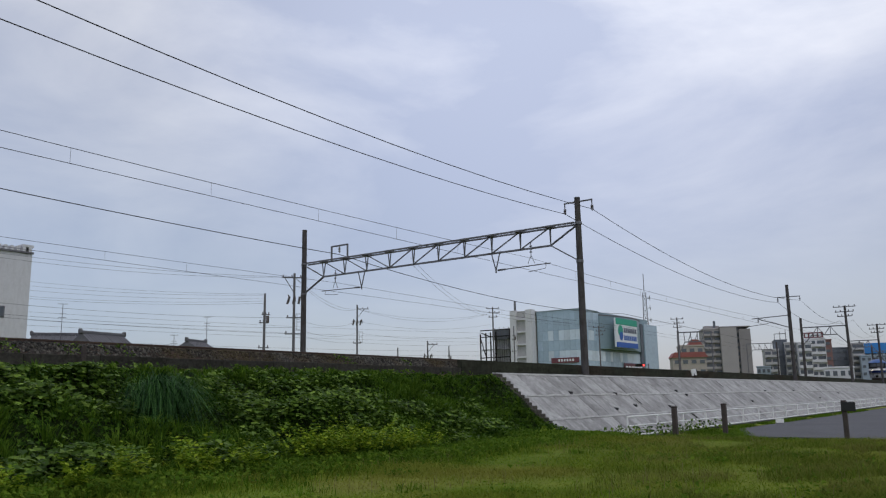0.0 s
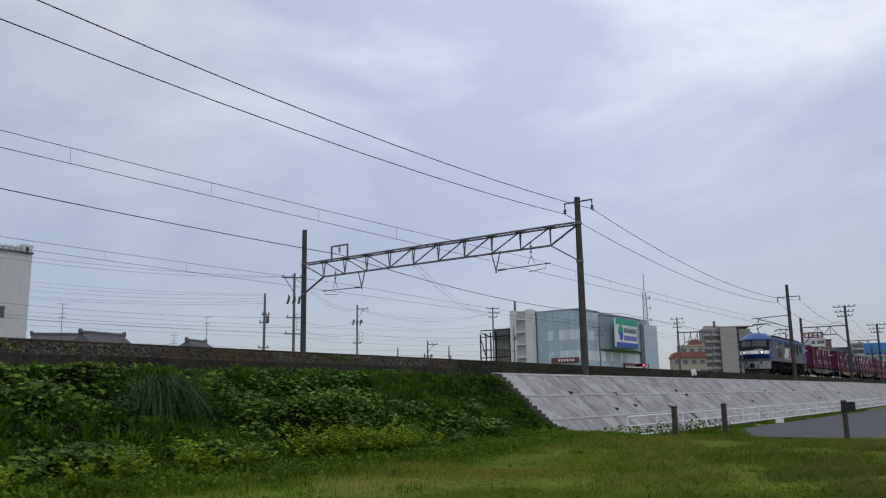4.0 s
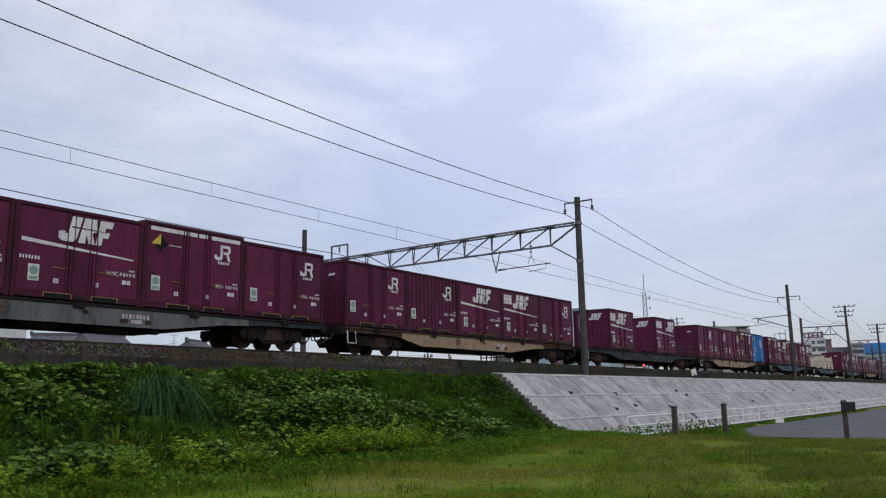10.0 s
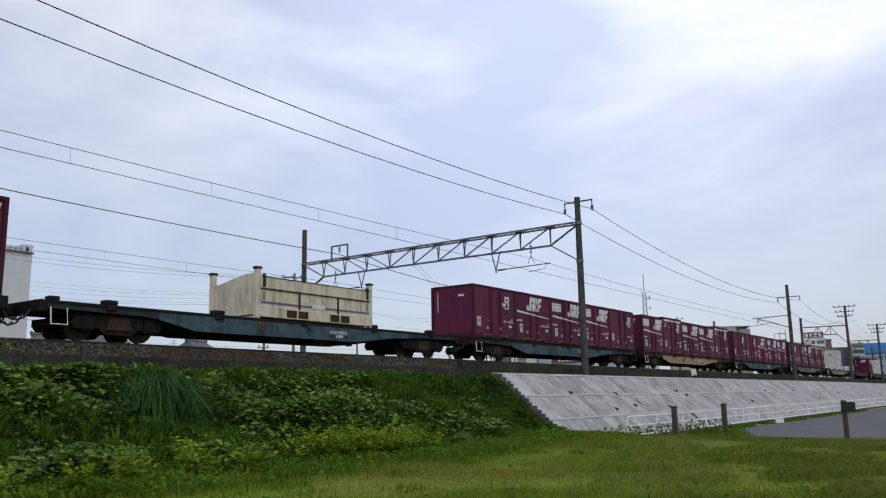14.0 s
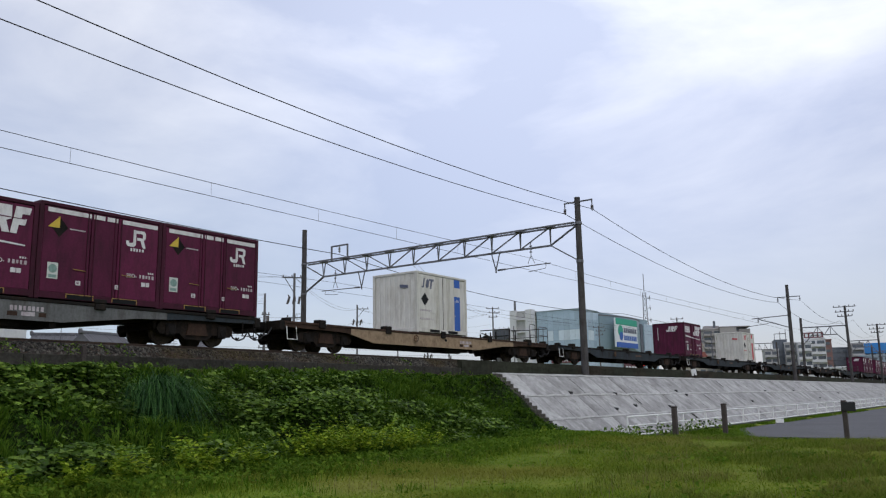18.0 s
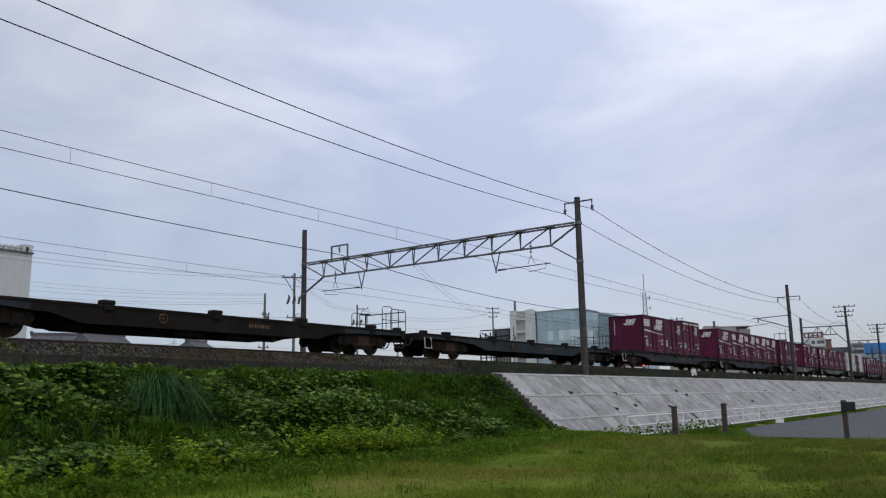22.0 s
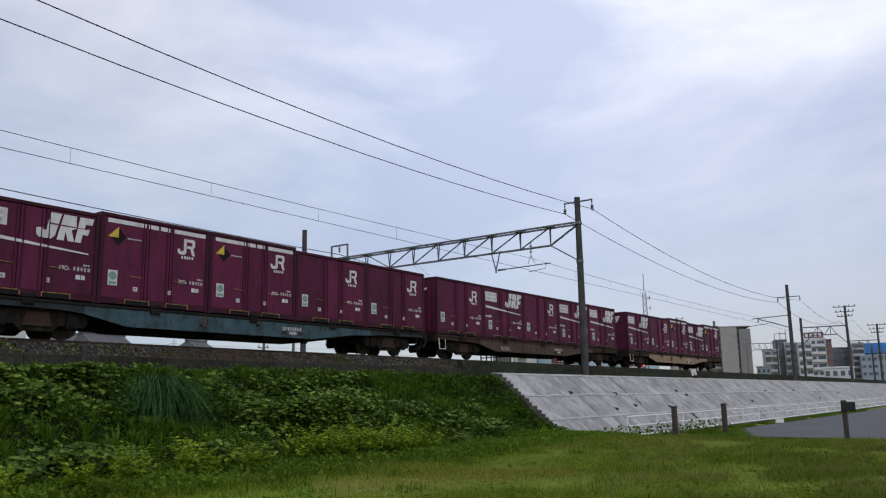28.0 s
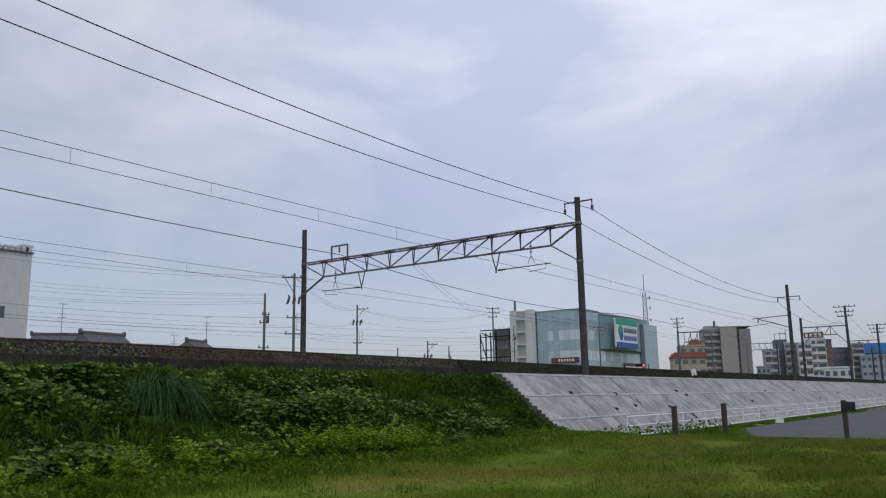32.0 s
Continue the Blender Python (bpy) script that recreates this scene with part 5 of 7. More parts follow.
def plants():
    rng = np.random.default_rng(11)
    # broad vine leaves over the embankment, in drifts
    heart = np.array([(0, -0.1, 0), (0.42, -0.32, 0.05), (0.55, 0.1, 0.1), (0.3, 0.5, 0.06), (0, 0.95, -0.05), (-0.3, 0.5, 0.06), (-0.55, 0.1, 0.1), (-0.42, -0.32, 0.05)], float)
    ht = np.array([(0, 1, 2), (0, 2, 3), (0, 3, 4), (0, 4, 5), (0, 5, 6), (0, 6, 7)])
    def leafy(x, u):
        """Where the vines have the upper hand over the grass, 0 to 1."""
        g = 0.95 * np.exp(-((x - 7.6) / 2.3) ** 2 - ((u - 16.6) / 1.5) ** 2) + 0.85 * np.exp(-((x - 17.2) / 3.6) ** 2 - ((u - 16.3) / 1.15) ** 2) - 0.5 * np.clip((x - 20.5) / 4, 0, 1) - 0.9 * np.exp(-((x - 12.4) / 1.3) ** 2 - ((u - 15.9) / 1.3) ** 2)
        return g + 0.75 * np.array([noise.noise((a * 0.55, b * 0.75, 17.0)) for a, b in zip(x, u)])

    def bank(n, dens, lo, hi, size, lift, m, name, label, flat):
        x, u = rng.uniform(3.5, 30.2, n), rng.uniform(12.3, 19.0, n)
        lump = np.array([noise.noise((a * 0.5, b * 0.7, 1.0)) + 0.5 * noise.noise((a * 1.3, b * 1.6, 7.0)) for a, b in zip(x, u)])
        edge = np.array([12.6 + 0.6 * noise.noise((a * 0.6, 3.0, 0)) + 2.0 * smooth(18, 29, a) for a in x])
        keep = (u > edge) & (x < 28.75 + 0.12 * rng.normal(size=n)) & (rng.uniform(size=n) < dens(lump, x, u))
        x, u, lump = x[keep], u[keep], lump[keep]
        z = surface(x, u) + rng.uniform(lo, hi, len(x)) + lift * np.maximum(lump, 0) * np.clip((19.0 - u) / 1.2, 0, 1)
        z = np.minimum(z, 2.24 + 0.10 * rng.uniform(size=len(x)) + 0.12 * np.maximum(lump, 0))
        nrm = np.stack([rng.normal(0, flat, len(x)), -0.2 + rng.normal(0, flat, len(x)), np.full(len(x), 0.85)], -1)
        k = leaf_mesh(name, np.stack([x, u, z], -1), nrm, rng.uniform(*size, len(x)), heart, ht, m, rng)
        tagged(k, label, "vines", kind="stuff")

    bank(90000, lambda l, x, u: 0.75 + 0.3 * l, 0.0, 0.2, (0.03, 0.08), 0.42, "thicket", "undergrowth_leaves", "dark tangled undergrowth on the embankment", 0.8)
    bank(64000, lambda l, x, u: 0.7 * (leafy(x, u) + 0.08) + 1.1 * l - 0.35 * np.clip((x - 21) / 4, 0, 1), 0.08, 0.40, (0.055, 0.145), 0.58, "kudzu", "vine_leaves", "dense green vine leaves smothering the embankment", 0.26)
    # tussocks of long soft grass, their blades arching outwards
    n = 1700
    cx, cu = rng.uniform(3.5, 28.9, n), rng.uniform(12.5, 18.5, n)
    keep = (rng.uniform(size=n) < 0.55 - 0.6 * np.maximum(leafy(cx, cu), 0) + 0.5 * np.clip((cx - 20) / 3, 0, 1)) & (np.hypot(cx - 11.0, cu - 15.4) > 0.8) & (cu > 12.5 + 1.9 * np.clip((cx - 18) / 11, 0, 1))
    cx, cu = cx[keep], cu[keep]
    big = rng.uniform(0.55, 1.15, len(cx)) * (1 - 0.45 * np.clip((cx - 21) / 6, 0, 1)) * np.clip((19.2 - cu) / 1.6, 0.45, 1)
    k = 58
    x0, u0, b0 = np.repeat(cx, k), np.repeat(cu, k), np.repeat(big, k)
    a = rng.uniform(0, 6.283, len(x0))
    r = np.abs(rng.normal(0, 0.13, len(x0))) * b0
    x, u = x0 + r * np.cos(a), u0 + r * np.sin(a)
    z = np.minimum(surface(x, u), 2.25) + 0.05
    blades("bank_grass", x, u, z, b0 * rng.uniform(0.16, 0.46, len(x)), rng.uniform(0.35, 1.3, len(x)), rng.uniform(0.006, 0.013, len(x)), "bankgrass", "long soft dark green grass growing through the vines", rng, a)
    # dry grass on the ledge under the kerb
    n = 9000
    x, u = rng.uniform(5, 29, n), rng.uniform(18.45, 19.6, n)
    keep = np.array([noise.noise((a * 0.35, b * 0.8, 5.0)) + 0.03 * (a - 12) > 0.02 for a, b in zip(x, u)])
    x, u = x[keep], u[keep]
    blades("dry_grass", x, u, np.full(len(x), 2.27), rng.uniform(0.04, 0.17, len(x)), rng.uniform(0.6, 1.8, len(x)), rng.uniform(0.005, 0.010, len(x)), "straw", "flattened dry brown grass along the ledge", rng)
    # green verge between fence and lane
    n = 14000
    x = rng.uniform(37, 90, n)
    u = 14.0 + rng.normal(0, 0.22, n)
    keep = np.array([noise.noise((a * 0.3, 0.0, 8.0)) > -0.15 for a in x])
    x, u = x[keep], u[keep]
    blades("verge_grass", x, u + np.array([bend(a) for a in x]), np.full(len(x), -0.46), rng.uniform(0.06, 0.2, len(x)), rng.uniform(0.3, 1.2, len(x)), rng.uniform(0.010, 0.022, len(x)), "tuft", "strip of green grass along the lane's kerb", rng)
    # weeds creeping up beside the kerb
    n = 1500
    x, u = rng.uniform(4, 29, n), rng.uniform(18.6, 19.6, n)
    keep = np.array([noise.noise((a * 0.45, 9.0, 0)) for a in x]) > 0.0
    x, u = x[keep], u[keep]
    w = leaf_mesh("kerb_weeds", np.stack([x, u, 2.28 + rng.uniform(0, 0.25, len(x))], -1), rng.normal(size=(len(x), 3)) + np.array([0, -0.4, 0.8]), rng.uniform(0.05, 0.11, len(x)), heart, ht, "kudzu", rng)
    tagged(w, "low green weeds along the kerb", "weeds", kind="stuff")
    n = 3000
    x, u = rng.uniform(5, 34, n), rng.uniform(19.9, 20.5, n)
    keep = np.array([noise.noise((a * 0.8, 3.0, 6.0)) for a in x]) > np.where(x < 12.5, -0.05, 0.22)
    x, u = x[keep], u[keep]
    z = 2.72 + (u - 19.95) / 0.55 * 0.33 + rng.uniform(0, 0.07, len(x))
    w = leaf_mesh("ballast_weeds", np.stack([x, u, z], -1), rng.normal(size=(len(x), 3)) + np.array([0, -0.4, 0.8]), rng.uniform(0.03, 0.07, len(x)), heart, ht, "kudzu", rng)
    tagged(w, "small weeds rooted in the ballast shoulder", "weeds", kind="stuff")
    # rough grass in the corner before the lane opens
    n = 26000
    x, u = rng.uniform(36, 52, n), rng.uniform(9.2, 14.2, n)
    keep = u > 10.8 + (x - 39) * 0.344 + rng.normal(0, 0.15, n)
    x, u = x[keep], u[keep]
    blades("corner_grass", x, u, surface(x, u), rng.uniform(0.05, 0.2, len(x)), rng.uniform(0.4, 1.4, len(x)), rng.uniform(0.008, 0.016, len(x)), "tuft", "rough green grass in the corner beside the lane", rng)
    # short turf, with darker weed tufts standing in it
    n = 340000
    x, y = rng.uniform(3, 40, n), rng.uniform(1.0, 15.2, n)
    keep = (x * 0.09 - 0.3 < y) & (x + y > 9) & (rng.uniform(size=n) < 14.0 / np.maximum(14, np.hypot(x, y))) & (y < 13.8 + 1.4 * np.clip((x - 22) / 8, 0, 1))
    x, y = x[keep], y[keep]
    tall = np.array([0.5 + 0.9 * noise.noise((a * 0.35, b * 0.45, 2.0)) for a, b in zip(x, y)])
    h = (0.035 + 0.085 * np.clip(tall, 0, 1.2) ** 2 + 0.13 * np.clip((y - 9.8) / 3.5, 0, 1)) * rng.uniform(0.5, 1.4, len(x))
    h[x > 28.5] *= 0.8
    blades("grass_blades", x, y, surface(x, y), h, rng.uniform(0.7, 1.9, len(x)), rng.uniform(0.004, 0.009, len(x)), "blade", "short uneven green and straw-coloured grass", rng)
    # a soft taller fringe where turf meets bank
    n = 46000
    x = rng.uniform(4, 33, n)
    y = 12.5 + rng.normal(0, 0.75, n) + 1.7 * np.clip((x - 18) / 11, 0, 1)
    ok = np.array([noise.noise((a * 0.5, b * 0.8, 30.0)) > -0.28 for a, b in zip(x, y)]) & (y < 14.9)
    x, y = x[ok], y[ok]
    h = rng.uniform(0.07, 0.27, len(x)) * np.clip(1.15 - (x - 20) / 40, 0.5, 1.1)
    k = rng.uniform(size=len(x)) < 0.55
    w = leaf_mesh("foot_weeds", np.stack([x, y, surface(x, y) + h * 0.9], -1)[k], rng.normal(0, 0.5, (int(k.sum()), 3)) + np.array([0, -0.3, 0.8]), rng.uniform(0.03, 0.075, int(k.sum())), heart, ht, "tuft", rng)
    tagged(w, "small-leaved green weeds along the bank's foot", "weeds", kind="stuff")
    blades("fringe_grass", x, y, surface(x, y), h, rng.uniform(0.5, 1.5, len(x)), rng.uniform(0.006, 0.012, len(x)), "tuft", "soft taller grass along the bank's foot", rng)
    # greener, longer grass at the open side of the field
    x, q = rng.uniform(9, 34, 80000), rng.uniform(0, 1, 80000) * rng.uniform(0, 1, 80000)
    y = x * (0.09 + 0.48 * q)
    ok = np.array([noise.noise((a * 0.35, b * 0.9, 44.0)) > -0.12 for a, b in zip(x, y)])
    x, y = x[ok], y[ok]
    blades("rough_grass", x, y, surface(x, y), rng.uniform(0.05, 0.21, len(x)), rng.uniform(0.5, 1.5, len(x)), rng.uniform(0.003, 0.007, len(x)), "rough", "longer rough olive-green grass at the field's side", rng)
    cx, cy = rng.uniform(5, 36, 150), rng.uniform(1.2, 13.5, 150)
    ok = np.array([noise.noise((a * 0.3, b * 0.3, 14.0)) > -0.05 for a, b in zip(cx, cy)])
    cx, cy = np.repeat(cx[ok], 70), np.repeat(cy[ok], 70)
    big = np.repeat(rng.uniform(0.4, 1.15, int(ok.sum())), 70)
    x, y = cx + rng.normal(0, 0.2, len(cx)) * big, cy + rng.normal(0, 0.2, len(cx)) * big
    h = rng.uniform(0.05, 0.2, len(x)) * big
    blades("weed_tufts", x, y, surface(x, y), h, rng.uniform(0.4, 1.3, len(x)), rng.uniform(0.005, 0.010, len(x)), "tuft", "darker weed tufts standing in the short grass", rng)
    # low broad-leaved weeds in loose mats, and thin straw stems standing over the turf
    cx, cy = rng.uniform(6, 34, 130), rng.uniform(2.0, 13.2, 130)
    ok = (np.array([noise.noise((a * 0.25, b * 0.3, 51.0)) for a, b in zip(cx, cy)]) > -0.1) & (cx * 0.1 < cy)
    cx, cy = cx[ok], cy[ok]
    spread = np.repeat(rng.uniform(0.12, 0.42, len(cx)), 46)
    x, y = np.repeat(cx, 46) + rng.normal(0, 1, 46 * len(cx)) * spread, np.repeat(cy, 46) + rng.normal(0, 1, 46 * len(cx)) * spread
    z = surface(x, y) + rng.uniform(0.03, 0.15, len(x))
    w = leaf_mesh("field_weeds", np.stack([x, y, z], -1), rng.normal(0, 0.45, (len(x), 3)) + np.array([0, -0.2, 0.9]), rng.uniform(0.025, 0.065, len(x)), heart, ht, "tuft", rng)
    tagged(w, "low broad-leaved weeds spread through the grass", "weeds", kind="stuff")
    n = 5200
    x, y = rng.uniform(5, 36, n), rng.uniform(2.2, 13.8, n)
    ok = np.array([noise.noise((a * 0.4, b * 0.5, 63.0)) > 0.12 for a, b in zip(x, y)]) & (x * 0.1 < y)
    x, y = x[ok], y[ok]
    blades("seed_stems", x, y, surface(x, y), rng.uniform(0.10, 0.34, len(x)), rng.uniform(0.05, 0.5, len(x)), rng.uniform(0.002, 0.0045, len(x)), "straw", "thin straw-coloured stems standing in the grass", rng)
    # leafy yellow-green weeds at the foot of the bank: upright stems with paired leaflets
    up = np.array([0, 0, 1.0])
    leaf = np.array([(0, 0, 0), (0.30, 0.42, 0.05), (0, 1.0, -0.10), (-0.30, 0.42, 0.05)], float)
    lt = np.array([(0, 1, 2), (0, 2, 3)])
    ps, ds, sz = [], [], []
    for n, x0, x1, y0, y1, tall in ((20, 12.4, 13.9, 12.5, 13.4, 0.80), (26, 14.0, 16.0, 12.3, 13.3, 0.82), (9, 16.2, 17.4, 12.6, 13.4, 0.69), (9, 9.3, 10.2, 12.3, 13.0, 0.74), (7, 10.6, 11.3, 12.4, 12.9, 0.64), (6, 7.9, 8.5, 12.1, 12.6, 0.69), (4, 7.0, 7.3, 12.0, 12.4, 0.56), (5, 5.9, 6.3, 12.1, 12.6, 0.64), (10, 19, 28, 13.4, 14.6, 0.32)):
        for _ in range(n):
            cx, cy = rng.uniform(x0, x1), rng.uniform(y0, y1)
            cz, size = ground_z(cx, cy), tall * rng.uniform(0.6, 1.25)
            for _k in range(rng.integers(4, 8)):
                az, ln = rng.uniform(0, 6.283), size * rng.uniform(0.6, 1.1)
                d = np.array([math.cos(az), math.sin(az), 0])
                for j in range(7):
                    t = 0.3 + 0.7 * (j + 1) / 7
                    p = np.array([cx, cy, cz]) + d * ln * 0.55 * t ** 1.5 + up * ln * (1.25 * t - 0.3 * t * t)
                    for sd in (-1, 1):
                        side = np.cross(d, up) * sd + d * 0.8 + up * rng.uniform(0.0, 0.7) + rng.normal(0, 0.25, 3)
                        ps.append(p), ds.append(side / np.linalg.norm(side)), sz.append(rng.uniform(0.09, 0.15) * (1.2 - 0.5 * t))
    ps, ds, sz = np.array(ps), np.array(ds), np.array(sz)
    wv = np.cross(ds, up + rng.normal(0, 0.35, ds.shape))
    wv /= np.linalg.norm(wv, axis=1, keepdims=True)
    v = ps[:, None] + sz[:, None, None] * (leaf[None, :, 1:2] * ds[:, None] + leaf[None, :, 0:1] * wv[:, None] + leaf[None, :, 2:3] * up)
    f = raw_mesh("fern_weeds", v.reshape(-1, 3), (lt[None] + 4 * np.arange(len(ps))[:, None, None]).reshape(-1, 3), "fern")
    tagged(f, "bright yellow-green leafy weeds at the bank's foot", "weeds", kind="stuff")
    # creepers on the fence end
    n = 900
    x = np.concatenate([rng.uniform(36.5, 47, n // 2), rng.uniform(31, 37, n // 2)])
    y = np.concatenate([rng.uniform(14.0, 15.0, n // 2), rng.uniform(14.0, 15.6, n // 2)])
    z = -0.45 + rng.uniform(0, 1, n) ** 1.6 * (0.5 + 0.5 * np.array([noise.noise((a * 0.8, 1.0, 0)) for a in x]))
    c = leaf_mesh("fence_creeper", np.stack([x, y, z], -1), rng.normal(size=(n, 3)) + np.array([0, -0.6, 0.6]), rng.uniform(0.06, 0.14, n), heart, ht, "kudzu", rng)
    tagged(c, "green creeper growing over the fence's end", "creeper", kind="stuff")


plants()


def pampas():
    """One clump of arching blades on the bank."""
    rng = np.random.default_rng(5)
    t = thing("pampas_grass", pose(11.0, 15.75, ground_z(11.0, 15.75) + 0.42), "large clump of arching dark green pampas grass", "grass clump")
    vs, tr, n = [], [], 1500
    for i in range(n):
        az, ln = rng.uniform(0, 6.283), rng.uniform(0.8, 2.05)
        d = np.array([math.cos(az) + 0.25, math.sin(az) - 0.15, 0])
        s = np.array([-d[1], d[0], 0]) * rng.uniform(0.007, 0.013)
        b = np.array([rng.normal(0, 0.22), rng.normal(0, 0.22), 0])
        out, rise, fall = rng.uniform(0.3, 0.75), rng.uniform(0.9, 1.15), rng.uniform(0.8, 1.55)
        k0 = len(vs)
        for j in range(7):
            q = j / 6
            p = b + d * ln * out * q ** 1.6 + np.array([0, 0, ln * (rise * q - fall * q ** 2.6)])
            w = s * (1 - 0.9 * q)
            vs += [p - w, p + w]
        for j in range(6):
            a = k0 + 2 * j
            tr += [(a, a + 1, a + 3), (a, a + 3, a + 2)]
    o = raw_mesh("blades", np.array(vs), np.array(tr), "pampas")
    o.parent = t


pampas()


def line_portal(az, d, h, span, zt, label):
    """Part of a lattice portal over other tracks, seen beyond the line."""
    g = thing("lattice_portal", facing(az, d), label, "portal", "catenary masts")
    part("mast", Shape().tube([(0, 0, 0), (0, 0, h)], 0.2, 10, 0, 0.15), "mast", g)
    part("mast", Shape().tube([(span, 0, 0), (span, 0, h - 0.2)], 0.12, 10, 0, 0.1), "galv", g)
    part("top_chord", Shape().bar((0, 0, zt), (span, 0, zt), 0.16), "galv", g)
    part("bottom_chord", Shape().bar((span * 0.2, 0, zt - 1.4), (span * 0.8, 0, zt - 1.4), 0.14), "galv", g)
    for k in range(6):
        a = span * (0.2 + 0.1 * k)
        part("web_strut", Shape().bar((a, 0, zt - 1.4), (a + span * (0.1 if k % 2 else -0.02), 0, zt), 0.1), "galv", g)
    for a, b in ((0.2, 0.0), (0.8, 1.0)):
        part("knee_brace", Shape().bar((span * a, 0, zt - 1.4), (span * b, 0, zt - 3.2), 0.12), "galv", g)


line_portal(70.35, 123, 10.5, 4.6, 10.2, "grey lattice portal over a neighbouring track")
line_portal(76.5, 200, 12.6, -6.4, 12.4, "distant grey lattice portal")


# ---------------------------------------------------------------- the goods train
CL, CW, PITCH, WAGON = 3.715, 2.45, 3.735, 20.0
NEAR = -CW / 2

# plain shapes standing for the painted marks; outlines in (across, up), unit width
MARK_A = [[(0.0, 0.26), (0.0, 0.10), (0.10, 0.0), (0.40, 0.0), (0.50, 0.10), (0.50, 0.80), (0.36, 0.80), (0.36, 0.20), (0.15, 0.15), (0.14, 0.26)],
          [(0.42, 0.66), (0.42, 0.80), (0.92, 0.80), (1.0, 0.72), (1.0, 0.45), (0.90, 0.36), (1.02, 0.0), (0.86, 0.0), (0.74, 0.33), (0.56, 0.33), (0.56, 0.46), (0.85, 0.46), (0.85, 0.66)]]
MARK_B = [[(0.0, 0.16), (0.0, 0.05), (0.06, 0.0), (0.26, 0.0), (0.33, 0.07), (0.43, 0.46), (0.24, 0.46), (0.17, 0.14), (0.11, 0.14), (0.12, 0.18)],
          [(0.36, 0.0), (0.47, 0.46), (0.70, 0.46), (0.71, 0.24), (0.62, 0.2), (0.68, 0.0), (0.56, 0.0), (0.51, 0.17), (0.49, 0.0)],
          [(0.69, 0.0), (0.80, 0.0), (0.83, 0.15), (0.93, 0.15), (0.96, 0.26), (0.86, 0.26), (0.88, 0.34), (1.0, 0.34), (1.03, 0.46), (0.77, 0.46)]]
MARK_C = [[(0.0, 0.06), (0.08, 0.0), (0.2, 0.05), (0.3, 0.5), (0.2, 0.5), (0.12, 0.1)],
          [(0.36, 0.1), (0.46, 0.0), (0.6, 0.1), (0.64, 0.4), (0.55, 0.5), (0.42, 0.4)],
          [(0.72, 0.0), (0.82, 0.0), (0.9, 0.4), (1.02, 0.4), (1.04, 0.5), (0.66, 0.5), (0.64, 0.4), (0.78, 0.4)]]


def flat_mark(outlines, x, z, w, y, up=1.0, t=0.006):
    s = Shape()
    for o in outlines:
        s.prism([(x + a * w, z + b * w * up) for a, b in o], "y", y - t, y + 0.002)
    return s


def end_mark(outlines, yc, z, w, x, t=0.006):
    s = Shape()
    for o in outlines:
        s.prism([(yc - a * w, z + b * w) for a, b in o], "x", x - t, x + 0.002)
    return s


def bars(x, z, w, h, n, y, t=0.005):
    """Unreadable lettering as a row of small bars."""
    s, rng = Shape(), random.Random(int(x * 100 + z * 37))
    st = w / n
    for k in range(n):
        s.box(x + k * st + st * 0.08, x + k * st + st * rng.uniform(0.5, 0.78), y - t, y + 0.002, z + h * rng.uniform(0, 0.15), z + h)
    return s


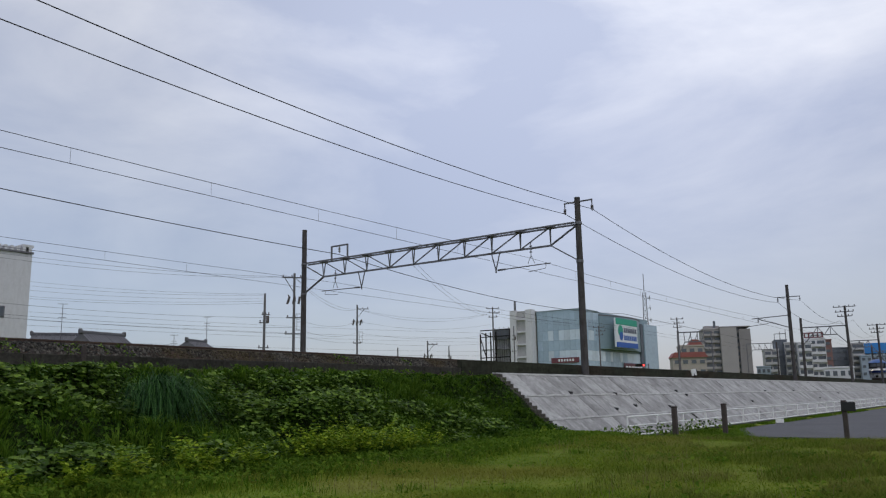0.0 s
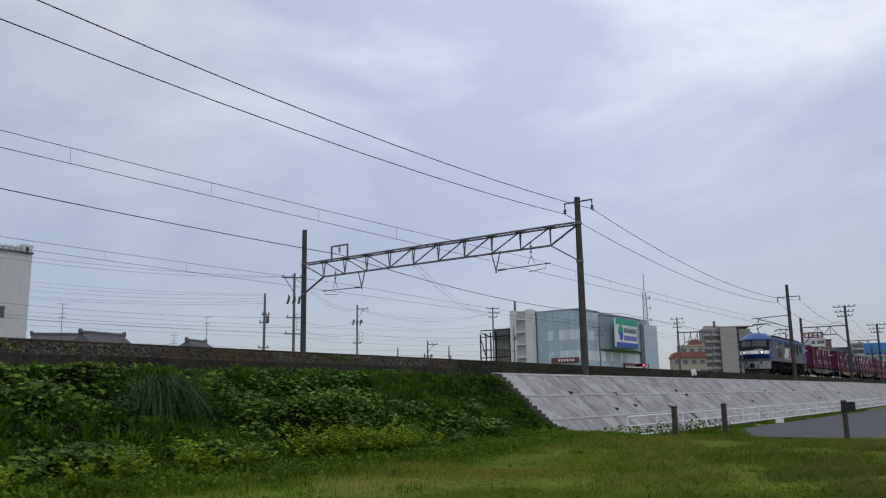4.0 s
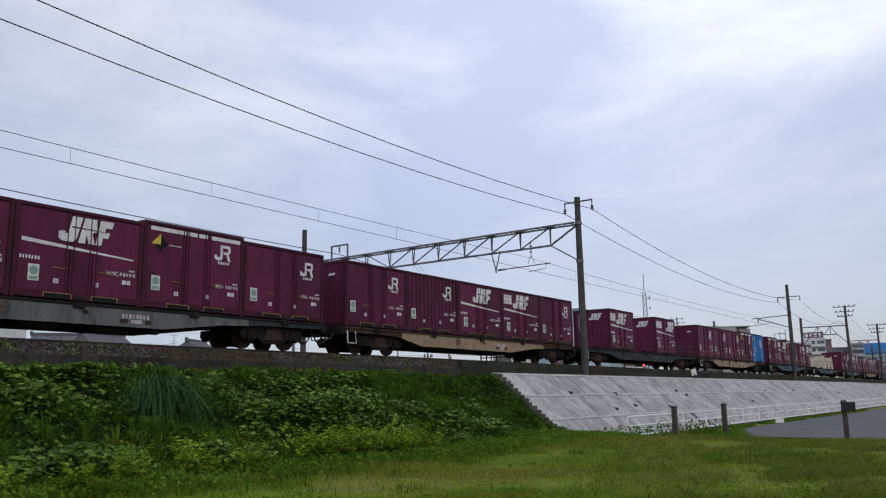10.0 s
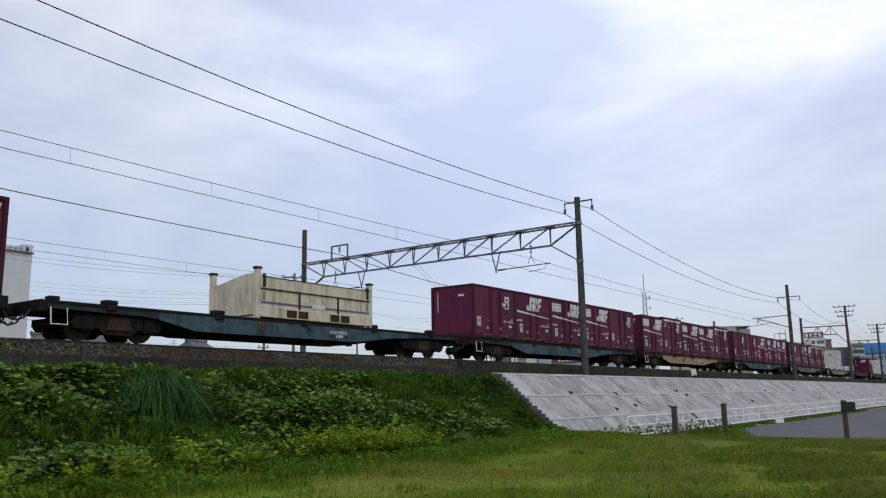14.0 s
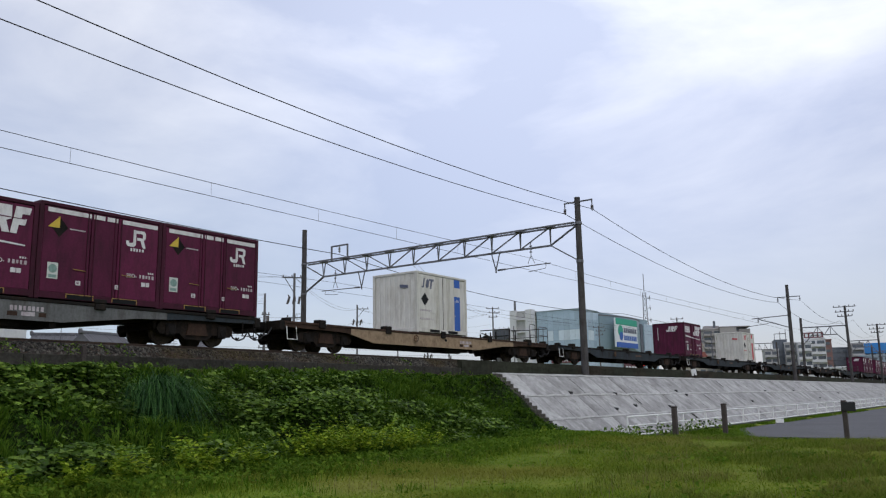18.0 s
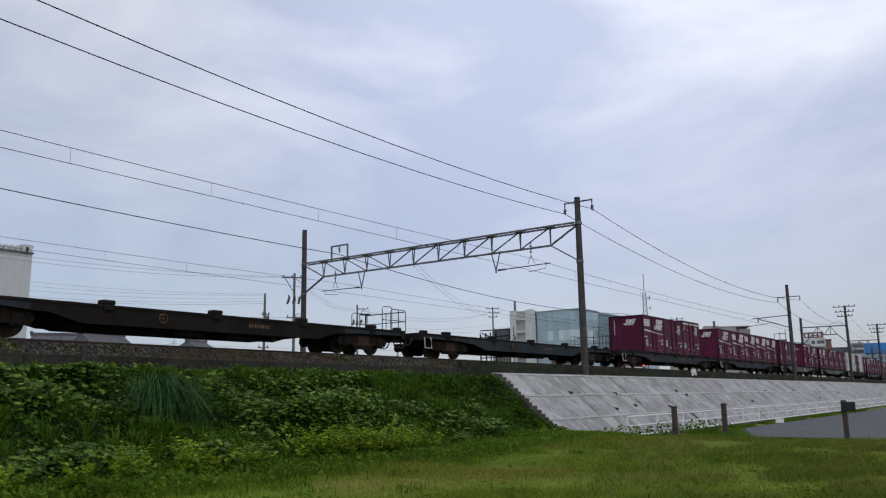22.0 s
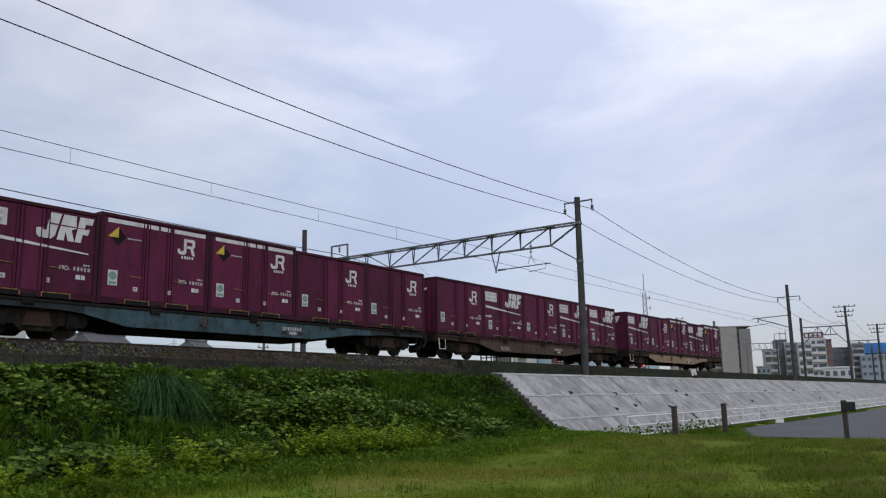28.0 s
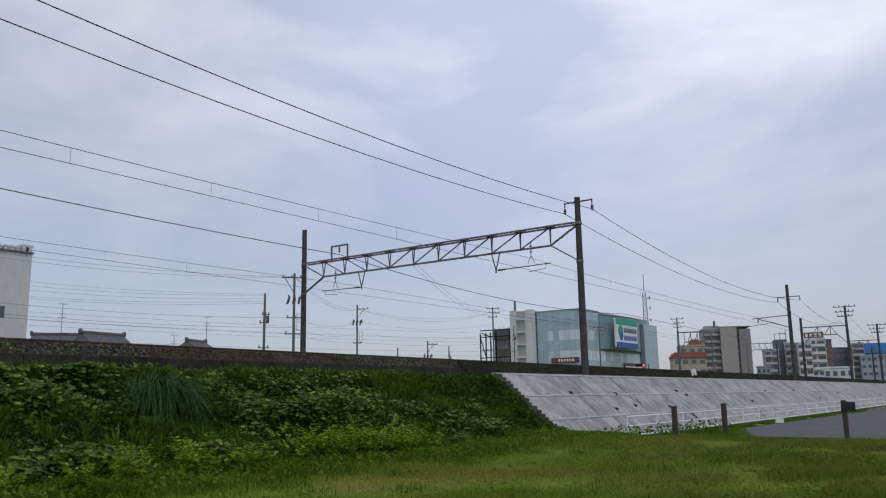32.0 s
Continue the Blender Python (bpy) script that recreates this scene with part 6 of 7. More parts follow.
def container(kind):
    tall = kind in ("p20", "blue", "sky", "whtb", "whtp", "whtl")
    H = 2.6 if tall else 2.5
    paint = {"blue": "navy", "sky": "sky", "whtb": "jwhite", "whtp": "jwhite", "whtl": "jwhite"}.get(kind, "maroon")
    trim = {"blue": "navy", "sky": "sky", "whtb": "jwhite", "whtp": "jwhite", "whtl": "jwhite"}.get(kind, "maroon_dark")
    label = {"p18": "maroon steel freight container with a white mark", "p20": "tall maroon freight container with white top bands", "panel": "maroon freight container with white panel and stripe",
             "stripe": "maroon freight container with white mark and stripe", "middle": "maroon freight container with central white mark and panel", "rib": "maroon freight container with ribbed sides", "blue": "navy blue freight container with a globe emblem", "sky": "bright blue freight container with a globe emblem",
             "whtb": "white refrigerated container with a blue stripe", "whtp": "white refrigerated container with a pink stripe", "whtl": "white refrigerated container with a light blue stripe"}[kind]
    c = thing("freight_container", pose(0, 0, 0), label, "container", "containers on the train")
    h = CL / 2
    # plan outline: shallow vertical corrugations on both ends and the far side
    def wave(n, lo, hi, depth):
        st, pts = (hi - lo) / n, []
        for k in range(n):
            x = lo + st * k
            pts += [(x + st * 0.08, 0.0), (x + st * 0.2, depth), (x + st * 0.8, depth), (x + st * 0.92, 0.0)]
        return pts
    plan = [(q, NEAR + 0.07 - d) for q, d in (wave(13, -h + 0.12, h - 0.12, 0.045) if kind == "rib" else [(-h + 0.05, 0), (h - 0.05, 0)])]
    plan += [(h - 0.045 + d, q) for q, d in wave(8, NEAR + 0.12, -NEAR - 0.12, 0.022)]
    plan += [(q, -NEAR - 0.07 + d) for q, d in reversed(wave(12, -h + 0.12, h - 0.12, 0.04))]
    plan += [(-h + 0.045 - d, q) for q, d in reversed(wave(8, NEAR + 0.12, -NEAR - 0.12, 0.022))]
    body = Shape().prism(plan, "z", 0.12, H - 0.05)
    part("body", body, paint, c)
    fr = Shape()
    for sx in (-1, 1):
        for sy in (-1, 1):
            fr.box(sx * (h - 0.06) - 0.06, sx * (h - 0.06) + 0.06, sy * (-NEAR - 0.06) - 0.06, sy * (-NEAR - 0.06) + 0.06, 0.0, H, c=0.012)
    for sy in (-1, 1):
        fr.box(-h + 0.1, h - 0.1, sy * (-NEAR - 0.05) - 0.05, sy * (-NEAR - 0.05) + 0.05, H - 0.1, H, c=0.01)
        fr.box(-h + 0.1, h - 0.1, sy * (-NEAR - 0.05) - 0.05, sy * (-NEAR - 0.05) + 0.05, 0.03, 0.2, c=0.01)
    for sx in (-1, 1):
        fr.box(sx * (h - 0.05) - 0.05, sx * (h - 0.05) + 0.05, NEAR + 0.1, -NEAR - 0.1, H - 0.1, H, c=0.01)
        fr.box(sx * (h - 0.05) - 0.05, sx * (h - 0.05) + 0.05, NEAR + 0.1, -NEAR - 0.1, 0.03, 0.2, c=0.01)
    part("frame", fr, trim, c)
    part("roof", Shape().box(-h + 0.08, h - 0.08, NEAR + 0.08, -NEAR - 0.08, H - 0.06, H + 0.012, c=0.02), "under" if kind in ("p18", "p20", "panel", "stripe", "middle", "rib", "blue", "sky") else trim, c)
    Y = NEAR + 0.012
    if kind != "rib":
        # three door leaves: two wide, one narrow folding leaf between them
        a, b = (-h + 0.13, -h + 1.45), (-h + 2.30, h - 0.13)
        if kind in ("panel", "stripe", "middle"):
            a, b = (-h + 0.13, -h + 1.50), (-h + 2.20, h - 0.13)
        for x0, x1 in (a, (a[1] + 0.03, b[0] - 0.03), b):
            part("door_leaf", Shape().box(x0, x1, NEAR + 0.014, NEAR + 0.08, 0.2, H - 0.12, c=0.012), paint, c)
        for x in (a[1] - 0.08, a[1] + 0.12, b[0] - 0.12, b[0] + 0.08):
            part("lock_rod", Shape().tube([(x, NEAR + 0.002, 0.16), (x, NEAR + 0.002, H - 0.14)], 0.018, 6), trim, c)
        for x in (a[1] - 0.45, b[0] + 0.15):
            part("lock_handle", Shape().bar((x, NEAR - 0.004, 0.86), (x + 0.38, NEAR - 0.004, 0.84), 0.016), "yellow" if paint == "maroon" else trim, c)
    # fork pockets, yellow-rimmed; solid black blocks stand in for their shaded openings
    for x in (-0.62, 0.72):
        part("fork_pocket", Shape().box(x - 0.36, x + 0.36, NEAR - 0.004, NEAR + 0.1, 0.045, 0.165, c=0.006), "louvre", c)
        part("pocket_rim", Shape().box(x - 0.38, x + 0.38, NEAR - 0.008, NEAR + 0.02, 0.167, 0.187).box(x - 0.395, x - 0.375, NEAR - 0.008, NEAR + 0.02, 0.06, 0.187).box(x + 0.375, x + 0.395, NEAR - 0.008, NEAR + 0.02, 0.05, 0.19), "yellow" if paint == "maroon" else trim, c)
    if paint == "maroon":
        part("end_lettering", Shape().prism([(0.78, 1.25), (0.84, 1.25), (0.84, 2.2), (0.78, 2.2)], "x", -h - 0.006, -h + 0.002), "pale", c)
        dx, dz = (0.42, -0.10) if kind in ("panel", "stripe", "middle") else (0.30, 0.0)
        part("data_sheet", Shape().box(-h + dx, -h + dx + 0.29, Y - 0.005, Y + 0.004, 0.55 + dz, 0.98 + dz), "sheet", c)
        part("sticker", Shape().disc((-h + dx + 0.145, Y - 0.007, 0.82 + dz), 0.115, "y", 0.006, 16).box(-h + dx + 0.04, -h + dx + 0.25, Y - 0.009, Y, 0.58 + dz, 0.66 + dz), "green", c)
        number(c, {"p20": "20D-", "stripe": "V19C-", "middle": "V19C-"}.get(kind, "19D-"), h - 1.12, Y - 0.006, 0.82, 0.165, "mark")
        tagged(part("serial_lettering", bars(h - 0.70, 0.825, 0.50, 0.105, 5, Y), "pale", c), kind="stuff")
        tagged(part("serial_lettering", bars(h - 0.42, 0.975, 0.2, 0.05, 3, Y), "mark", c), kind="stuff")
        for x, w in ((-h + 1.1, 0.14), (h - 1.45, 0.12)):
            part("tag", Shape().box(x, x + w, Y - 0.005, Y + 0.002, 0.44, 0.56), "mark", c)
            part("tag_print", Shape().box(x + 0.02, x + w - 0.03, Y - 0.008, Y, 0.47, 0.49).box(x + 0.02, x + w - 0.05, Y - 0.008, Y, 0.51, 0.53), paint, c)
        tagged(part("plate_lettering", Shape().box(h - 0.62, h - 0.49, Y - 0.005, Y, 0.60, 0.72).box(h - 0.47, h - 0.36, Y - 0.005, Y, 0.60, 0.72), "mark", c), kind="stuff")
    if kind in ("p18", "p20", "rib"):
        part("emblem", flat_mark(MARK_A, h - 1.17, 1.62 if kind != "p20" else 1.72, 0.62, Y), "mark", c, "white painted mark")
        tagged(part("caption", bars(h - 1.03, 1.49 if kind != "p20" else 1.59, 0.46, 0.09, 5, Y), "mark", c), kind="stuff")
        part("end_caption", end_mark([[(0, 0), (1, 0), (1.1, 0.3), (0.1, 0.3)]], -0.35, 1.95, 0.32, -h), "mark", c)
    if kind in ("p20",):
        for x0, x1 in ((-h + 0.22, -h + 1.45), (-h + 1.53, -h + 1.86), (-h + 1.93, -h + 2.26), (-h + 2.38, h - 0.16)):
            part("top_band", Shape().box(x0, x1, Y - 0.006, Y + 0.004, H - 0.27, H - 0.15), "mark", c)
    if kind in ("p20", "blue", "sky"):
        part("warning_diamond", Shape().prism([(-h + 0.32, 1.95), (-h + 0.56, 1.68), (-h + 0.8, 1.95), (-h + 0.56, 2.22)], "y", Y - 0.005, Y), "under", c)
        part("warning_half", Shape().prism([(-h + 0.24, 1.92), (-h + 0.56, 1.92), (-h + 0.56, 2.24)], "y", Y - 0.009, Y), "diamond", c)
        part("caption_bar", Shape().box(-h + 0.85, -h + 1.3, Y - 0.005, Y, 1.92, 1.955), "pale", c)
    if kind in ("panel", "stripe", "middle"):
        part("emblem", flat_mark(MARK_B, {"panel": h - 1.78, "stripe": -0.70, "middle": -0.85}[kind], 1.60, 1.54, Y - 0.012), "mark", c, "slanted white painted mark")
        q = {"panel": h - 1.78, "stripe": -0.70, "middle": -0.85}[kind]
        part("emblem_slit", Shape().prism([(q + 0.36, 2.03), (q + 1.42, 2.0), (q + 1.42, 1.985), (q + 0.36, 1.985)], "y", Y - 0.022, Y), paint, c)
        s = Shape()
        s.prism([(-h + 0.2, 1.46), (h - 0.3, 1.30), (h - 0.3, 1.335), (-h + 0.2, 1.565)], "y", Y - 0.010, Y)
        part("stripe", s, "mark", c, "long tapering white stripe")
        part("end_emblem", end_mark(MARK_B, 0.15, 1.85, 0.85, -h), "mark", c)
        tagged(part("caption", bars(-h + 0.17, 1.0, 0.55, 0.1, 7, Y), "mark", c), kind="stuff")
        if kind in ("panel", "middle"):
            part("notice_panel", Shape().box(-h + 0.18, -h + (1.18 if kind == "panel" else 0.9), Y - 0.006, Y + 0.004, 1.78, 2.22), "mark", c, "white notice panel with faint lettering")
            for z in (1.84, 2.03):
                tagged(part("notice_lettering", bars(-h + 0.26, z, 0.84 if kind == "panel" else 0.56, 0.13, 6, Y - 0.006), "pale", c), kind="stuff")
    if kind in ("blue", "sky"):
        part("globe", Shape().disc((0.85, Y - 0.012, 1.75), 0.37, "y", 0.012, 28, 0, 0.325).disc((0.85, Y - 0.012, 1.75), 0.18, "y", 0.012, 20, 0, 0.145)
             .box(0.835, 0.865, Y - 0.018, Y, 1.4, 2.1).box(0.5, 1.2, Y - 0.018, Y, 1.735, 1.765).box(0.56, 1.14, Y - 0.018, Y, 1.55, 1.575).box(0.56, 1.14, Y - 0.018, Y, 1.925, 1.95), "mark", c, "white wire globe emblem")
        tagged(part("caption", bars(-h + 0.62, 1.2, 0.9, 0.16, 5, Y), "mark", c), kind="stuff")
        tagged(part("serial_lettering", bars(-h + 0.45, 0.98, 1.0, 0.09, 8, Y), "pale", c), kind="stuff")
        tagged(part("serial_lettering", bars(h - 1.0, 0.62, 0.8, 0.08, 6, Y), "mark", c), kind="stuff")
        part("tag", Shape().box(-h + 0.25, -h + 0.5, Y - 0.005, Y, 0.6, 0.8), "mark", c)
        s = Shape()
        for k in range(15):
            s.box(-h + 0.1 + 0.24 * k, -h + 0.22 + 0.24 * k, NEAR - 0.01, NEAR + 0.05, H - 0.12, H - 0.02)
        tagged(part("roof_edge", s, "louvre", c), kind="stuff")
    if kind.startswith("wht"):
        col = {"whtb": "blueband", "whtp": "red", "whtl": "lightblue"}[kind]
        ink = {"whtb": "signink", "whtp": "red", "whtl": "lightblue"}[kind]
        part("emblem", flat_mark(MARK_C, -h + 0.32, 1.9, 0.85, Y - 0.004), ink, c)
        part("warning_diamond", Shape().prism([(-h + 0.30, 1.42), (-h + 0.56, 1.14), (-h + 0.82, 1.42), (-h + 0.56, 1.70)], "y", Y - 0.007, Y), "louvre", c)
        part("stripe", Shape().box(h - 0.98, h - 0.55, Y - 0.006, Y + 0.003, 0.2, H - 0.12), col, c, "broad coloured stripe")
        part("stripe_patch", Shape().box(h - 1.0, h - 0.5, Y - 0.009, Y, 1.72, 2.12), "jwhite", c)
        tagged(part("caption", bars(-h + 0.2, 0.9, 0.85, 0.09, 8, Y - 0.004), ink if kind != "whtb" else "pale", c), kind="stuff")
        tagged(part("caption", bars(-h + 0.2, 0.55, 1.0, 0.08, 8, Y - 0.004), "pale", c), kind="stuff")
        part("door_seal", Shape().box(-h + 1.86, -h + 1.89, Y - 0.004, Y + 0.003, 0.2, H - 0.12), "under", c)
        part("end_emblem", end_mark([[(0, 0.1), (0.9, 0.0), (0.9, 0.25), (0, 0.35)]], -0.3, 1.9, 0.5, -h), ink, c)
        if kind == "whtb":
            number(c, "19A", h - 0.97, Y - 0.011, 1.45, 0.2, "mark")
        if kind == "whtl":
            number(c, "19A", h - 0.97, Y - 0.011, 1.45, 0.2, "mark")
    return c


def number(parent, text, x, y, z, size, m):
    """Painted characters in the built-in face, as a mesh on the near side."""
    cu = bpy.data.curves.new("painted_code", "FONT")
    cu.body, cu.size, cu.extrude = text, size, 0.002
    tmp = bpy.data.objects.new("painted_code", cu)
    scene.collection.objects.link(tmp)
    me = bpy.data.meshes.new_from_object(tmp.evaluated_get(bpy.context.evaluated_depsgraph_get()))
    bpy.data.objects.remove(tmp)
    me.materials.clear()
    me.materials.append(M[m])
    o = new("painted_code", me)
    o.matrix_basis = pose(x, y, z, 90, 0, 0)
    o.parent = parent
    tagged(o, kind="stuff")


def tub():
    """The open-topped cream container, longer and lower than the rest."""
    c = thing("open_container", pose(0, 0, 0), "weathered cream open-topped container with corner posts", "container", "containers on the train")
    L2, H = 2.93, 1.35
    part("side_wall", Shape().box(-L2 + 0.1, L2 - 0.1, NEAR, NEAR + 0.08, 0.1, H), "cream", c)
    part("side_wall", Shape().box(-L2 + 0.1, L2 - 0.1, -NEAR - 0.08, -NEAR, 0.1, H), "cream", c)
    for sx in (-1, 1):
        part("end_wall", Shape().prism([(NEAR + 0.08, 0.1), (-NEAR - 0.08, 0.1), (-NEAR - 0.08, H - 0.12), (-0.4, H + 0.18), (NEAR + 0.08, H + 0.22)], "x", sx * (L2 - 0.14) - 0.04, sx * (L2 - 0.14) + 0.04), "cream", c)
        for sy in (-1, 1):
            p = part("corner_post", Shape().box(sx * (L2 - 0.09) - 0.09, sx * (L2 - 0.09) + 0.09, sy * (-NEAR - 0.08) - 0.09, sy * (-NEAR - 0.08) + 0.09, 0, 1.66, c=0.015), "cream", c)
            part("casting", Shape().box(sx * (L2 - 0.09) - 0.13, sx * (L2 - 0.09) + 0.13, sy * (-NEAR - 0.08) - 0.11, sy * (-NEAR - 0.08) + 0.11, 1.66, 1.74, c=0.015), "lroof", p)
    part("floor", Shape().box(-L2 + 0.1, L2 - 0.1, NEAR + 0.08, -NEAR - 0.08, 0.05, 0.15), "cream", c)
    part("top_beam", Shape().box(-L2 + 0.16, L2 - 0.16, NEAR - 0.04, NEAR + 0.1, H - 0.33, H + 0.05, c=0.015), "cream", c)
    part("beam_seam", Shape().box(-L2 + 0.16, L2 - 0.16, NEAR - 0.035, NEAR + 0.01, H - 0.36, H - 0.325), "ruststeel", c)
    part("top_seam", Shape().box(-L2 + 0.16, L2 - 0.16, NEAR - 0.05, NEAR + 0.1, H + 0.05, H + 0.075), "ruststeel", c)
    for x in (-0.98, 0.98):
        part("stiffener", Shape().box(x - 0.035, x + 0.035, NEAR - 0.035, NEAR, 0.4, H - 0.36), "ruststeel", c)
    for x in (-L2 + 0.32, L2 - 0.32):
        part("hinge", Shape().box(x - 0.1, x + 0.06, NEAR - 0.055, NEAR, H - 0.3, H + 0.16, c=0.02), "ruststeel", c)
        part("hinge", Shape().box(x - 0.05, x + 0.05, NEAR - 0.045, NEAR, H - 0.72, H - 0.42, c=0.02), "tan", c)
    part("sill_beam", Shape().box(-L2 + 0.16, L2 - 0.16, NEAR - 0.03, NEAR + 0.02, 0.06, 0.42, c=0.01), "cream", c)
    part("stripe", Shape().box(-L2 + 0.2, L2 - 0.2, NEAR - 0.014, NEAR + 0.002, 0.52, 0.585), "signink", c, "thin dark blue stripe")
    part("emblem", Shape().box(-0.35, 0.3, NEAR - 0.02, NEAR, 0.5, 0.66), "wall_white", c)
    for x in (-1.35, -0.8, 0.8, 1.35):
        part("fork_pocket", Shape().box(x - 0.24, x + 0.24, NEAR - 0.036, NEAR + 0.02, 0.1, 0.36), "ruststeel", c)
    part("cargo_cover", Shape().box(-L2 + 0.25, L2 - 0.25, NEAR + 0.12, -NEAR - 0.12, 1.0, 1.16, c=0.05), "tan", c)
    return c


def bogie(parent, x, r=0.405, base=0.95, w="wheel"):
    side = [(-1.42, 0.46), (-1.3, 0.66), (-0.5, 0.72), (-0.34, 0.8), (0.34, 0.8), (0.5, 0.72), (1.3, 0.66), (1.42, 0.46), (1.3, 0.30), (0.62, 0.34), (0.42, 0.17), (-0.42, 0.17), (-0.62, 0.34), (-1.3, 0.30)]
    b = part("bogie", Shape().prism(side, "y", -1.02, -0.86).prism(side, "y", 0.86, 1.02).box(-0.35, 0.35, -0.9, 0.9, 0.3, 0.8).box(-1.47, -1.38, -0.95, 0.95, 0.42, 0.64, c=0.02).box(1.38, 1.47, -0.95, 0.95, 0.42, 0.64, c=0.02), "truck", parent)
    for sx in (-0.48, 0.48):
        part("brake_block", Shape().box(sx - 0.07, sx + 0.07, -0.72, -0.5, 0.2, 0.62, c=0.03).bar((sx, -0.61, 0.3), (sx, -0.61, 0.85), 0.05), "ruststeel", b)
    part("bolster_cover", Shape().prism([(-0.4, 0.3), (0.4, 0.3), (0.3, 0.66), (-0.3, 0.66)], "y", -1.07, -1.0), "ruststeel", b)
    part("brake_pipe", Shape().tube([(-1.4, -0.98, 0.72), (-0.6, -1.04, 0.78), (0.6, -1.04, 0.78), (1.4, -0.98, 0.72)], 0.025, 6), "under", b)
    b.matrix_basis = pose(x, 0, 0)
    for sx in (-base, base):
        for sy in (-0.56, 0.56):
            part("wheel", Shape().disc((sx, sy, r), r, "y", 0.12, 28).disc((sx, sy - 0.075, r), r * 0.78, "y", 0.04, 24, 0, r * 0.35).disc((sx, sy, r), 0.1, "y", 0.26, 12), w, b)
        part("axle_box", Shape().box(sx - 0.16, sx + 0.16, -1.1, -0.84, 0.24, 0.62, c=0.04).disc((sx, -1.1, 0.41), 0.11, "y", 0.06, 14), "under", b)
    for sx in (-0.22, 0.0, 0.22):
        part("spring", Shape().tube([(sx, -0.94, 0.24), (sx, -0.94, 0.5)], 0.07, 8), "wheel", b)
    return b


def wagon(paint, rail):
    w = thing("flat_wagon", pose(0, 0, 0), {"tan": "dusty tan container flat wagon", "brown": "dull brown container flat wagon", "teal": "blue-green container flat wagon", "steelgrey": "grey container flat wagon", "slate": "dark slate container flat wagon", "under": "grimy brown-black container flat wagon"}[paint]
              + (" with an end handrail" if rail else " with two bogies"), "wagon", "wagons of the train")
    hw = 1.2
    old = paint in ("slate", "under")
    belly = [(5.4, 0.67), (4.5, 0.43), (-4.5, 0.43), (-5.4, 0.67)] if old else [(4.9, 0.66), (2.7, 0.41), (-4.6, 0.41)]
    for sy, o in ((-1, -hw), (1, hw - 0.06)):
        part("side_sill", Shape().prism([(-5.9, 0.97), (5.9, 0.97), (5.9, 0.70)] + belly + [(-5.9, 0.68)], "y", o, o + 0.06), paint, w)
        for sx in (-1, 1):
            part("end_sill", Shape().prism([(sx * 5.9, 0.97), (sx * 9.35, 0.97), (sx * 9.35, 0.78), (sx * 6.5, 0.74), (sx * 5.9, 0.692)], "y", o + 0.004, o + 0.056), "ruststeel" if paint in ("tan", "brown") else "slate", w)
    # added strip: rust and oil stain, plus shadow under the containers as colour
    part("deck_edge", Shape().box(-9.3, 9.3, -1.222, -1.19, 0.90, 0.985, c=0.012), "ruststeel" if paint in ("tan", "brown") else "under", w)
    part("centre_sill", Shape().prism([(-9.6, 0.95), (9.6, 0.95), (9.6, 0.70), (5.6, 0.66), (2.8, 0.32), (-4.4, 0.32), (-5.9, 0.66), (-9.6, 0.70)], "y", -0.55, 0.55), "under", w)
    part("deck", Shape().box(-9.4, 9.4, -1.14, 1.14, 0.90, 0.955, c=0.01), "under", w)
    for x in (-7.47, -3.735, 0.0, 3.735, 7.47):
        part("cross_bearer", Shape().box(x - 0.16, x + 0.16, -1.26, 1.26, 0.82, 0.985, c=0.015), "under", w)
        part("lug", Shape().box(x - 0.2, x + 0.2, -1.25, -0.95, 0.985, 1.12, c=0.03), "under", w)
    for sx in (-1, 1):
        part("end_beam", Shape().box(sx * 9.38 - 0.12, sx * 9.38 + 0.12, -1.22, 1.22, 0.66, 0.99, c=0.02), "under", w)
        part("lug", Shape().box(sx * 9.1 - 0.15, sx * 9.1 + 0.15, -1.22, -0.95, 0.98, 1.10, c=0.03), "under", w)
        part("coupler", Shape().box(min(sx * 9.4, sx * 10.02), max(sx * 9.4, sx * 10.02), -0.13, 0.13, 0.62, 0.88, c=0.03), "under", w)
        for ya, za, dx, dz in ((-0.5, 0.72, 0.5, 0.40), (-0.8, 0.75, 0.45, 0.30), (0.4, 0.72, 0.5, 0.36)):
            part("air_hose", Shape().tube([(sx * 9.5, ya, za), (sx * (9.5 + dx * 0.4), ya, za - dz * 0.8), (sx * (9.5 + dx * 0.8), ya + 0.03, za - dz), (sx * (9.5 + dx), ya + 0.05, za - dz * 0.75)], 0.028, 6), "black", w)
        part("step_iron", Shape().tube([(sx * 8.75, -1.22, 0.8), (sx * 8.72, -1.24, 0.36), (sx * 9.18, -1.24, 0.36), (sx * 9.2, -1.22, 0.8)], 0.022, 6), "white" if sx < 0 else "under", w)
        bogie(w, sx * 7.1)
    part("brake_wheel", Shape().disc((-2.0, -1.27, 0.72), 0.15, "y", 0.03, 20, 0, 0.125).bar((-2.13, -1.27, 0.72), (-1.87, -1.27, 0.72), 0.02).bar((-2.0, -1.27, 0.59), (-2.0, -1.27, 0.85), 0.02), "ochre", w)
    tagged(part("number_lettering", bars(1.3, 0.64, 0.9, 0.13, 8, -1.2), "ochre" if old else "pale", w), kind="stuff")
    if not old:
        part("plate", Shape().box(1.6, 1.95, -1.207, -1.198, 0.52, 0.62), "pale", w)
        part("plate_frame", Shape().box(1.25, 1.5, -1.206, -1.198, 0.51, 0.62).box(2.05, 2.25, -1.206, -1.198, 0.51, 0.62), "ruststeel", w)
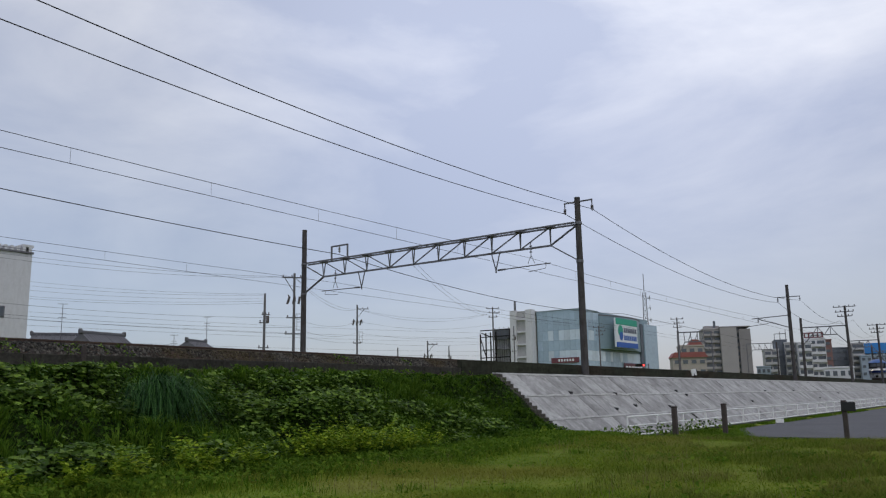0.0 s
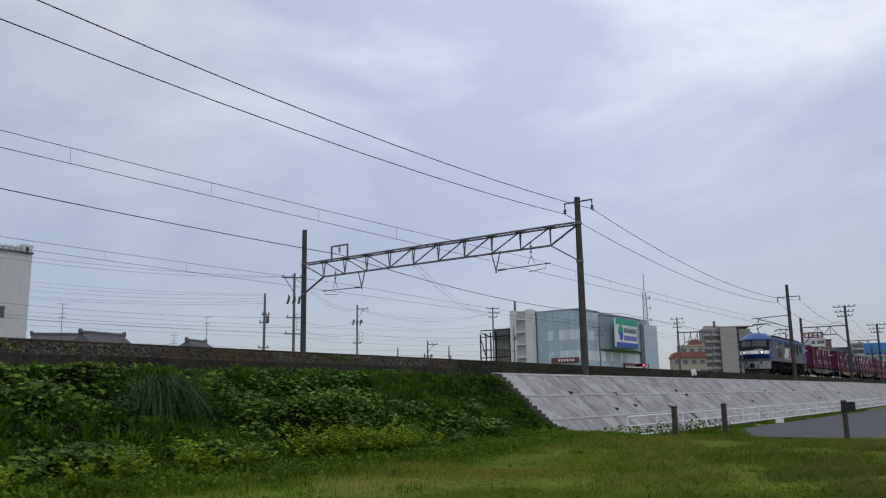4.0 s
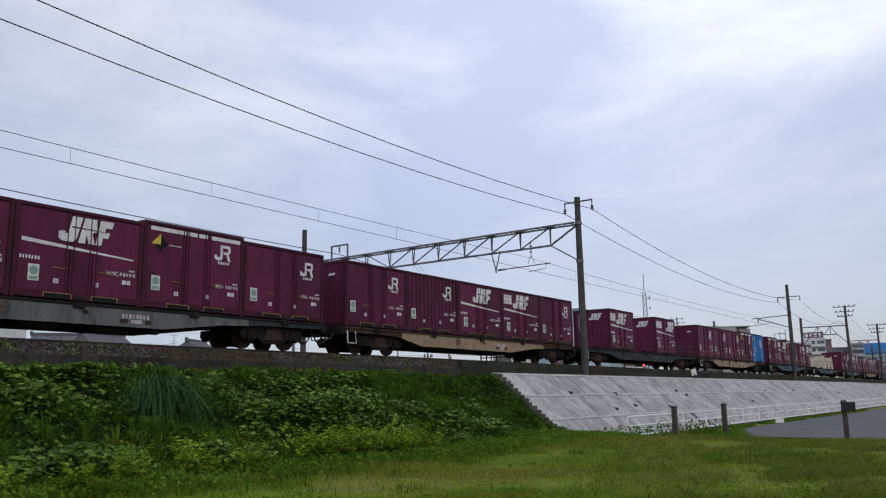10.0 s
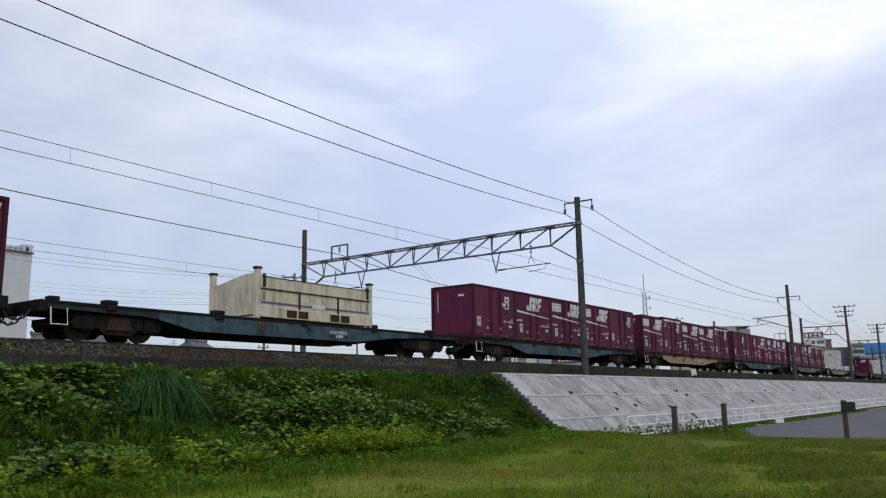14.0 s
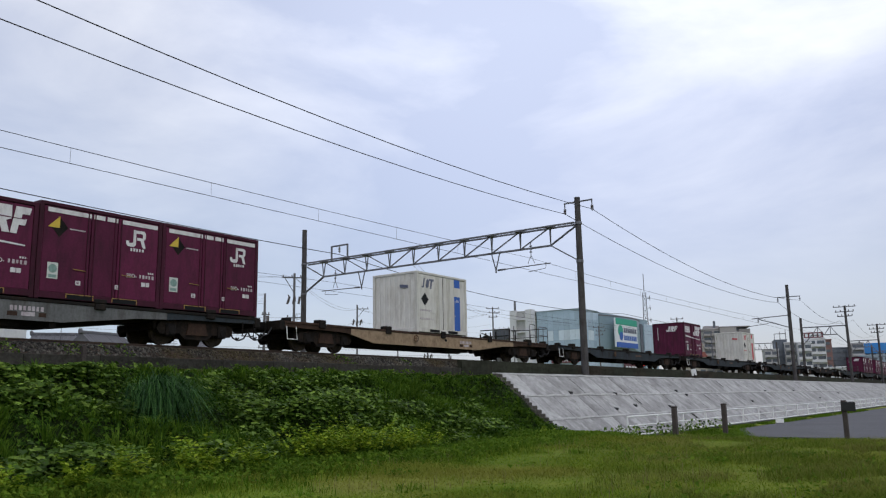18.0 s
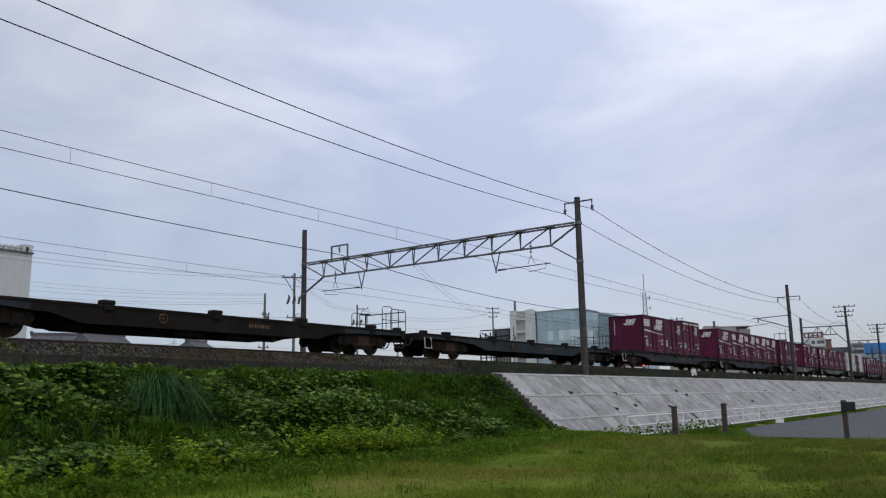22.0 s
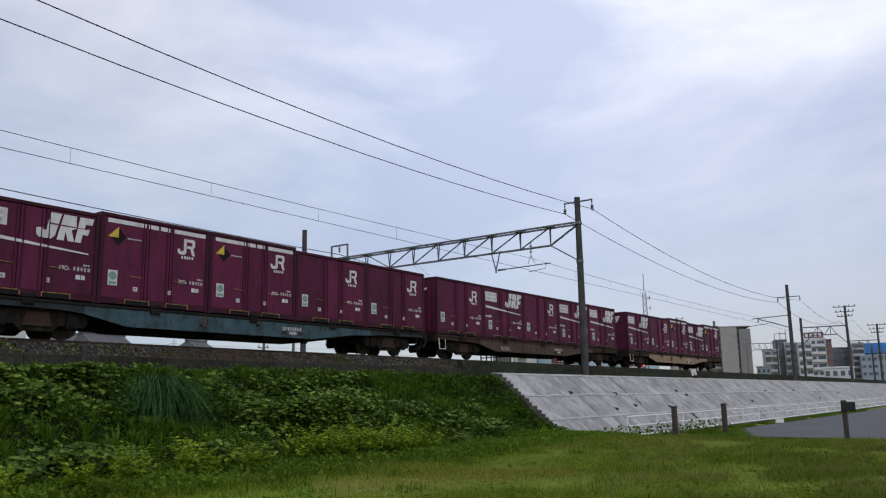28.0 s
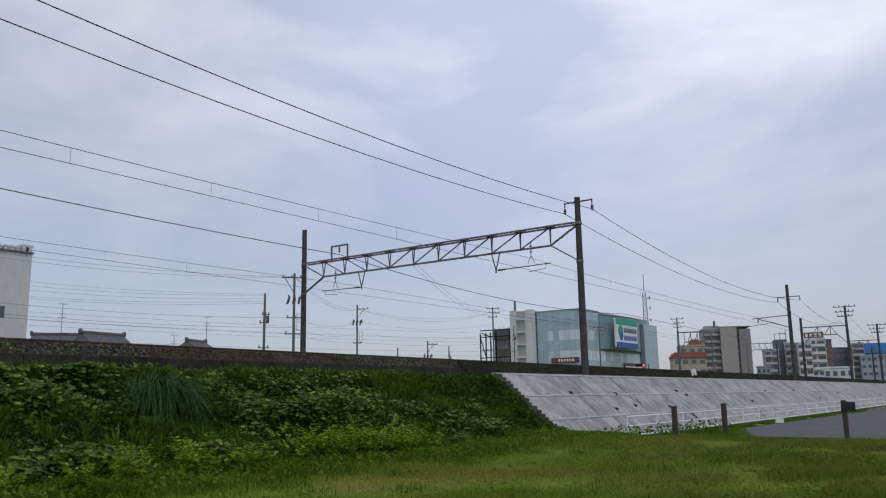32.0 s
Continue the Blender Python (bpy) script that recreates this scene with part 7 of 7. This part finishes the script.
    if paint == "brown":
        number(w, "突放禁止", -4.15, -1.209, 0.50, 0.22, "pale")
    part("control_valve", Shape().box(-1.4, -0.3, -1.0, -0.4, 0.26, 0.5, c=0.04), "under", w)
    part("air_reservoir", Shape().tube([(0.6, -0.8, 0.36), (1.7, -0.8, 0.36)], 0.15, 12), "under", w)
    part("brake_cylinder", Shape().box(2.4, 2.6, -1.1, -0.9, 0.25, 0.5, c=0.02), "under", w)
    # no opening is cut: a black plug on the sill stands for its dark inside
    part("hole", Shape().prism([(0.2 + 0.09 * math.cos(a * 0.524), 0.74 + 0.055 * math.sin(a * 0.524)) for a in range(12)], "y", -1.205, -1.19), "louvre", w)
    if rail:
        s = Shape()
        x0, x1 = 8.75, 9.72
        for yy in (-1.05, 1.05):
            s.tube([(x0, yy, 0.95), (x0, yy, 1.75), (x0 + 0.1, yy, 1.85), (x1 - 0.1, yy, 1.85), (x1, yy, 1.75), (x1, yy, 0.95)], 0.018, 6)
            s.tube([(x0, yy, 1.4), (x1, yy, 1.4)], 0.018, 6).tube([(x0 + 0.5, yy, 0.95), (x0 + 0.5, yy, 1.85)], 0.018, 6)
        s.tube([(x1, -1.05, 1.8), (x1, 1.05, 1.8)], 0.024, 6).tube([(x1, -1.05, 1.4), (x1, 1.05, 1.4)], 0.018, 6).tube([(x1, 0, 0.95), (x1, 0, 1.8)], 0.018, 6)
        s.tube([(9.12, -0.3, 0.95), (9.12, -0.3, 1.98), (9.2, -0.3, 2.06), (9.66, -0.3, 2.06), (9.74, -0.3, 1.98), (9.74, -0.3, 0.95)], 0.018, 6).tube([(9.12, -0.3, 1.5), (9.74, -0.3, 1.5)], 0.018, 6)
        part("handrail", s, "mast", w)
        part("brake_stand", Shape().tube([(9.0, 0.5, 0.95), (9.0, 0.5, 1.75)], 0.035, 6).disc((9.0, 0.5, 1.75), 0.22, "z", 0.04, 16, 0, 0.17), "black", w)
    return w


# load of each wagon, front first
LOADS = [
    ("steelgrey", 0, "- p18 p20 p20 -"), ("tan", 1, "p18 p18 p20 blue p20"), ("steelgrey", 0, "panel stripe stripe p20 p18"), ("tan", 0, "p18 rib stripe middle p18"),
    ("slate", 1, "- middle - panel -"), ("tan", 1, "p18 p18 p18 p20 sky"), ("teal", 0, "p20 panel p20 p18 panel"), ("teal", 0, "tub"),
    ("teal", 0, "p18 stripe panel panel p18"), ("tan", 1, "panel p20 panel panel p20"), ("teal", 0, "p18 p18 stripe panel panel"), ("steelgrey", 0, "p18 p18 panel p20 p20"),
    ("tan", 1, "- - whtb - -"), ("slate", 0, "- - - - -"), ("slate", 0, "panel - - - whtp"), ("slate", 0, "- - - - -"), ("under", 1, "- - - - -"), ("slate", 1, "- - - - -"),
    ("slate", 0, "- panel p18 p20 -"), ("slate", 0, "stripe panel panel panel panel"), ("steelgrey", 0, "p18 p18 - p20 stripe"), ("steelgrey", 1, "panel p18 p20 p18 p18"),
    ("under", 0, "whtl whtb p18 whtl p18"), ("teal", 0, "panel p20 p20 p18 p18"), ("brown", 0, "p18 panel p18 panel panel"), ("tan", 0, "panel p18 p20 panel p20"),
]
SLACK = [0.22, 0.16, -0.03, -0.22, -0.33, -0.45, 0.05, -0.16, -0.09, 0.01, 0.08, 0.07, -0.06, -0.21, -0.23, 0.05, -0.09, -0.12, 0.29, -0.18, -0.13, -0.05, -0.01, 0.18, -0.29, 0.22]  # couplings drawn out or pushed in, wagons of unlike length
TRAIN = []  # (thing, distance behind the first slot of the first wagon, height over the rail)
_made = {}


def again(key, build):
    if key in _made:
        return copy_thing(_made[key], pose(0, 0, 0))
    _made[key] = build()
    return _made[key]


for _i, (_paint, _rail, _load) in enumerate(LOADS):
    _c0 = _i * WAGON + SLACK[_i]
    TRAIN.append((again((_paint, _rail), lambda: wagon(_paint, _rail)), _c0 + 9.328 + (0.5 if _i == 0 else 0.0), 0.0))
    if _load == "tub":
        TRAIN.append((tub(), _c0 + 7.07 + 2.93, 0.985))
        continue
    for _k, _kind in enumerate(_load.split()):
        if _kind != "-":
            TRAIN.append((again(_kind, lambda: container(_kind)), _c0 + _k * PITCH + CL / 2, 0.995))


_last = next(ob for ob, _, up in reversed(TRAIN) if up == 0.0)
part("tail_lamp", Shape().disc((9.56, -1.0, 1.08), 0.17, "x", 0.1, 18).bar((9.5, -1.0, 0.8), (9.5, -1.0, 1.1), 0.06), "tail", _last, "round red tail marker")

# ---------------------------------------------------------------- the locomotive
def nose_x(z):
    """How far the front reaches at the middle, by height."""
    pts = ((0.0, 8.8), (0.5, 8.95), (1.2, 9.08), (1.4, 9.16), (1.9, 9.32), (2.22, 9.18), (2.67, 9.0), (3.1, 8.91), (3.3, 8.89), (3.5, 8.6), (3.7, 7.6))
    for (z0, a), (z1, b) in zip(pts, pts[1:]):
        if z <= z1:
            return a + (b - a) * (z - z0) / (z1 - z0)
    return pts[-1][1]


def nose_band(z0, z1, sx, grow=0.0, hw=1.4, rows=3, y0=None, y1=None, setback=1.1, back=7.3):
    """A strip of the rounded front between two heights."""
    s, n = Shape(), 14
    ya, yb = (-hw if y0 is None else y0), (hw if y1 is None else y1)
    vs = []
    for r in range(rows + 1):
        z = z0 + (z1 - z0) * r / rows
        for k in range(n + 1):
            y = ya + (yb - ya) * k / n
            vs.append((sx * (nose_x(z) + grow - setback * abs(y / 1.4) ** 1.8), y, z))
    rear = [(sx * back, p[1], p[2]) for p in vs]
    m, N = n + 1, len(vs)
    fs = [(r * m + k, r * m + k + 1, (r + 1) * m + k + 1, (r + 1) * m + k) for r in range(rows) for k in range(n)]
    fs += [tuple(N + i for i in reversed(f)) for f in fs]
    ring = [k for k in range(m)] + [r * m + n for r in range(1, rows + 1)] + [rows * m + k for k in range(n - 1, -1, -1)] + [r * m for r in range(rows - 1, 0, -1)]
    fs += [(a, b, b + N, a + N) for a, b in zip(ring, ring[1:] + ring[:1])]
    return s.add(vs + rear, fs)


def pantograph(parent, x, sx):
    p = part("pantograph", Shape().box(x - 0.7, x + 0.7, -0.5, -0.42, 3.95, 4.03).box(x - 0.7, x + 0.7, 0.42, 0.5, 3.95, 4.03).box(x - 0.06, x + 0.06, -0.5, 0.5, 3.95, 4.05), "louvre", parent, "raised single-arm current collector")
    kx, kz = x + sx * 0.75, 4.5
    hx = x - sx * 0.75
    part("lower_arm", Shape().tube([(x, 0, 4.02), (kx, 0, kz)], 0.055, 8), "louvre", p)
    part("upper_arm", Shape().tube([(kx, -0.05, kz), (hx, -0.3, 5.0)], 0.03, 8).tube([(kx, 0.05, kz), (hx, 0.3, 5.0)], 0.03, 8), "louvre", p)
    part("rod", Shape().tube([(x - sx * 0.25, 0, 4.02), (kx - sx * 0.05, 0, kz - 0.08)], 0.02, 6), "louvre", p)
    s = Shape()
    for dx in (-0.13, 0.13):
        s.tube([(hx + dx, -0.95, 4.88), (hx + dx, -0.75, 5.02), (hx + dx, -0.5, 5.07), (hx + dx, 0.5, 5.07), (hx + dx, 0.75, 5.02), (hx + dx, 0.95, 4.88)], 0.035, 6)
    s.tube([(hx - 0.13, -0.4, 5.03), (hx + 0.13, -0.4, 5.03)], 0.02, 6).tube([(hx - 0.13, 0.4, 5.03), (hx + 0.13, 0.4, 5.03)], 0.02, 6)
    part("head", s, "louvre", p)
    for dy in (-0.45, 0.45):
        for dx in (-0.6, 0.6):
            part("insulator", Shape().tube([(x + dx, dy, 3.66), (x + dx, dy, 3.96)], 0.07, 8), "insul", p)


def locomotive():
    g = thing("electric_locomotive", pose(0, 0, 0), "blue and grey electric locomotive with white-banded cab front", "locomotive")
    Y = -1.4
    body = part("body", Shape().prism([(-1.4, 1.22), (1.4, 1.22), (1.4, 3.5), (1.28, 3.58), (-1.28, 3.58), (-1.4, 3.5)], "x", -7.35, 7.35), "lgrey", g)
    part("gutter", Shape().box(-6.4, 6.9, Y - 0.03, Y + 0.02, 3.46, 3.53, c=0.01), "lskirt", body)
    part("sill_line", Shape().box(-7.0, 8.3, Y - 0.012, Y + 0.01, 1.2, 1.28), "lroof", body)
    # painted flanks, in sheets laid on the body
    part("cab_flank", Shape().prism([(-8.07, 1.46), (-7.09, 1.46), (-6.45, 3.46), (-7.7, 3.44), (-7.78, 3.3), (-7.8, 3.1), (-7.89, 2.67), (-8.07, 2.22), (-8.21, 1.9)], "y", Y - 0.008, Y + 0.01), "lblue", body, "blue painted cab side")
    part("top_stripe", Shape().prism([(-6.44, 3.46), (-6.53, 3.16), (2.0, 3.16), (6.5, 3.30), (6.5, 3.46)], "y", Y - 0.007, Y + 0.01), "lblue", body)
    part("rear_flank", Shape().prism([(6.45, 3.46), (6.72, 1.46), (8.07, 1.46), (8.21, 1.9), (8.07, 2.22), (7.89, 2.67), (7.8, 3.1), (7.78, 3.3), (7.7, 3.44)], "y", Y - 0.008, Y + 0.01), "lblue", body, "blue painted cab side")
    # cab windows and doors on the near side
    part("side_window", Shape().prism([(-8.01, 2.32), (-7.93, 2.48), (-7.12, 2.48), (-7.08, 3.4), (-7.72, 3.4), (-7.772, 3.28), (-7.795, 3.1), (-7.885, 2.67)], "y", Y - 0.014, Y), "louvre", body, "black-framed dark cab window")
    part("side_window", Shape().prism([(-7.84, 2.6), (-7.56, 2.6), (-7.58, 3.26)], "y", Y - 0.018, Y), "paleglass", body)
    part("cab_door", Shape().box(6.72, 7.38, Y - 0.014, Y, 1.36, 3.3, c=0.01), "ldark", body)
    part("door_window", Shape().box(6.86, 7.24, Y - 0.022, Y, 2.45, 3.1, c=0.01), "paleglass", body)
    part("side_window", Shape().prism([(7.66, 2.56), (8.0, 2.6), (7.8, 3.2), (7.66, 3.2)], "y", Y - 0.018, Y), "paleglass", body)
    for x in (-5.9, -5.35):
        part("door_line", Shape().box(x - 0.015, x + 0.015, Y - 0.006, Y, 1.35, 3.3), "lroof", body)
    lv = part("louvre", Shape().box(-4.65, -3.1, Y - 0.01, Y, 1.7, 2.53), "louvre", body)
    for k in range(9):
        part("slat", Shape().box(-4.63, -3.12, Y - 0.03, Y - 0.008, 1.74 + 0.088 * k, 1.775 + 0.088 * k), "lgrey", lv)
    for x0, x1, z0, z1 in ((2.0, 3.1, 2.48, 3.2), (3.4, 4.45, 2.75, 3.25), (3.4, 4.45, 2.2, 2.70), (5.0, 6.05, 2.46, 3.22)):
        f = part("intake_grille", Shape().box(x0, x1, Y - 0.012, Y, z0, z1, c=0.01), "louvre", body)
        for k in range(4):
            zz = z0 + (z1 - z0) * (k + 0.5) / 4
            part("slat", Shape().box(x0 + 0.04, x1 - 0.04, Y - 0.024, Y - 0.01, zz - 0.012, zz + 0.012), "lroof", f)
    for x0 in (-4.0, -1.6, 0.4):
        part("hatch", Shape().box(x0, x0 + 0.75, Y - 0.014, Y, 2.92, 3.30, c=0.01), "ldusk", body)
    part("emblem", flat_mark(MARK_B, -2.1, 1.68, 2.2, Y - 0.004), "mark", body, "slanted white painted mark")
    part("swoosh", Shape().prism([(-2.15, 1.66), (-2.0, 1.6), (0.0, 1.545), (2.2, 1.56), (0.0, 1.61)], "y", Y - 0.010, Y), "mark", body)
    for lab, m, strokes in (("red painted character", "red", ((0.35, 1.74, 0.47, 2.14), (0.52, 1.78, 0.82, 2.1), (0.30, 1.9, 0.52, 1.96), (0.60, 1.70, 0.66, 2.16))),
                            ("white painted character", "mark", ((1.0, 1.92, 1.32, 1.98), (1.13, 1.74, 1.19, 2.12), (1.0, 1.74, 1.10, 1.84), (1.22, 1.74, 1.32, 1.84))),
                            ("white painted character", "mark", ((1.42, 1.72, 1.47, 2.2), (1.42, 2.14, 1.6, 2.19), (1.42, 1.92, 1.6, 1.97), (1.57, 1.92, 1.62, 2.2), (1.7, 1.55, 1.75, 2.24), (1.7, 2.18, 1.86, 2.23), (1.82, 1.9, 1.87, 2.23)))):
        ch = Shape()
        for x0, z0, x1, z1 in strokes:
            ch.box(x0, x1, Y - 0.012, Y - 0.002, z0, z1)
        tagged(part("painted_lettering", ch, m, body, lab), kind="stuff")
    part("lettering_underline", Shape().prism([(0.25, 1.66), (1.3, 1.62), (1.3, 1.655), (0.25, 1.70)], "y", Y - 0.010, Y), "mark", body)
    part("soot", Shape().prism([(-1.9, 2.75), (0.3, 2.85), (0.5, 3.15), (-1.6, 3.15)], "y", Y - 0.006, Y), "ldusk", body, "sooty stained patch of side sheeting")
    tagged(part("class_lettering", bars(-6.0 + 0.55, 2.62, 0.9, 0.12, 7, Y), "mark", body), kind="stuff")
    part("small_mark", flat_mark(MARK_A, -7.72, 2.19, 0.36, Y - 0.006), "mark", body)
    part("small_mark", Shape().box(-7.66, -7.54, Y - 0.012, Y, 1.66, 1.84), "lightblue", body)
    # fronts
    for sx in (-1, 1):
        cab = part("cab_front", nose_band(1.46, 3.36, sx, 0.0, rows=9), "ldark", g)
        part("white_band", nose_band(1.9, 2.23, sx, 0.012, back=7.9), "mark", cab, "broad white painted band")
        part("window_mask", nose_band(2.24, 3.32, sx, 0.012, rows=6, back=7.85), "louvre", cab)
        for a, b in ((-1.2, -0.1), (0.0, 1.1)):
            part("windscreen", nose_band(2.62, 3.2, sx, 0.024, y0=a, y1=b, rows=5, back=7.8), "panel", cab)
        for ya in (-0.35, 0.15):
            part("wiper", Shape().tube([(sx * (nose_x(2.55) - 0.03), ya, 2.56), (sx * (nose_x(3.0) - 0.02), ya - 0.15, 3.0)], 0.014, 5), "louvre", cab)
        for y in (-0.82, 0.82):
            part("headlamp_case", nose_band(1.96, 2.18, sx, 0.03, y0=y - 0.21, y1=y + 0.21, back=7.9), "louvre", cab)
            for ya, yb, m, nm, label in ((-0.13, -0.03, "lamp" if sx < 0 else "white", "headlamp", "lit headlamp" if sx < 0 else ""), (0.05, 0.17, "paleglass", "marker_lamp", "")):
                part(nm, nose_band(2.02, 2.12, sx, 0.042, y0=y + ya, y1=y + yb, rows=1, back=8.0), m, cab, label)
        for k in range(9):
            if k != 5:
                part("class_letter", nose_band(2.30, 2.385, sx, 0.026, y0=-0.9 + 0.078 * k, y1=-0.858 + 0.078 * k, rows=1, back=8.0), "mark", cab)
        part("lip", nose_band(1.2, 1.455, sx, -0.07, hw=1.385, rows=1), "lgrey", g)
        skirt = part("skirt", nose_band(0.5, 1.19, sx, -0.05, hw=1.33, rows=3, back=7.75), "lskirt", g)
        part("plough", nose_band(0.05, 0.49, sx, -0.22, hw=1.12, rows=2, back=7.7), "plough", g, "rusty brown snow plough")
        part("side_skirt", Shape().prism([(sx * 7.95, 1.19), (sx * 7.42, 1.19), (sx * 7.76, 0.52), (sx * 7.85, 0.5)], "y", -1.37, 1.37), "lskirt", g)
        # raised black strips stand in for the shade inside the step openings
        for ya in (-0.72, 0.72):
            part("step_slot", nose_band(0.98, 1.17, sx, -0.035, y0=ya - 0.07, y1=ya + 0.07, rows=1, back=8.0), "louvre", skirt)
        part("step", Shape().box(sx * 7.72 - 0.07, sx * 7.72 + 0.07, -1.385, -1.3, 0.78, 1.12), "louvre", g)
        part("hose_cock", Shape().tube([(sx * 8.6, -0.62, 0.93), (sx * 8.78, -0.66, 0.91)], 0.045, 8), "galv", skirt)
        part("coupler", Shape().box(min(sx * 8.3, sx * 9.1), max(sx * 8.3, sx * 9.1), -0.17, 0.17, 0.64, 0.98, c=0.05).box(min(sx * 8.9, sx * 9.12), max(sx * 8.9, sx * 9.12), -0.05, 0.27, 0.6, 1.02, c=0.05).box(min(sx * 8.5, sx * 8.85), max(sx * 8.5, sx * 8.85), -0.42, 0.42, 0.68, 0.92, c=0.04), "under", g)
        for ya in (-0.5, 0.55, 0.8):
            part("air_hose", Shape().tube([(sx * 8.7, ya, 0.92), (sx * 8.92, ya * 1.03, 0.9), (sx * 9.0, ya, 0.72), (sx * 8.95, ya, 0.55), (sx * 8.8, ya * 0.93, 0.5)], 0.032, 6), "black", g)
        part("grab_rail", Shape().tube([(sx * 8.6, 0.95, 1.5), (sx * 8.78, 1.0, 1.52), (sx * 8.82, 1.0, 1.8), (sx * 8.65, 0.95, 1.82)], 0.022, 6), "white", g)
        # domed cab roof
        s, rows, n = Shape(), 10, 12
        vs = []
        crown = (0.14, 0.36, 0.50, 0.53, 0.52, 0.47, 0.40, 0.32, 0.22, 0.11, 0.0)
        for r in range(rows + 1):
            q = r / rows
            for k in range(n + 1):
                y = -1.42 + 2.84 * k / n
                xx = 6.3 + (nose_x(3.3) + 0.05 - 6.3 - 1.1 * abs(y / 1.42) ** 1.8) * q
                vs.append((sx * xx, y, 3.52 - 0.17 * q ** 3 + crown[r] * (1 - abs(y / 1.42) ** 2.4)))
        m = n + 1
        fs = [(r * m + k, r * m + k + 1, (r + 1) * m + k + 1, (r + 1) * m + k) for r in range(rows) for k in range(n)]
        N = len(vs)
        low = [(p[0], p[1], 3.45 - 0.17 * (r // m / rows) ** 3) for r, p in enumerate(vs)]
        fs += [tuple(N + i for i in f) for f in fs]
        ring = [k for k in range(m)] + [r * m + n for r in range(1, rows + 1)] + [rows * m + k for k in range(n - 1, -1, -1)] + [r * m for r in range(rows - 1, 0, -1)]
        fs += [(a, b, b + N, a + N) for a, b in zip(ring, ring[1:] + ring[:1])]
        part("cab_roof", s.add(vs + low, fs), "lcrown", g)
    # roof gear
    roof = part("roof", Shape().box(-6.4, 6.4, -1.22, 1.22, 3.56, 3.68, c=0.04), "lroof", g)
    for x0, x1, w, z in ((-3.9, -0.6, 0.95, 3.93), (-0.3, 3.4, 0.95, 3.9)):
        part("equipment_box", Shape().box(x0, x1, -w, w, 3.68, z, c=0.08), "lroof", roof)
    part("equipment_box", Shape().box(6.1, 7.4, -0.75, 0.75, 3.6, 3.95, c=0.1), "lroof", roof)
    part("roof_pipe", Shape().tube([(-6.2, -1.0, 3.78), (6.3, -1.0, 3.78)], 0.03, 6), "lroof", roof)
    part("bus_bar", Shape().tube([(-4.6, 0.2, 4.05), (4.6, 0.2, 4.05)], 0.025, 6), "louvre", roof)
    part("horn", Shape().tube([(-7.5, 0.3, 3.85), (-7.5, 0.3, 4.1)], 0.03, 6).tube([(-7.8, 0.3, 4.1), (-7.2, 0.3, 4.1)], 0.045, 6), "louvre", roof)
    pantograph(g, -5.5, -1)
    pantograph(g, 5.5, 1)
    # running gear
    part("underframe", Shape().box(-7.2, 7.2, -1.15, 1.15, 0.75, 1.22), "ltruck", g)
    for x in (-5.9, 0.0, 5.9):
        b = bogie(g, x, 0.53, 1.2)
        part("side_frame", Shape().box(-1.9, 1.9, -1.18, -0.98, 0.52, 0.95, c=0.06).box(-0.5, 0.5, -1.2, -1.0, 0.3, 0.6, c=0.05), "ltruck", b)
    for x in (-2.95, 2.95):
        part("equipment_case", Shape().box(x - 0.75, x + 0.75, -1.2, 1.2, 0.3, 0.95, c=0.06), "ltruck", g)
    return g


TRAIN.append((locomotive(), -8.88, 0.0))

# where the first slot of the first wagon stands, second by second
HEAD = [(t, 189.68 - 22.609 * t - 0.01047 * t * t) for t in range(33)]


def motions():
    for ob, behind, up in TRAIN:
        rows = []
        for t, x in HEAD:
            x = x + behind
            rows.append((t, pose(x, TRACK_Y + bend(x), RAIL_Z + up, 0, 0, heading(x))))
        walk(ob, rows)


motions()
